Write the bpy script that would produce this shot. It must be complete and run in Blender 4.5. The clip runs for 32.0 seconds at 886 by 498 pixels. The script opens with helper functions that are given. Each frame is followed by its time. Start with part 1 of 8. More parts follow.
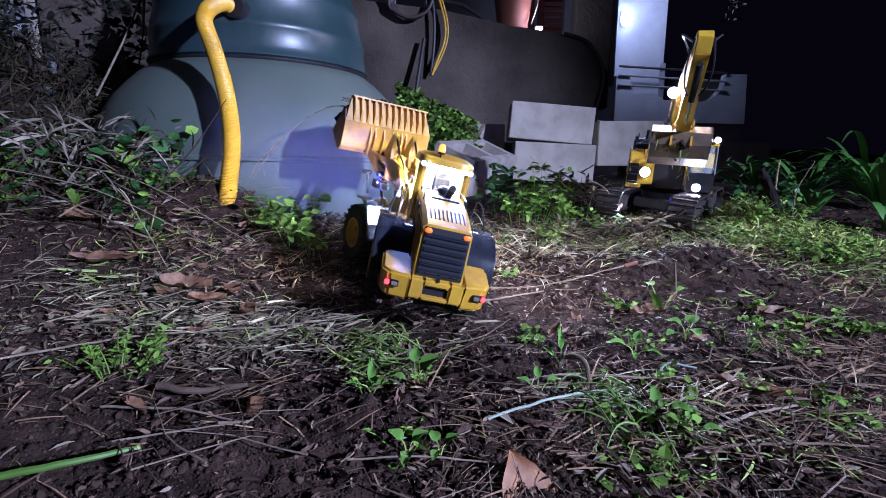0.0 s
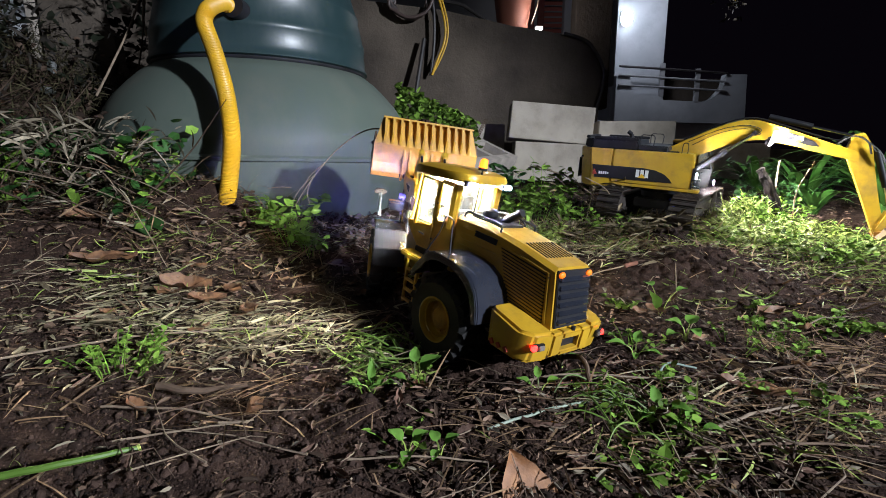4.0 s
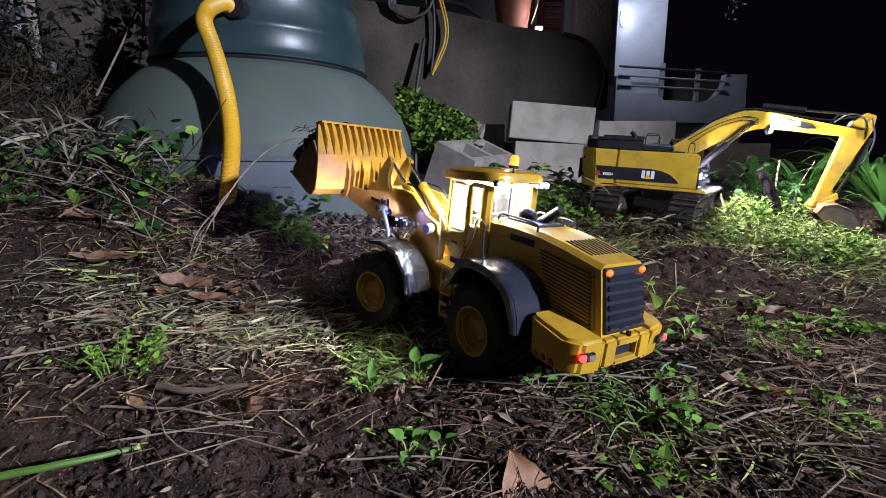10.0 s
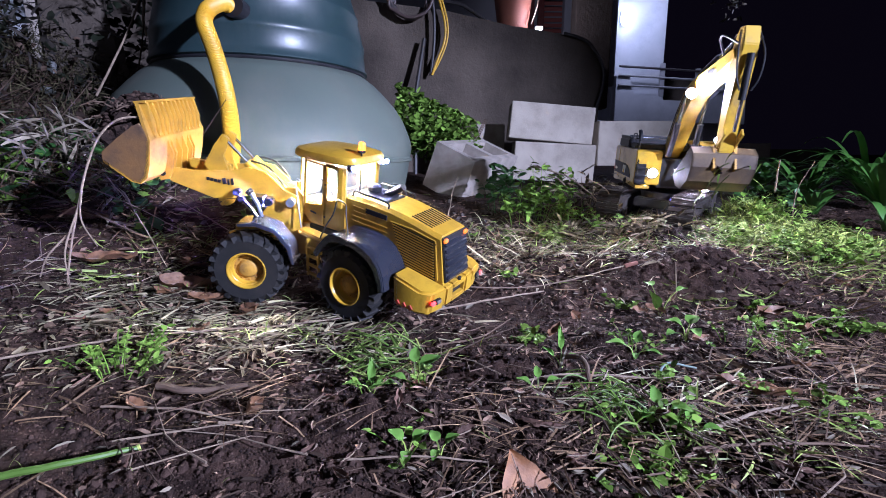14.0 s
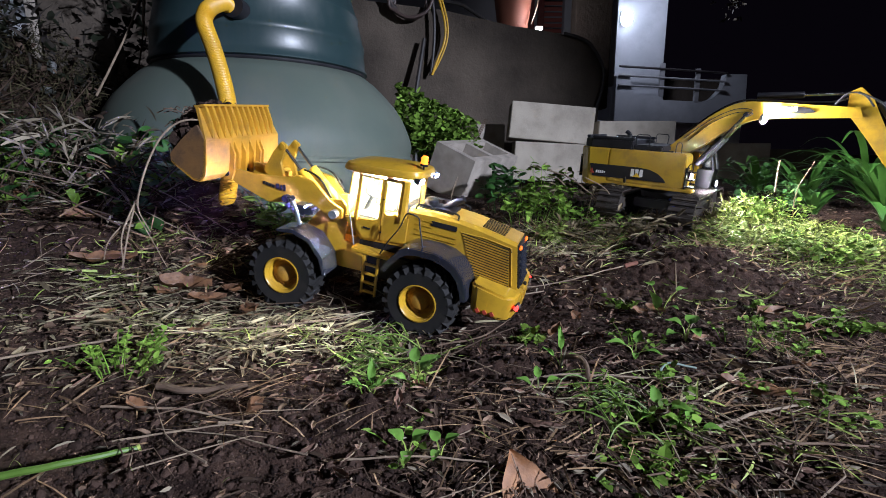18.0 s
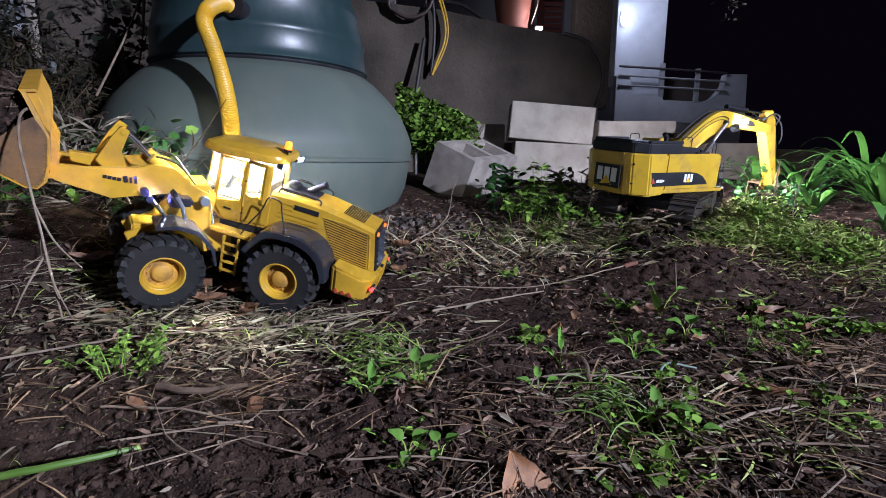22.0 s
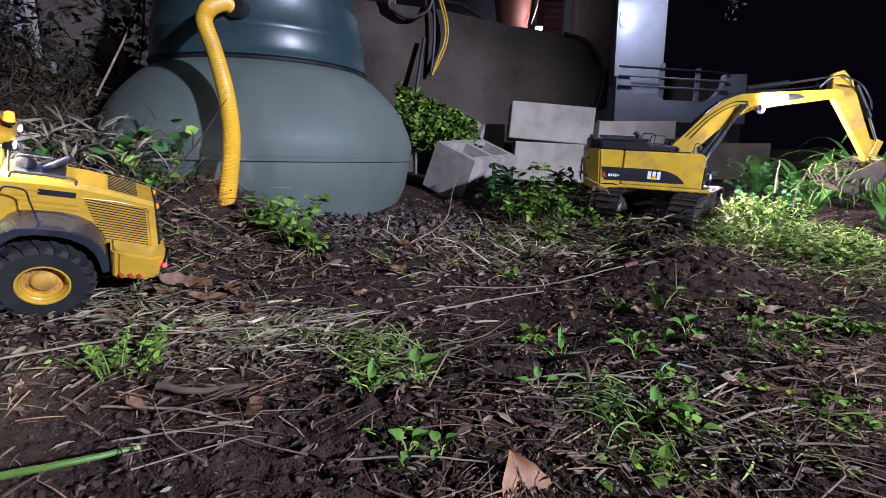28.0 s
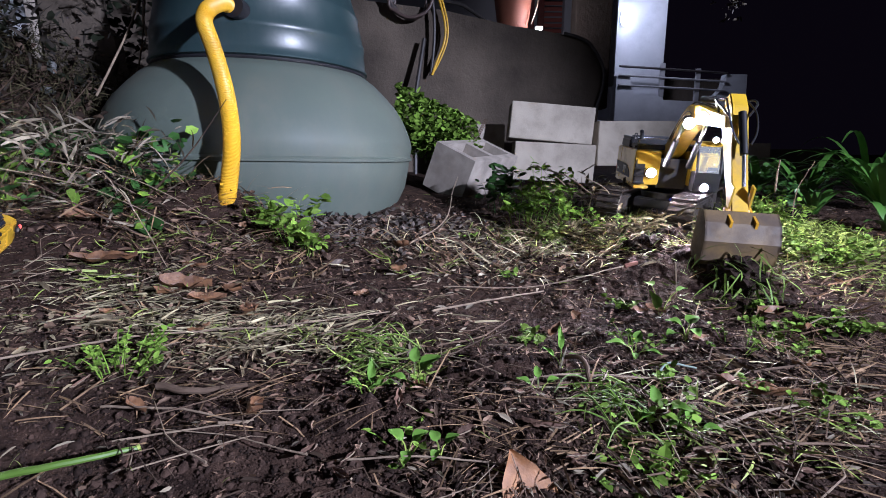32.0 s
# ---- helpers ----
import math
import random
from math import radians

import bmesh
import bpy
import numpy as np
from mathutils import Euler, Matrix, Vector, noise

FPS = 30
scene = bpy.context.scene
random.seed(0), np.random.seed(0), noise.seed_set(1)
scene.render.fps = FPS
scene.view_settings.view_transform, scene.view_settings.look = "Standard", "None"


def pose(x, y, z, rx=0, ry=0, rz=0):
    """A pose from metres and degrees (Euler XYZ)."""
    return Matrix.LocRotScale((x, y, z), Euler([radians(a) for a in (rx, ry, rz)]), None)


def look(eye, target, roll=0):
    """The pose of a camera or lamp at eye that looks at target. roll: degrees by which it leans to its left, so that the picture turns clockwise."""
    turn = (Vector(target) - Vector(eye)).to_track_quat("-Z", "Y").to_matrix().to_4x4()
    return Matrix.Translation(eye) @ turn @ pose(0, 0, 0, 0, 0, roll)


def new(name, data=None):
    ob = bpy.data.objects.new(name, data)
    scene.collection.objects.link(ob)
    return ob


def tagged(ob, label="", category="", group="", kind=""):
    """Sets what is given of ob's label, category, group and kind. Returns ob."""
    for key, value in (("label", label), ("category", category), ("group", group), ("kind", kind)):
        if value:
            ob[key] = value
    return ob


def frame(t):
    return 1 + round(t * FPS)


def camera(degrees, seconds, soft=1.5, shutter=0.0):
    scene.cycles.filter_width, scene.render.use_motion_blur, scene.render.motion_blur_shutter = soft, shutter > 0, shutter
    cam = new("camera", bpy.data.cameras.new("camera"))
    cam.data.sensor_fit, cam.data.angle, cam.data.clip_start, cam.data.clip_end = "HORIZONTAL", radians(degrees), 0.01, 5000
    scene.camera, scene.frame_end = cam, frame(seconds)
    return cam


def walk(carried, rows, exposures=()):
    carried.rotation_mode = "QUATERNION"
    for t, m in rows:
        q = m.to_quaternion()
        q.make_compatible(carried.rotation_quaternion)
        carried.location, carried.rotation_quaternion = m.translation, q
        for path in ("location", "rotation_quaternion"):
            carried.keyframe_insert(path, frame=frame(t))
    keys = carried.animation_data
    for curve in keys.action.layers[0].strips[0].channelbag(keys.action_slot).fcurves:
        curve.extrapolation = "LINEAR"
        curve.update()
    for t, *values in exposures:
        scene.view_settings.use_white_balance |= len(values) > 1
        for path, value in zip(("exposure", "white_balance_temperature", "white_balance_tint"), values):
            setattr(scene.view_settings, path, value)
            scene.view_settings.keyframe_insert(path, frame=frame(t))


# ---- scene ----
cam = camera(84.2, 32.0, soft=0.9, shutter=0.3)
EYE = (0.0, 0.0, 0.28)
walk(cam, [(0, look(EYE, (0, 1, 0.28 - math.tan(radians(11))))), (32, look(EYE, (0, 1, 0.28 - math.tan(radians(11)))))],
     exposures=[(0, 0.03, 4850, 36), (1.0, 0.06, 5550, 24), (2.2, 0.0, 6100, 14), (4.5, 0.0, 6000, 14), (7.0, 0.08, 5650, 23), (8.5, 0.05, 5650, 23), (10.0, -0.08, 5650, 23), (12.0, -0.08, 5650, 24), (13.0, 0.04, 5600, 24), (13.8, 0.44, 5150, 34), (17.0, 0.40, 5200, 30), (17.8, 0.0, 5750, 20), (22.0, 0.02, 5520, 25), (23.5, 0.25, 5450, 29), (28.8, 0.15, 5450, 30), (29.8, 0.38, 5500, 28), (32, 0.38, 5600, 27)])

# ---- light: night, a floodlight behind the camera, an added fill, two house lamps, a faint sky ----
world = bpy.data.worlds.new("night_sky")
scene.world = world
world.use_nodes = True
wn = world.node_tree.nodes
wn["Background"].inputs[0].default_value = (0.6, 0.42, 0.75, 1)
wn["Background"].inputs[1].default_value = 0.003


def lamp(name, place, energy, radius, colour, kind="POINT", target=None, spread=None):
    data = bpy.data.lights.new(name, kind)
    data.energy, data.color = energy, colour
    if kind == "AREA":
        data.size = radius
        if spread:
            data.spread = radians(spread)
    else:
        data.shadow_soft_size = radius
    ob = new(name, data)
    if kind == "SPOT":
        data.spot_size, data.spot_blend = radians(spread), 0.8
    ob.matrix_world = look(place, target) if target else Matrix.Translation(place)
    return ob


lamp("floodlight", (3.9, -2.35, 1.9), 2000, 0.09, (0.90, 0.96, 1.0), "SPOT", (-0.06, 1.50, 0.24), 41)
# Unseen fill, added to lift the dark foreground on the left.
lamp("fill_light", (-2.0, -1.7, 2.6), 13, 0.25, (0.95, 0.97, 1.0))
lamp("pillar_lamp_light", (2.2, 5.50, 1.86), 19, 0.06, (0.86, 0.92, 1.0))
lamp("terrace_lamp_light", (0.62, 3.42, 1.16), 2.0, 0.02, (1.0, 0.97, 0.95))


# ---- materials ----
def surf(name, a, b=None, scale=6.0, rough=0.6, metal=0.0, bump=0.0, bscale=60.0, dirt=None, dscale=3.0, damount=0.5, per="", span=(0.45, 1.35), spec=0.5, coat=0.0, detail=5.0, relief=0.3, streak=1.0):
    m = bpy.data.materials.new(name)
    m.use_nodes = True
    n, l = m.node_tree.nodes, m.node_tree.links
    p = n["Principled BSDF"]
    p.inputs["Roughness"].default_value = rough
    p.inputs["Metallic"].default_value = metal
    p.inputs["Specular IOR Level"].default_value = spec
    p.inputs["Coat Weight"].default_value = coat
    co = n.new("ShaderNodeTexCoord")
    nz = n.new("ShaderNodeTexNoise")
    nz.inputs["Scale"].default_value = scale
    nz.inputs["Detail"].default_value = detail
    l.new(co.outputs["Object"], nz.inputs["Vector"])
    ramp = n.new("ShaderNodeValToRGB")
    b = b or tuple(c * 0.75 for c in a)
    ramp.color_ramp.elements[0].position, ramp.color_ramp.elements[1].position = 0.34, 0.66
    ramp.color_ramp.elements[0].color, ramp.color_ramp.elements[1].color = (*a, 1), (*b, 1)
    l.new(nz.outputs["Fac"], ramp.inputs["Fac"])
    col = ramp.outputs["Color"]
    if per:
        mix = n.new("ShaderNodeMix")
        mix.data_type = "RGBA"
        mix.blend_type = "MULTIPLY"
        mix.inputs["Factor"].default_value = 1.0
        src = n.new("ShaderNodeNewGeometry") if per == "island" else n.new("ShaderNodeObjectInfo")
        mr = n.new("ShaderNodeMapRange")
        mr.inputs["To Min"].default_value, mr.inputs["To Max"].default_value = span
        l.new(src.outputs["Random Per Island" if per == "island" else "Random"], mr.inputs["Value"])
        l.new(col, mix.inputs["A"])
        l.new(mr.outputs["Result"], mix.inputs["B"])
        col = mix.outputs["Result"]
    if dirt:
        n2 = n.new("ShaderNodeTexNoise")
        n2.inputs["Scale"].default_value = dscale
        n2.inputs["Detail"].default_value = 8
        n2.inputs["Roughness"].default_value = 0.7
        sc = n.new("ShaderNodeVectorMath")
        sc.operation = "MULTIPLY"
        sc.inputs[1].default_value = (1, 1, streak)
        l.new(co.outputs["Object"], sc.inputs[0])
        l.new(sc.outputs[0], n2.inputs["Vector"])
        r2 = n.new("ShaderNodeValToRGB")
        r2.color_ramp.elements[0].position, r2.color_ramp.elements[1].position = 0.48, 0.72
        r2.color_ramp.elements[1].color = (damount, damount, damount, 1)
        l.new(n2.outputs["Fac"], r2.inputs["Fac"])
        mix = n.new("ShaderNodeMix")
        mix.data_type = "RGBA"
        l.new(r2.outputs["Color"], mix.inputs["Factor"])
        l.new(col, mix.inputs["A"])
        mix.inputs["B"].default_value = (*dirt, 1)
        col = mix.outputs["Result"]
        rr = n.new("ShaderNodeMapRange")
        rr.inputs["To Min"].default_value, rr.inputs["To Max"].default_value = rough, min(1.0, rough + 0.35)
        l.new(r2.outputs["Color"], rr.inputs["Value"])
        l.new(rr.outputs["Result"], p.inputs["Roughness"])
    l.new(col, p.inputs["Base Color"])
    if bump:
        n3 = n.new("ShaderNodeTexNoise")
        n3.inputs["Scale"].default_value = bscale
        n3.inputs["Detail"].default_value = 9
        n3.inputs["Roughness"].default_value = 0.65
        l.new(co.outputs["Object"], n3.inputs["Vector"])
        bp = n.new("ShaderNodeBump")
        bp.inputs["Strength"].default_value = min(1.0, bump)
        bp.inputs["Distance"].default_value = relief / bscale
        l.new(n3.outputs["Fac"], bp.inputs["Height"])
        l.new(bp.outputs["Normal"], p.inputs["Normal"])
    return m


def glow(name, colour, strength):
    m = bpy.data.materials.new(name)
    m.use_nodes = True
    p = m.node_tree.nodes["Principled BSDF"]
    p.inputs["Base Color"].default_value = (*colour, 1)
    p.inputs["Emission Color"].default_value = (*colour, 1)
    p.inputs["Emission Strength"].default_value = strength
    return m


def clear(name, tint, amount):
    """Thin pane: mostly see-through, with a gloss."""
    m = bpy.data.materials.new(name)
    m.use_nodes = True
    n, l = m.node_tree.nodes, m.node_tree.links
    p = n["Principled BSDF"]
    p.inputs["Base Color"].default_value = (*tint, 1)
    p.inputs["Roughness"].default_value = 0.06
    t = n.new("ShaderNodeBsdfTransparent")
    t.inputs[0].default_value = (*tint, 1)
    mx = n.new("ShaderNodeMixShader")
    mx.inputs[0].default_value = amount
    l.new(t.outputs[0], mx.inputs[1])
    l.new(p.outputs[0], mx.inputs[2])
    l.new(mx.outputs[0], n["Material Output"].inputs["Surface"])
    return m


YELLOW = surf("worn_yellow_paint", (0.58, 0.345, 0.022), (0.47, 0.27, 0.018), 14, 0.30, 0, 0.16, 300, (0.16, 0.095, 0.035), 18, 0.5, coat=0.3)
YELLOW2 = surf("bright_yellow_paint", (0.60, 0.385, 0.022), (0.52, 0.32, 0.02), 12, 0.32, 0, 0.08, 300, (0.17, 0.11, 0.055), 16, 0.6, coat=0.3)
BUCKET = surf("scuffed_orange_paint", (0.57, 0.305, 0.020), (0.46, 0.235, 0.018), 20, 0.4, 0, 0.15, 250, (0.11, 0.07, 0.04), 14, 0.75)
DIGGER = surf("worn_muddy_yellow_paint", (0.165, 0.108, 0.045), (0.070, 0.050, 0.034), 18, 0.55, 0, 0.3, 250, (0.07, 0.045, 0.03), 22, 0.8)
# Darkened paint: the side plates' shade is in the colour, with some soil.
SHADEDSIDE = surf("shaded_soiled_orange_paint", (0.20, 0.10, 0.03), (0.12, 0.065, 0.028), 18, 0.65, 0, 0.4, 250, (0.05, 0.032, 0.024), 22, 0.9)
RIMDISC = surf("dusty_orange_wheel_disc", (0.56, 0.30, 0.035), (0.42, 0.215, 0.028), 40, 0.6, 0, 0.3, 250, (0.12, 0.075, 0.04), 40, 0.8)
FENDER = surf("dark_fender_plastic", (0.016, 0.018, 0.026), (0.026, 0.029, 0.040), 12, 0.2, 0, 0.08, 200, (0.036, 0.034, 0.036), 22, 0.3, coat=0.5)
BLACK = surf("black_plastic", (0.010, 0.010, 0.012), (0.018, 0.018, 0.021), 20, 0.5, 0, 0.1, 250, spec=0.3)
RUBBER = surf("dusty_black_rubber", (0.006, 0.006, 0.006), (0.010, 0.009, 0.0085), 30, 0.75, 0, 0.3, 220, (0.035, 0.028, 0.022), 20, 0.5)
STEEL = surf("bright_steel", (0.62, 0.62, 0.64), (0.5, 0.5, 0.52), 30, 0.22, 1.0)
TRACK = surf("muddy_track_steel", (0.060, 0.052, 0.046), (0.035, 0.028, 0.024), 40, 0.55, 0.4, 0.3, 200, (0.06, 0.042, 0.03), 20, 0.7)
SILVER = surf("silver_lamp_housing", (0.22, 0.25, 0.28), (0.17, 0.19, 0.21), 20, 0.35, 0.3, 0.05, 200)
WHITE = surf("grey_cab_lining", (0.08, 0.08, 0.07), (0.055, 0.055, 0.05), 12, 0.6)
DECAL_W = surf("white_decal", (0.8, 0.8, 0.78), (0.7, 0.7, 0.68), 40, 0.45)
DECAL_Y = surf("yellow_decal", (0.8, 0.5, 0.02), (0.75, 0.45, 0.02), 40, 0.45)
DECAL_R = surf("red_stripe_decal", (0.45, 0.06, 0.03), (0.35, 0.05, 0.03), 40, 0.45)
GLASS = clear("cab_glass", (0.93, 0.96, 0.92), 0.12)
AMBER = glow("amber_lamp", (1.0, 0.17, 0.006), 4.0)
INDICATOR = glow("amber_indicator", (0.9, 0.17, 0.006), 0.9)
RED = glow("red_lamp", (1.0, 0.03, 0.02), 6)
REVERSE = surf("dull_clear_lamp_lens", (0.22, 0.19, 0.17), (0.16, 0.14, 0.12), 40, 0.2)
ROOFLAMP = glow("cold_white_led", (0.42, 0.52, 1.0), 420)
CABLAMP = glow("cab_ceiling_led", (1.0, 0.95, 0.76), 1050)
BLUELED = glow("blue_led", (0.24, 0.2, 1.0), 3600)
BOOMLED = glow("work_light_led", (1.0, 0.94, 0.84), 4800)
HOUSELED = glow("small_work_light_led", (1.0, 0.95, 0.92), 2000)
WALLLED = glow("wall_lamp_glass", (0.85, 0.95, 1.0), 14)
TANK = surf("grey_green_polyethylene", (0.098, 0.121, 0.099), (0.078, 0.100, 0.084), 3, 0.55, 0, 0.06, 120, (0.14, 0.140, 0.112), 5, 0.5, spec=0.35, streak=0.4)
TANKTOP = surf("dark_teal_polyethylene", (0.016, 0.033, 0.035), (0.024, 0.045, 0.048), 4, 0.36, 0, 0.05, 90, (0.06, 0.073, 0.072), 8, 0.35, streak=0.3)
HOSE = surf("yellow_corrugated_pipe", (0.72, 0.41, 0.015), (0.62, 0.35, 0.015), 9, 0.42, 0, 0.05, 200, (0.25, 0.16, 0.06), 14, 0.35)
SOIL = surf("dark_damp_soil", (0.020, 0.0114, 0.0086), (0.060, 0.0354, 0.0252), 26, 0.85, 0, 1.0, 150, (0.095, 0.06, 0.046), 70, 0.5, spec=0.12, relief=1.1)
CLOD = surf("crumbly_soil", (0.019, 0.0113, 0.0088), (0.055, 0.034, 0.025), 70, 0.85, 0, 1.0, 300, per="island", span=(0.3, 1.9), spec=0.15, relief=0.6)
CONCRETE = surf("stained_concrete", (0.130, 0.104, 0.080), (0.052, 0.041, 0.032), 2.4, 0.85, 0, 0.9, 30, (0.052, 0.042, 0.034), 2.2, 0.6, detail=11.0, spec=0.25, streak=0.3)
PALE = surf("pale_concrete", (0.38, 0.335, 0.27), (0.29, 0.255, 0.205), 7, 0.85, 0, 0.5, 110, (0.20, 0.175, 0.14), 9, 0.75, detail=9.0)
BLOCKC = surf("grey_concrete_block", (0.37, 0.325, 0.275), (0.26, 0.225, 0.19), 18, 0.92, 0, 0.7, 160, (0.17, 0.15, 0.13), 8, 0.5)
PLASTER = surf("grey_white_plaster", (0.52, 0.53, 0.55), (0.40, 0.41, 0.43), 2.2, 0.8, 0, 0.2, 50, (0.22, 0.22, 0.23), 1.3, 0.6)
TERRA = surf("terracotta", (0.30, 0.105, 0.06), (0.24, 0.085, 0.05), 9, 0.7, 0, 0.15, 80)
SHUTTER = surf("dark_red_shutter_paint", (0.20, 0.05, 0.04), (0.15, 0.04, 0.03), 9, 0.5)
RAILWOOD = surf("grey_weathered_wood", (0.36, 0.355, 0.36), (0.26, 0.26, 0.265), 8, 0.8, 0, 0.3, 60)
CABLE = surf("black_hose_rubber", (0.02, 0.018, 0.018), (0.035, 0.03, 0.028), 20, 0.5)
LEAFG = surf("green_weed_leaf", (0.115, 0.215, 0.026), (0.18, 0.29, 0.048), 25, 0.55, 0, 0.1, 90, per="island", span=(0.35, 1.35), spec=0.10)
LEAFD = surf("dark_ivy_leaf", (0.024, 0.075, 0.017), (0.042, 0.112, 0.024), 25, 0.45, 0, 0.1, 90, per="island", spec=0.3)
LEAFY = surf("yellow_green_stalk", (0.215, 0.295, 0.056), (0.32, 0.38, 0.10), 20, 0.5, per="island", span=(0.25, 1.4), spec=0.25)
STALK = surf("pale_green_stalk", (0.10, 0.185, 0.025), (0.17, 0.24, 0.05), 20, 0.5, per="island", span=(0.25, 1.4), spec=0.2)
STRAP = surf("strap_leaf", (0.065, 0.185, 0.028), (0.095, 0.24, 0.04), 14, 0.35, 0, 0.1, 60, per="island")
STRAW = surf("dry_straw", (0.25, 0.162, 0.090), (0.115, 0.072, 0.042), 24, 0.7, 0, 0.1, 90, per="island", span=(0.15, 1.9), spec=0.2)
LITTER = surf("dead_leaf_litter", (0.092, 0.055, 0.037), (0.17, 0.115, 0.08), 60, 0.75, 0, 0.3, 140, per="island", span=(0.08, 1.9), spec=0.15)
OLIVE = surf("grey_olive_leaf", (0.165, 0.138, 0.098), (0.225, 0.192, 0.140), 22, 0.55, 0, 0.1, 90, per="island", span=(0.2, 1.6), spec=0.2)
DRYLEAF = surf("brown_dry_leaf", (0.22, 0.108, 0.050), (0.125, 0.062, 0.031), 60, 0.5, 0, 0.9, 160, (0.085, 0.04, 0.026), 60, 0.75)
TWIG = surf("grey_brown_twig", (0.090, 0.060, 0.042), (0.150, 0.105, 0.075), 30, 0.85, 0, 0.4, 200, per="object", span=(0.4, 1.4), spec=0.15)
PALETWIG = surf("pale_bare_branch", (0.27, 0.205, 0.140), (0.14, 0.10, 0.07), 40, 0.8, 0, 0.5, 150)
PALELEAF = surf("pale_dry_leaf", (0.25, 0.205, 0.125), (0.125, 0.095, 0.056), 60, 0.65, 0, 0.5, 120, per="island", span=(0.2, 1.4), spec=0.25)
# Litter colours about halved: the bank's dimness is put into the leaf colour.
DIMLEAF = surf("dim_bank_leaf", (0.045, 0.029, 0.021), (0.08, 0.054, 0.039), 60, 0.75, 0, 0.3, 140, per="island", span=(0.1, 1.9), spec=0.15)
PALESTRAW = surf("pale_crushed_straw", (0.46, 0.40, 0.245), (0.30, 0.26, 0.15), 20, 0.7, per="island", span=(0.35, 1.5))
# ---- mesh helpers ----
def part(name, bm, material, parent=None, label="", smooth=False):
    me = bpy.data.meshes.new(name)
    bmesh.ops.recalc_face_normals(bm, faces=bm.faces)
    bm.to_mesh(me)
    bm.free()
    me.materials.append(material)
    if smooth:
        me.polygons.foreach_set("use_smooth", [True] * len(me.polygons))
        me.set_sharp_from_angle(angle=radians(38))
    ob = new(name, me)
    if parent:
        ob.parent = parent
    if label:
        ob["label"] = label
    return ob


def shaped(bm, geom, bevel, seg=2):
    if bevel:
        vs = set(geom)
        es = [e for e in bm.edges if e.verts[0] in vs and e.verts[1] in vs]
        bmesh.ops.bevel(bm, geom=es, offset=bevel, segments=seg, affect="EDGES", clamp_overlap=True)


def box(bm, c, s, bevel=0.0, turn=None):
    m = Matrix.Translation(c) @ (turn.to_4x4() if turn else Matrix()) @ Matrix.Diagonal((*s, 1))
    r = bmesh.ops.create_cube(bm, size=1.0, matrix=m)
    shaped(bm, r["verts"], bevel, 2)


def prism(bm, poly, y0, y1, bevel=0.0, inset=0.0):
    """A profile in x and z, drawn out from y0 to y1. inset: the far sides shrink towards the middle by this much of their size."""
    cx = sum(p[0] for p in poly) / len(poly)
    cz = sum(p[1] for p in poly) / len(poly)
    a = [bm.verts.new((x, y0, z)) for x, z in poly]
    b = [bm.verts.new((x + (cx - x) * inset, y1, z + (cz - z) * inset)) for x, z in poly]
    bm.faces.new(a)
    bm.faces.new(b[::-1])
    n = len(poly)
    for i in range(n):
        bm.faces.new((a[i], b[i], b[(i + 1) % n], a[(i + 1) % n]))
    shaped(bm, a + b, bevel)


def plan(bm, poly, z0, z1, bevel=0.0):
    """A profile in x and y, drawn up from z0 to z1."""
    a = [bm.verts.new((x, y, z0)) for x, y in poly]
    b = [bm.verts.new((x, y, z1)) for x, y in poly]
    bm.faces.new(a[::-1])
    bm.faces.new(b)
    n = len(poly)
    for i in range(n):
        bm.faces.new((a[i], a[(i + 1) % n], b[(i + 1) % n], b[i]))
    shaped(bm, a + b, bevel)


def cyl(bm, p0, p1, r0, r1=None, seg=14):
    p0, p1 = Vector(p0), Vector(p1)
    d = p1 - p0
    q = d.to_track_quat("Z", "Y").to_matrix().to_4x4()
    bmesh.ops.create_cone(bm, cap_ends=True, segments=seg, radius1=r0, radius2=r0 if r1 is None else r1, depth=d.length,
                          matrix=Matrix.Translation((p0 + p1) / 2) @ q)


def ball(bm, c, r, sx=1, sy=1, sz=1, sub=2):
    bmesh.ops.create_icosphere(bm, subdivisions=sub, radius=r, matrix=Matrix.Translation(c) @ Matrix.Diagonal((sx, sy, sz, 1)))


def lathe(bm, prof, seg=48, axis="Z", at=(0, 0, 0)):
    """Turns a profile of (radius, height) about an axis through at."""
    rings = []
    for r, h in prof:
        ring = []
        for i in range(seg):
            a = 2 * math.pi * i / seg
            c, s = r * math.cos(a), r * math.sin(a)
            v = (c, s, h) if axis == "Z" else (c, h, s)
            ring.append(bm.verts.new(Vector(v) + Vector(at)))
        rings.append(ring)
    for a, b in zip(rings, rings[1:]):
        for i in range(seg):
            bm.faces.new((a[i], a[(i + 1) % seg], b[(i + 1) % seg], b[i]))
    return rings


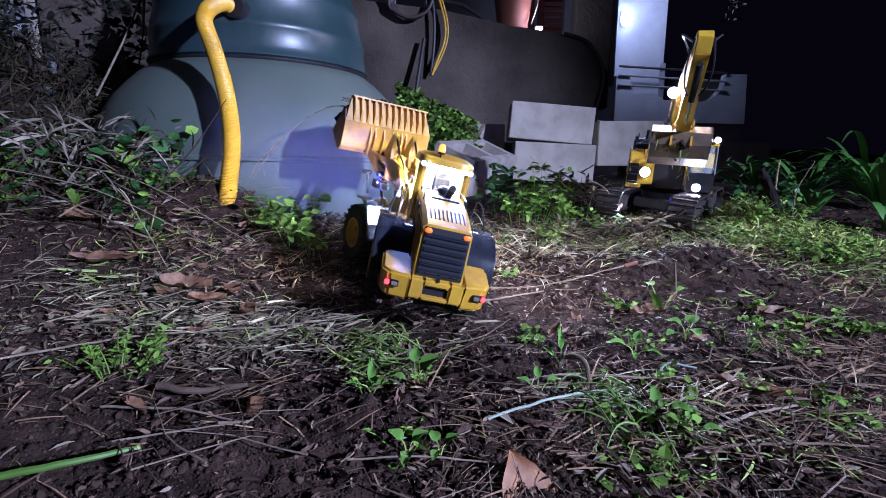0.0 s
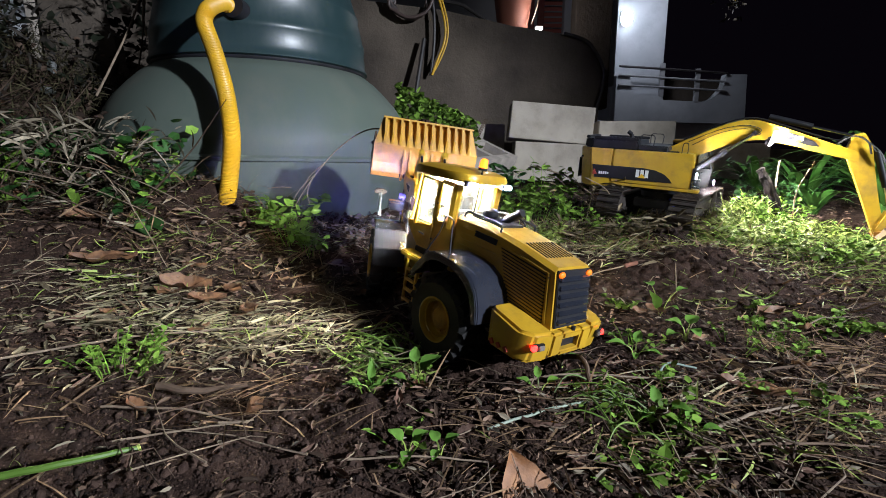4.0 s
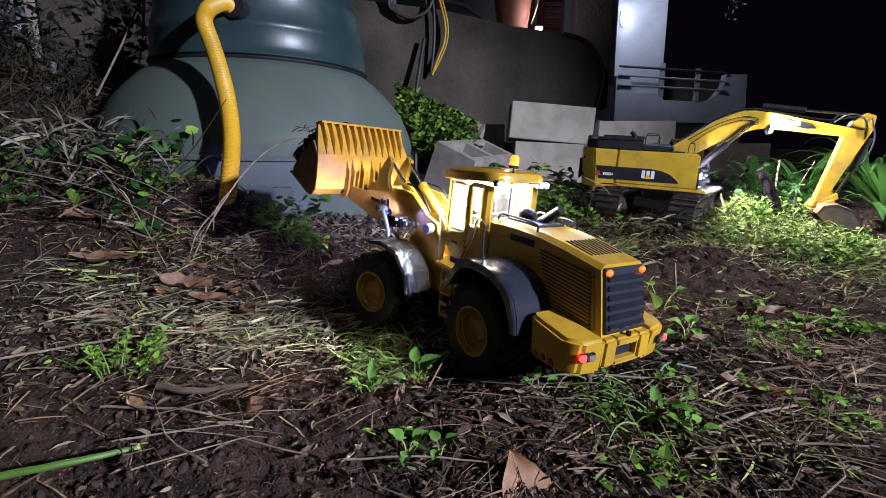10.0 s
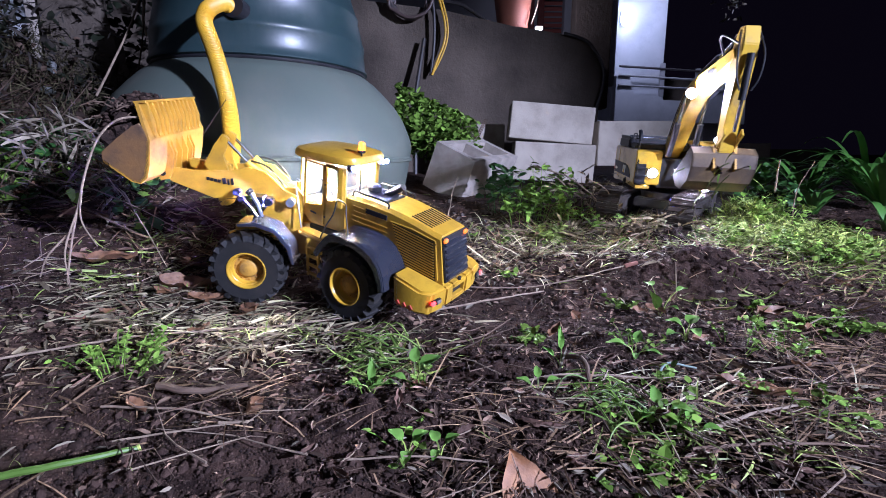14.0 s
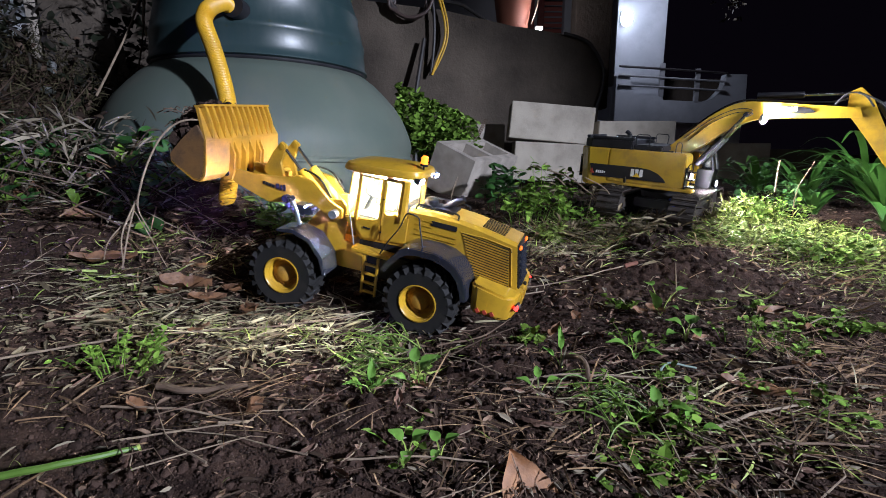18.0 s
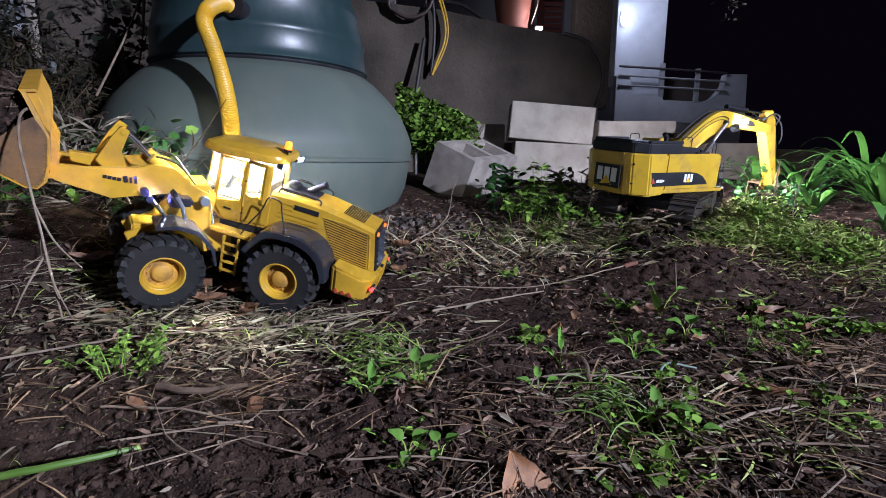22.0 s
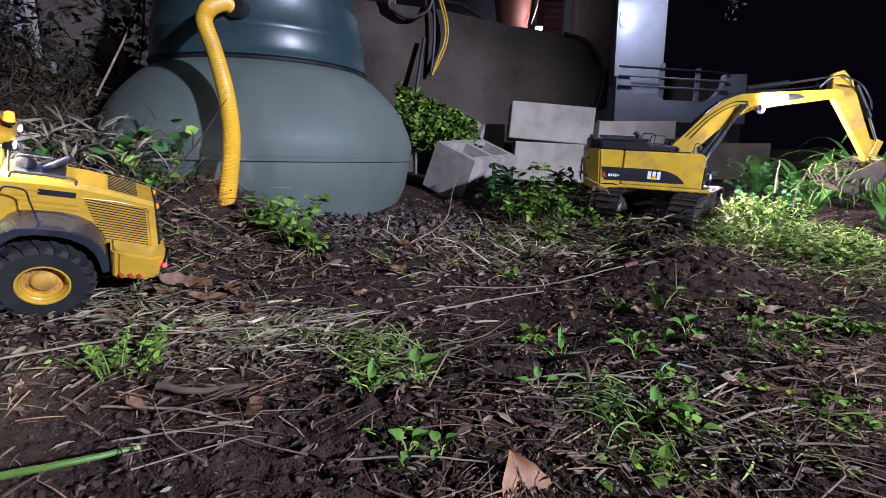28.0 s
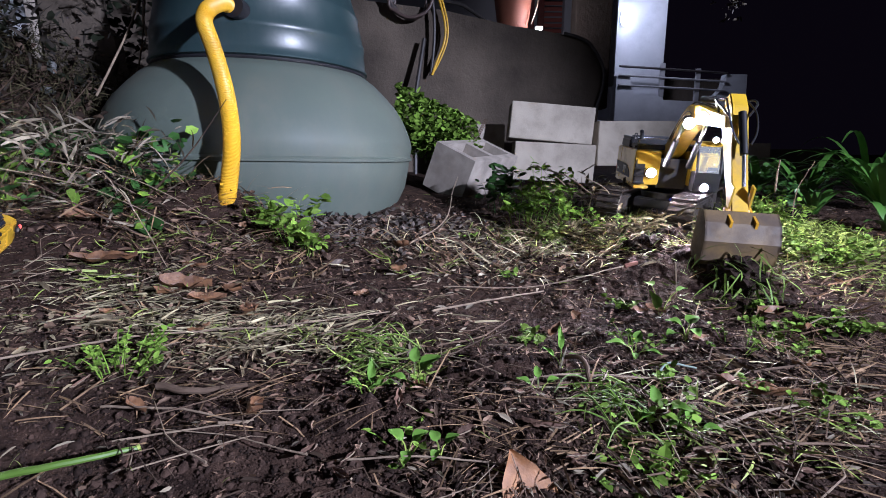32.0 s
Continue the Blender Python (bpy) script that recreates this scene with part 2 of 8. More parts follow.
def tube(bm, pts, r, seg=8, taper=None, rib=0.0):
    """A pipe along points; rib makes every second ring thinner, as on corrugated pipe."""
    pts = [Vector(p) for p in pts]
    rings, q, was = [], None, None
    for i, p in enumerate(pts):
        d = (pts[min(i + 1, len(pts) - 1)] - pts[max(i - 1, 0)]).normalized()
        q = d.to_track_quat("Z", "Y").to_matrix() if q is None else was.rotation_difference(d).to_matrix() @ q
        was = d
        rr = r if taper is None else r + (taper - r) * i / (len(pts) - 1)
        rr -= rib * (i % 2)
        rings.append([bm.verts.new(p + q @ Vector((rr * math.cos(2 * math.pi * k / seg), rr * math.sin(2 * math.pi * k / seg), 0))) for k in range(seg)])
    for a, b in zip(rings, rings[1:]):
        for k in range(seg):
            bm.faces.new((a[k], a[(k + 1) % seg], b[(k + 1) % seg], b[k]))
    bm.faces.new(rings[0][::-1])
    bm.faces.new(rings[-1])


def curve_through(pts, n):
    """Points on a smooth line through the given ones."""
    pts = [Vector(p) for p in pts]
    ext = [2 * pts[0] - pts[1]] + pts + [2 * pts[-1] - pts[-2]]
    out = []
    for i in range(n + 1):
        u = i / n * (len(pts) - 1)
        k = min(int(u), len(pts) - 2)
        f = u - k
        a, b, c, d = ext[k:k + 4]
        out.append(0.5 * (2 * b + (c - a) * f + (2 * a - 5 * b + 4 * c - d) * f * f + (3 * b - a - 3 * c + d) * f ** 3))
    return out


def thing(name, m, label, category, group="", kind=""):
    ob = new(name)
    ob.empty_display_size = 0.05
    ob.matrix_world = m
    return tagged(ob, label, category, group, kind)


# ---- the ground ----
def step(x):
    x = min(1.0, max(0.0, x))
    return x * x * (3 - 2 * x)


def soft_min(a, b, k):
    h = min(1.0, max(0.0, 0.5 + 0.5 * (b - a) / k))
    return b * (1 - h) + a * h - k * h * (1 - h)


def lie(x, y):
    """Height of the ground without its small clods."""
    z = -0.08 + 0.1 * soft_min(y, 2.1, 0.4) - 0.127 * max(-2.2, soft_min(x, 0.2, 0.15))
    z += 0.42 * step((-x - 0.78) / 0.9) * step((y - 1.1) / 1.2)
    z += 0.05 * math.exp(-((x + 0.72) / 0.22) ** 2 - ((y - 1.3) / 0.2) ** 2)
    z += 0.080 * math.exp(-((x + 0.55) / 0.15) ** 2 - ((y - 1.19) / 0.075) ** 2)
    z += 0.035 * math.exp(-((x - 0.62) / 0.17) ** 2 - ((y - 1.13) / 0.16) ** 2)
    z += 0.02 * math.exp(-((x - 0.05) / 0.22) ** 2 - ((y - 0.52) / 0.05) ** 2)
    z += 0.03 * step((x - 0.9) / 0.5) * step((y - 0.9) / 0.5)
    # spoil heaps where the excavator digs, and the soil heaped round the pipe's foot
    z += 0.028 * math.exp(-((x - 0.50) / 0.16) ** 2 - ((y - 1.10) / 0.09) ** 2) + 0.016 * math.exp(-((x - 0.09) / 0.10) ** 2 - ((y - 0.645) / 0.045) ** 2)
    z += 0.030 * math.exp(-((x + 0.50) / 0.10) ** 2 - ((y - 1.14) / 0.05) ** 2)
    # churned soil in which the excavator's tracks are sunk
    z += 0.028 * math.exp(-((x - 0.70) / 0.30) ** 2 - ((y - 1.52) / 0.20) ** 2)
    # the hollow that the wheels have worn, with a rise before it
    dip = 0.105 + 0.18 * x - 0.232 * y + 0.061 * x * x - 0.163 * x * y + 0.11 * y * y
    z += min(0.025, max(-0.035, dip)) * step((x + 0.95) / 0.25) * step((0.65 - x) / 0.2) * step((1.25 - y) / 0.25) * step((y - 0.33) / 0.12)
    return z


def clods(x, y):
    near = math.exp(-max(0.0, y - 1.6) * 0.8)
    v = Vector((x, y, 0))
    dug = 0.0
    for cx, cy, rx, ry in ((0.09, 0.63, 0.13, 0.07), (0.54, 1.05, 0.26, 0.17), (0.30, 1.15, 0.14, 0.10), (-0.10, 0.49, 0.10, 0.05)):
        dug = max(dug, math.exp(-((x - cx) / rx) ** 2 - ((y - cy) / ry) ** 2))
    a = noise.fractal(v * 7, 1.0, 2.0, 4) * 0.012
    b = (abs(noise.noise(v * 31)) * 0.013 + noise.noise(v * 75) * 0.005 + abs(noise.noise(v * 17)) * 0.016 * dug) * (0.36 + 1.0 * dug)
    c = max(0.0, 0.42 - noise.voronoi(v * 62)[0][0]) * (0.006 + 0.010 * dug) + max(0.0, 0.4 - noise.voronoi(v * 118)[0][0]) * 0.006 if -1.2 < x < 1.5 and 0.25 < y < 1.6 else 0.0
    return (a + b + c - 0.007) * near


def ground_z(x, y):
    return lie(x, y) + clods(x, y)


def build_ground():
    xs = np.concatenate([-np.geomspace(60, 1.75, 22), np.arange(-1.7, -1.0, 0.009), np.arange(-1.0, 1.2, 0.0048), np.arange(1.2, 1.9, 0.009), np.geomspace(1.95, 60, 22)])
    ys = np.concatenate([-np.geomspace(40, 0.15, 16), np.arange(0.0, 0.26, 0.04), np.arange(0.27, 0.9, 0.0042), np.arange(0.9, 1.75, 0.0065), np.arange(1.76, 2.9, 0.02), np.geomspace(2.95, 90, 26)])
    verts = [(float(x), float(y), ground_z(float(x), float(y))) for y in ys for x in xs]
    nx, ny = len(xs), len(ys)
    faces = [(j * nx + i, j * nx + i + 1, (j + 1) * nx + i + 1, (j + 1) * nx + i) for j in range(ny - 1) for i in range(nx - 1)]
    me = bpy.data.meshes.new("ground")
    me.from_pydata(verts, [], faces)
    me.polygons.foreach_set("use_smooth", [True] * len(me.polygons))
    me.materials.append(SOIL)
    return tagged(new("ground", me), "dark damp crumbly soil sloping up to a bank", "ground", kind="structure")


build_ground()


# ---- house and walls behind ----
def setting(name, bm, material, label, category):
    return tagged(part(name, bm, material), label, category, kind="structure")


def build_setting():
    bm = bmesh.new()
    # retaining wall with a top edge that falls to the open end
    prism(bm, [(-6, -0.1), (1.02, -0.1), (1.035, 0.62), (1.055, 0.72), (1.050, 0.81), (1.025, 0.885), (0.985, 0.948), (0.941, 0.991), (0.87, 1.022), (0.784, 1.043), (0.613, 1.071), (0.444, 1.095), (0.289, 1.129), (0.0, 1.19), (-0.52, 1.25), (-6, 1.42)], 3.4, 3.62, 0.006)
    setting("wall_1", bm, CONCRETE, "dark rain-stained concrete retaining wall", "wall")
    bm = bmesh.new()
    box(bm, (1.055, 3.74, 1.35), (0.25, 0.16, 1.50), 0.006)
    setting("wall_8", bm, CONCRETE, "grey concrete stair wall behind the retaining wall", "wall")
    bm = bmesh.new()
    box(bm, (2.75, 6.28, 0.29), (1.80, 0.2, 0.78), 0.006)
    setting("wall_7", bm, PLASTER, "pale plastered house base below the balcony", "wall")
    bm = bmesh.new()
    box(bm, (-2.0, 4.4, 1.0), (6.0, 1.5, 0.05), 0.0)
    setting("terrace_floor", bm, PALE, "plain concrete terrace floor above the wall", "floor")
    bm = bmesh.new()
    box(bm, (-1.0, 4.9, 2.4), (5.2, 0.2, 3.0), 0.01)
    setting("wall_2", bm, PLASTER, "pale plastered house wall above the terrace", "wall")
    bm = bmesh.new()
    box(bm, (2.307, 6.36, 2.04), (0.606, 0.5, 2.72), 0.01)
    setting("pillar", bm, PLASTER, "pale plastered pillar of the house lit by a lamp", "pillar")
    bm = bmesh.new()
    # balcony parapet with two swept openings in one line
    y0, y1 = 5.98, 6.10
    prism(bm, [(2.02, 0.66), (3.57, 0.62), (3.54, 1.185), (3.30, 1.188), (3.285, 1.06), (3.23, 0.98), (3.16, 0.91), (3.06, 0.875), (2.58, 0.895), (2.575, 0.945), (2.36, 0.95), (2.25, 0.965), (2.20, 1.02), (2.185, 1.10), (2.18, 1.17), (2.02, 1.18)], y0, y1, 0.004)
    setting("parapet_wall", bm, PLASTER, "grey plastered balcony parapet with two swept openings", "wall")
    # Backing added behind the openings, where only darkness shows.
    bm = bmesh.new()
    box(bm, (3.16, 6.9, 0.95), (1.2, 0.1, 0.62), 0.0)
    setting("balcony_backing", bm, CONCRETE, "dark sheet added behind the balcony openings", "wall")
    rail = thing("railing", Matrix.Translation((2.0, 5.966, 0.85)), "weathered grey timber balcony railing", "railing")
    dark = surf("dark_stained_timber", (0.06, 0.05, 0.05), (0.035, 0.03, 0.03), 14, 0.6, 0, 0.3, 90)
    for za, zb, r, m in ((0.425, 0.345, 0.013, dark), (0.325, 0.250, 0.012, RAILWOOD), (0.215, 0.150, 0.012, RAILWOOD)):
        bm = bmesh.new()
        tube(bm, [(0.04, 0.0, za), (0.62, 0.01, (za + zb) / 2 + 0.006), (1.30, 0.0, zb)], r, 8)
        part("rail", bm, m, rail)
    for x, z in ((0.555, 0.27), (0.97, 0.21)):
        bm = bmesh.new()
        box(bm, (x, 0.03, z), (0.05, 0.04, 0.38), 0.004)
        part("post", bm, RAILWOOD, rail)
    # pillar lamp
    lampt = thing("wall_lamp", Matrix.Translation((2.109, 6.09, 1.809)), "lit white wall lamp on the pillar", "lamp")
    bm = bmesh.new()
    box(bm, (0, -0.012, 0.0), (0.10, 0.03, 0.14), 0.01)
    part("housing", bm, SILVER, lampt)
    bm = bmesh.new()
    ball(bm, (0, -0.06, 0), 0.075, 0.95, 0.5, 1.3)
    part("lamp_glass", bm, WALLLED, lampt, "glowing white lamp glass", True)
    lt = thing("terrace_lamp", Matrix.Translation((0.62, 3.50, 1.082)), "small lit floor lamp on the wall's edge", "lamp")
    bm = bmesh.new()
    box(bm, (0, 0, 0), (0.085, 0.03, 0.012), 0.003)
    part("base_plate", bm, SILVER, lt)
    bm = bmesh.new()
    box(bm, (0.02, -0.005, 0.019), (0.045, 0.03, 0.022), 0.004)
    part("lamp_glass", bm, glow("terrace_lamp_glass", (1, 0.97, 0.92), 10), lt)
    # terracotta pot
    pot = thing("plant_pot", Matrix.Translation((0.472, 3.56, 1.105)), "large terracotta plant pot on the terrace wall", "plant pot")
    bm = bmesh.new()
    lathe(bm, [(0.0, 0.0), (0.10, 0.0), (0.135, 0.26), (0.15, 0.26), (0.155, 0.31), (0.13, 0.31), (0.12, 0.22), (0.0, 0.22)], 32)
    part("pot_body", bm, TERRA, pot, smooth=True)
    bm = bmesh.new()
    tube(bm, curve_through([(0.165, -0.08, 0.31), (0.15, -0.1, 0.15), (0.105, -0.13, 0.01)], 8), 0.004, 6)
    part("cord", bm, PALETWIG, pot)
    # window shutters on the house wall
    win = thing("window_1", Matrix.Translation((1.00, 4.6, 1.33)), "dark red louvred window shutter, shut", "window", kind="structure")
    bm = bmesh.new()
    for x in (-0.145, 0.145):
        box(bm, (x, 0, 0.35), (0.05, 0.05, 1.0), 0.005)
    box(bm, (0, 0, -0.13), (0.3, 0.05, 0.05), 0.005)
    part("window_frame", bm, SHUTTER, win)
    bm = bmesh.new()
    box(bm, (0, 0, 0), (0.23, 0.008, 0.03), 0.0, Euler((radians(35), 0, 0)).to_matrix())
    # Slats take a lighter copy of the shutter red, with light in the colour.
    first = part("slat", bm, surf("lit_red_slat", (0.38, 0.12, 0.09), (0.3, 0.09, 0.07), 9, 0.5), win)
    first.location = (0, 0, -0.08)
    for i in range(1, 20):
        o = first.copy()
        scene.collection.objects.link(o)
        o.location = (0, 0, -0.08 + i * 0.045)
    bm = bmesh.new()
    box(bm, (-0.34, 0.02, 0.35), (0.28, 0.03, 1.0), 0.004)
    part("shutter_leaf", bm, SHUTTER, win)
    bm = bmesh.new()
    box(bm, (1.22, 4.55, 1.6), (0.36, 0.1, 1.3), 0.005)
    setting("wall_3", bm, PLASTER, "pale plastered wall strip beside the shutter", "wall")
    # closing walls round the yard, behind and beside the camera
    bm = bmesh.new()
    box(bm, (0, -9.0, 2.0), (24, 0.3, 4.2), 0.0)
    setting("wall_4", bm, CONCRETE, "plain concrete yard wall", "wall")
    bm = bmesh.new()
    box(bm, (2.0, 3.5, 0.2), (1.5, 0.14, 0.22), 0.012)
    setting("kerb_wall", bm, CONCRETE, "low concrete kerb along the yard", "wall")
    bm = bmesh.new()
    prism(bm, [(-4.2, 0.2), (-2.42, 0.2), (-2.42, 1.12), (-2.55, 1.2), (-2.62, 1.75), (-4.2, 1.75)], 3.0, 3.2, 0.004)
    setting("wall_5", bm, PLASTER, "pale plastered house wall beyond the shrubs", "wall")
    gutter = thing("downpipe", Matrix.Translation((-2.56, 2.9, 0.4)), "pale plastic downpipe at the house wall", "pipe")
    bm = bmesh.new()
    tube(bm, [(0, 0, 0), (0, 0, 0.7), (0.0, 0, 1.3)], 0.022, 12)
    part("pipe_run", bm, DECAL_W, gutter, smooth=True)
    # hose coil on the wall
    coil = thing("hose_coil", Matrix.Translation((-0.205, 3.36, 1.25)), "coiled brown and black garden hose hung on the wall", "hose")
    rng = random.Random(3)
    brown = surf("brown_hose_rubber", (0.09, 0.06, 0.05), (0.06, 0.04, 0.035), 12, 0.5)
    for k in range(5):
        bm = bmesh.new()
        r = 0.105 + 0.012 * k
        tube(bm, [(r * math.cos(a) + 0.008 * rng.uniform(-1, 1), -0.011 * k, r * math.sin(a) + 0.012 * k - 0.02) for a in np.linspace(0, math.pi * 2, 40)], 0.010, 8)
        part("hose_loop", bm, CABLE if k % 2 else brown, coil)
    bm = bmesh.new()
    tube(bm, curve_through([(0.10, -0.03, 0.12), (0.137, -0.03, -0.01), (0.150, -0.03, -0.15), (0.146, -0.03, -0.30), (0.124, -0.02, -0.472)], 20), 0.010, 8)
    part("hose_end", bm, CABLE, coil)
    for d, r in ((0.0, 0.007), (0.016, 0.006)):
        bm = bmesh.new()
        tube(bm, curve_through([(0.13, -0.04, 0.12), (0.175 + d, -0.04, 0.0), (0.218 + d, -0.04, -0.16), (0.213 + d, -0.04, -0.27), (0.17 + d, -0.04, -0.38), (0.135, -0.035, -0.47)], 20), r, 8)
        part("cord", bm, HOSE, coil, "thin yellow cord")
    # black cable that arches over the wall's open end
    cab = thing("wall_cable", Matrix.Translation((0.8, 3.385, 0.6)), "black cable arching over the wall", "cable")
    bm = bmesh.new()
    tube(bm, curve_through([(-0.02, 0, 0.447), (0.07, 0, 0.424), (0.145, 0, 0.390), (0.19, 0, 0.342), (0.230, 0, 0.280), (0.256, 0, 0.205), (0.250, 0, 0.10), (0.225, 0, 0.0), (0.20, 0, -0.10)], 30), 0.011, 8)
    part("cable_run", bm, CABLE, cab)
    cab2 = thing("terrace_cable", Matrix.Translation((0.0, 3.5, 1.215)), "black cable lying along the terrace edge", "cable")
    bm = bmesh.new()
    tube(bm, curve_through([(-0.12, 0, 0.10), (0.0, 0, 0.06), (0.12, 0, 0.035), (0.2, 0, -0.01), (0.32, 0, -0.085)], 20), 0.012, 8)
    part("cable_run", bm, CABLE, cab2)
    bar = thing("iron_bar", Matrix.Translation((-0.177, 3.2, 0.1)), "rusty iron bar leaning at the concrete wall", "bar")
    bm = bmesh.new()
    tube(bm, [(0, 0, 0), (0.006, 0.05, 0.56), (0.058, 0.13, 0.90)], 0.014, 8)
    part("rod", bm, CABLE, bar)


build_setting()


# ---- blocks and slabs ----
def hollow_block(m, label):
    """A concrete block, 0.39 x 0.19 x 0.19, with two cells open at the top."""
    t = thing("concrete_block", m, label, "block", "blocks in the yard")
    L, W, H, w = 0.40, 0.20, 0.20, 0.034
    pieces = [((0, W / 2 - w / 2, 0), (L, w, H)), ((0, -W / 2 + w / 2, 0), (L, w, H))]
    inner = W - 2 * w
    for x in (-L / 2 + w / 2, 0, L / 2 - w / 2):
        pieces.append(((x, 0, 0), (w, inner, H)))
    bm = bmesh.new()
    for c, s in pieces:
        box(bm, c, s, 0.0)
    bmesh.ops.remove_doubles(bm, verts=bm.verts, dist=0.0001)
    part("block_body", bm, BLOCKC, t)
    bm = bmesh.new()
    box(bm, (0, 0, -H / 2 + 0.012), (L - 2 * w + 0.002, inner + 0.002, 0.02))
    part("cell_floor", bm, SOIL, t)
    return t


hollow_block(Matrix.Translation((0.1306, 2.2349, 0.208)) @ Matrix.Rotation(1.077, 4, Vector((0.4074, 0.1708, 0.9823)).normalized()), "grey hollow concrete block tilted in the soil beside the tank")
block2 = thing("concrete_block", Matrix.Translation((0.267, 2.95, 0.294)), "grey concrete block standing behind the tilted one", "block", "blocks in the yard")
bm = bmesh.new()
box(bm, (0, 0, 0), (0.165, 0.2, 0.30), 0.006)
part("block_body", bm, BLOCKC, block2)


def slab(c, s, turn, label):
    t = thing("concrete_slab", Matrix.Translation(c) @ Euler([radians(a) for a in turn]).to_matrix().to_4x4(), label, "slab", "stacked slabs")
    bm = bmesh.new()
    box(bm, (0, 0, 0), s, 0.003)
    part("slab_body", bm, PALE, t)
    return t


slab((0.597, 2.75, 0.235), (0.426, 0.2, 0.20), (0, 3, -3), "pale concrete slab block at the bottom of a pile")
slab((0.580, 2.76, 0.434), (0.437, 0.2, 0.19), (-4, 5.2, -3), "pale concrete slab block leaning on top of the pile")
slab((1.06, 2.85, 0.335), (0.42, 0.2, 0.24), (0, 0, 0), "pale concrete block behind the excavator")
slab((1.71, 3.0, 0.189), (0.38, 0.2, 0.30), (0, 0, 0), "long pale concrete block behind the excavator")


# ---- the tank and its pipe ----
def build_tank():
    t = thing("water_tank", Matrix.Translation((-0.621, 1.757, 0.0)) @ Matrix.Rotation(radians(1.2), 4, "Y"), "large grey-green plastic tank half sunk in the bank", "tank")
    bm = bmesh.new()
    body = [(0.40, -0.04), (0.43, 0.063), (0.4805, 0.173), (0.4925, 0.240), (0.4945, 0.2625), (0.5035, 0.2650), (0.5050, 0.2730), (0.4985, 0.2790), (0.4990, 0.285), (0.503, 0.31), (0.4985, 0.335), (0.490, 0.358), (0.470, 0.403), (0.444, 0.443), (0.408, 0.482), (0.372, 0.516), (0.338, 0.540), (0.30, 0.543)]
    lathe(bm, body, 128)
    part("lower_shell", bm, TANK, t, "grey-green matt lower shell with a moulded seam", True)
    bm = bmesh.new()
    head = [(0.30, 0.549), (0.341, 0.5495), (0.3465, 0.553), (0.3445, 0.560), (0.3405, 0.566), (0.3385, 0.580), (0.3345, 0.622), (0.3370, 0.628), (0.3372, 0.634), (0.3370, 0.640), (0.3335, 0.646), (0.3155, 0.722), (0.3170, 0.727), (0.3165, 0.733), (0.3125, 0.738), (0.292, 0.80), (0.26, 0.90), (0.20, 0.98), (0, 1.0)]
    lathe(bm, head, 128)
    part("upper_shell", bm, TANKTOP, t, "dark teal glossy upper shell with ribs", True)
    bm = bmesh.new()
    lathe(bm, [(0.30, 0.5405), (0.3395, 0.5405), (0.3410, 0.5445), (0.3395, 0.5490), (0.30, 0.5490)], 128)
    part("sealing_ring", bm, BLACK, t, "black sealing ring", True)
    bm = bmesh.new()
    tube(bm, curve_through([(0.060, -0.27, 0.660), (0.052, -0.318, 0.664), (0.046, -0.345, 0.668)], 8), 0.029, 24)
    part("inlet_collar", bm, BLACK, t, "black pipe collar", True)
    pipe = thing("yellow_pipe", Matrix.Translation((-0.506, 1.15, 0.171)), "yellow corrugated plastic pipe running down from the tank", "pipe")
    pts = curve_through([(-0.070, 0.27, 0.499), (-0.072, 0.24, 0.498), (-0.075, 0.198, 0.482), (-0.079, 0.158, 0.458), (-0.080, 0.138, 0.426), (-0.057, 0.12, 0.369), (-0.033, 0.10, 0.301), (-0.010, 0.07, 0.232), (0.002, 0.05, 0.165), (0.007, 0.03, 0.112), (0.005, 0.015, 0.060), (0.0, 0.0, 0.0), (-0.003, -0.004, -0.03)], 420)
    bm = bmesh.new()
    tube(bm, pts, 0.0200, 20, rib=0.0012)
    part("pipe_run", bm, HOSE, pipe, smooth=True)
    stick = thing("bare_branch", Matrix.Translation((-1.0, 1.72, 0.25)), "pale bare branch leaning at the tank", "branch")
    bm = bmesh.new()
    tube(bm, curve_through([(-0.12, 0.0, 0.05), (-0.05, 0.02, 0.25), (0.0, 0.02, 0.42), (0.04, 0.03, 0.7)], 20), 0.004, 7, 0.002)
    part("stem", bm, TWIG, stick)


build_tank()


def far_corner():
    """Pale broken wall and a thin trunk that show through the shrub on the bank."""
    w1 = tagged(new("wall_6"), "pale weathered wall piece beyond the shrub", "wall", kind="structure")
    bm = bmesh.new()
    box(bm, (-1.56, 2.0, 0.70), (0.030, 0.04, 0.7), 0.004)
    part("post", bm, BLOCKC, w1)
    bm = bmesh.new()
    prism(bm, [(-1.52, 0.35), (-1.22, 0.35), (-1.25, 0.72), (-1.29, 0.76), (-1.30, 0.81), (-1.34, 0.94), (-1.52, 0.94)], 1.98, 2.03)
    part("rubble_face", bm, CONCRETE, w1)
    for pts, r in (([(-1.10, 1.62, 0.46), (-1.053, 1.65, 0.567), (-1.02, 1.7, 0.68), (-1.0, 1.75, 0.80), (-0.97, 1.78, 1.0)], 0.0036), ([(-1.079, 1.9, 0.70), (-1.085, 1.9, 0.76), (-1.074, 1.9, 0.83), (-1.06, 1.9, 1.0)], 0.0045)):
        b = thing("bare_branch", Matrix.Translation(pts[0]), "pale grey bare stem rising from the bank", "branch")
        bm = bmesh.new()
        tube(bm, [Vector(p) - Vector(pts[0]) for p in curve_through(pts, 20)], r, 8, r * 0.8)
        part("stem", bm, PALETWIG, b, smooth=True)


far_corner()
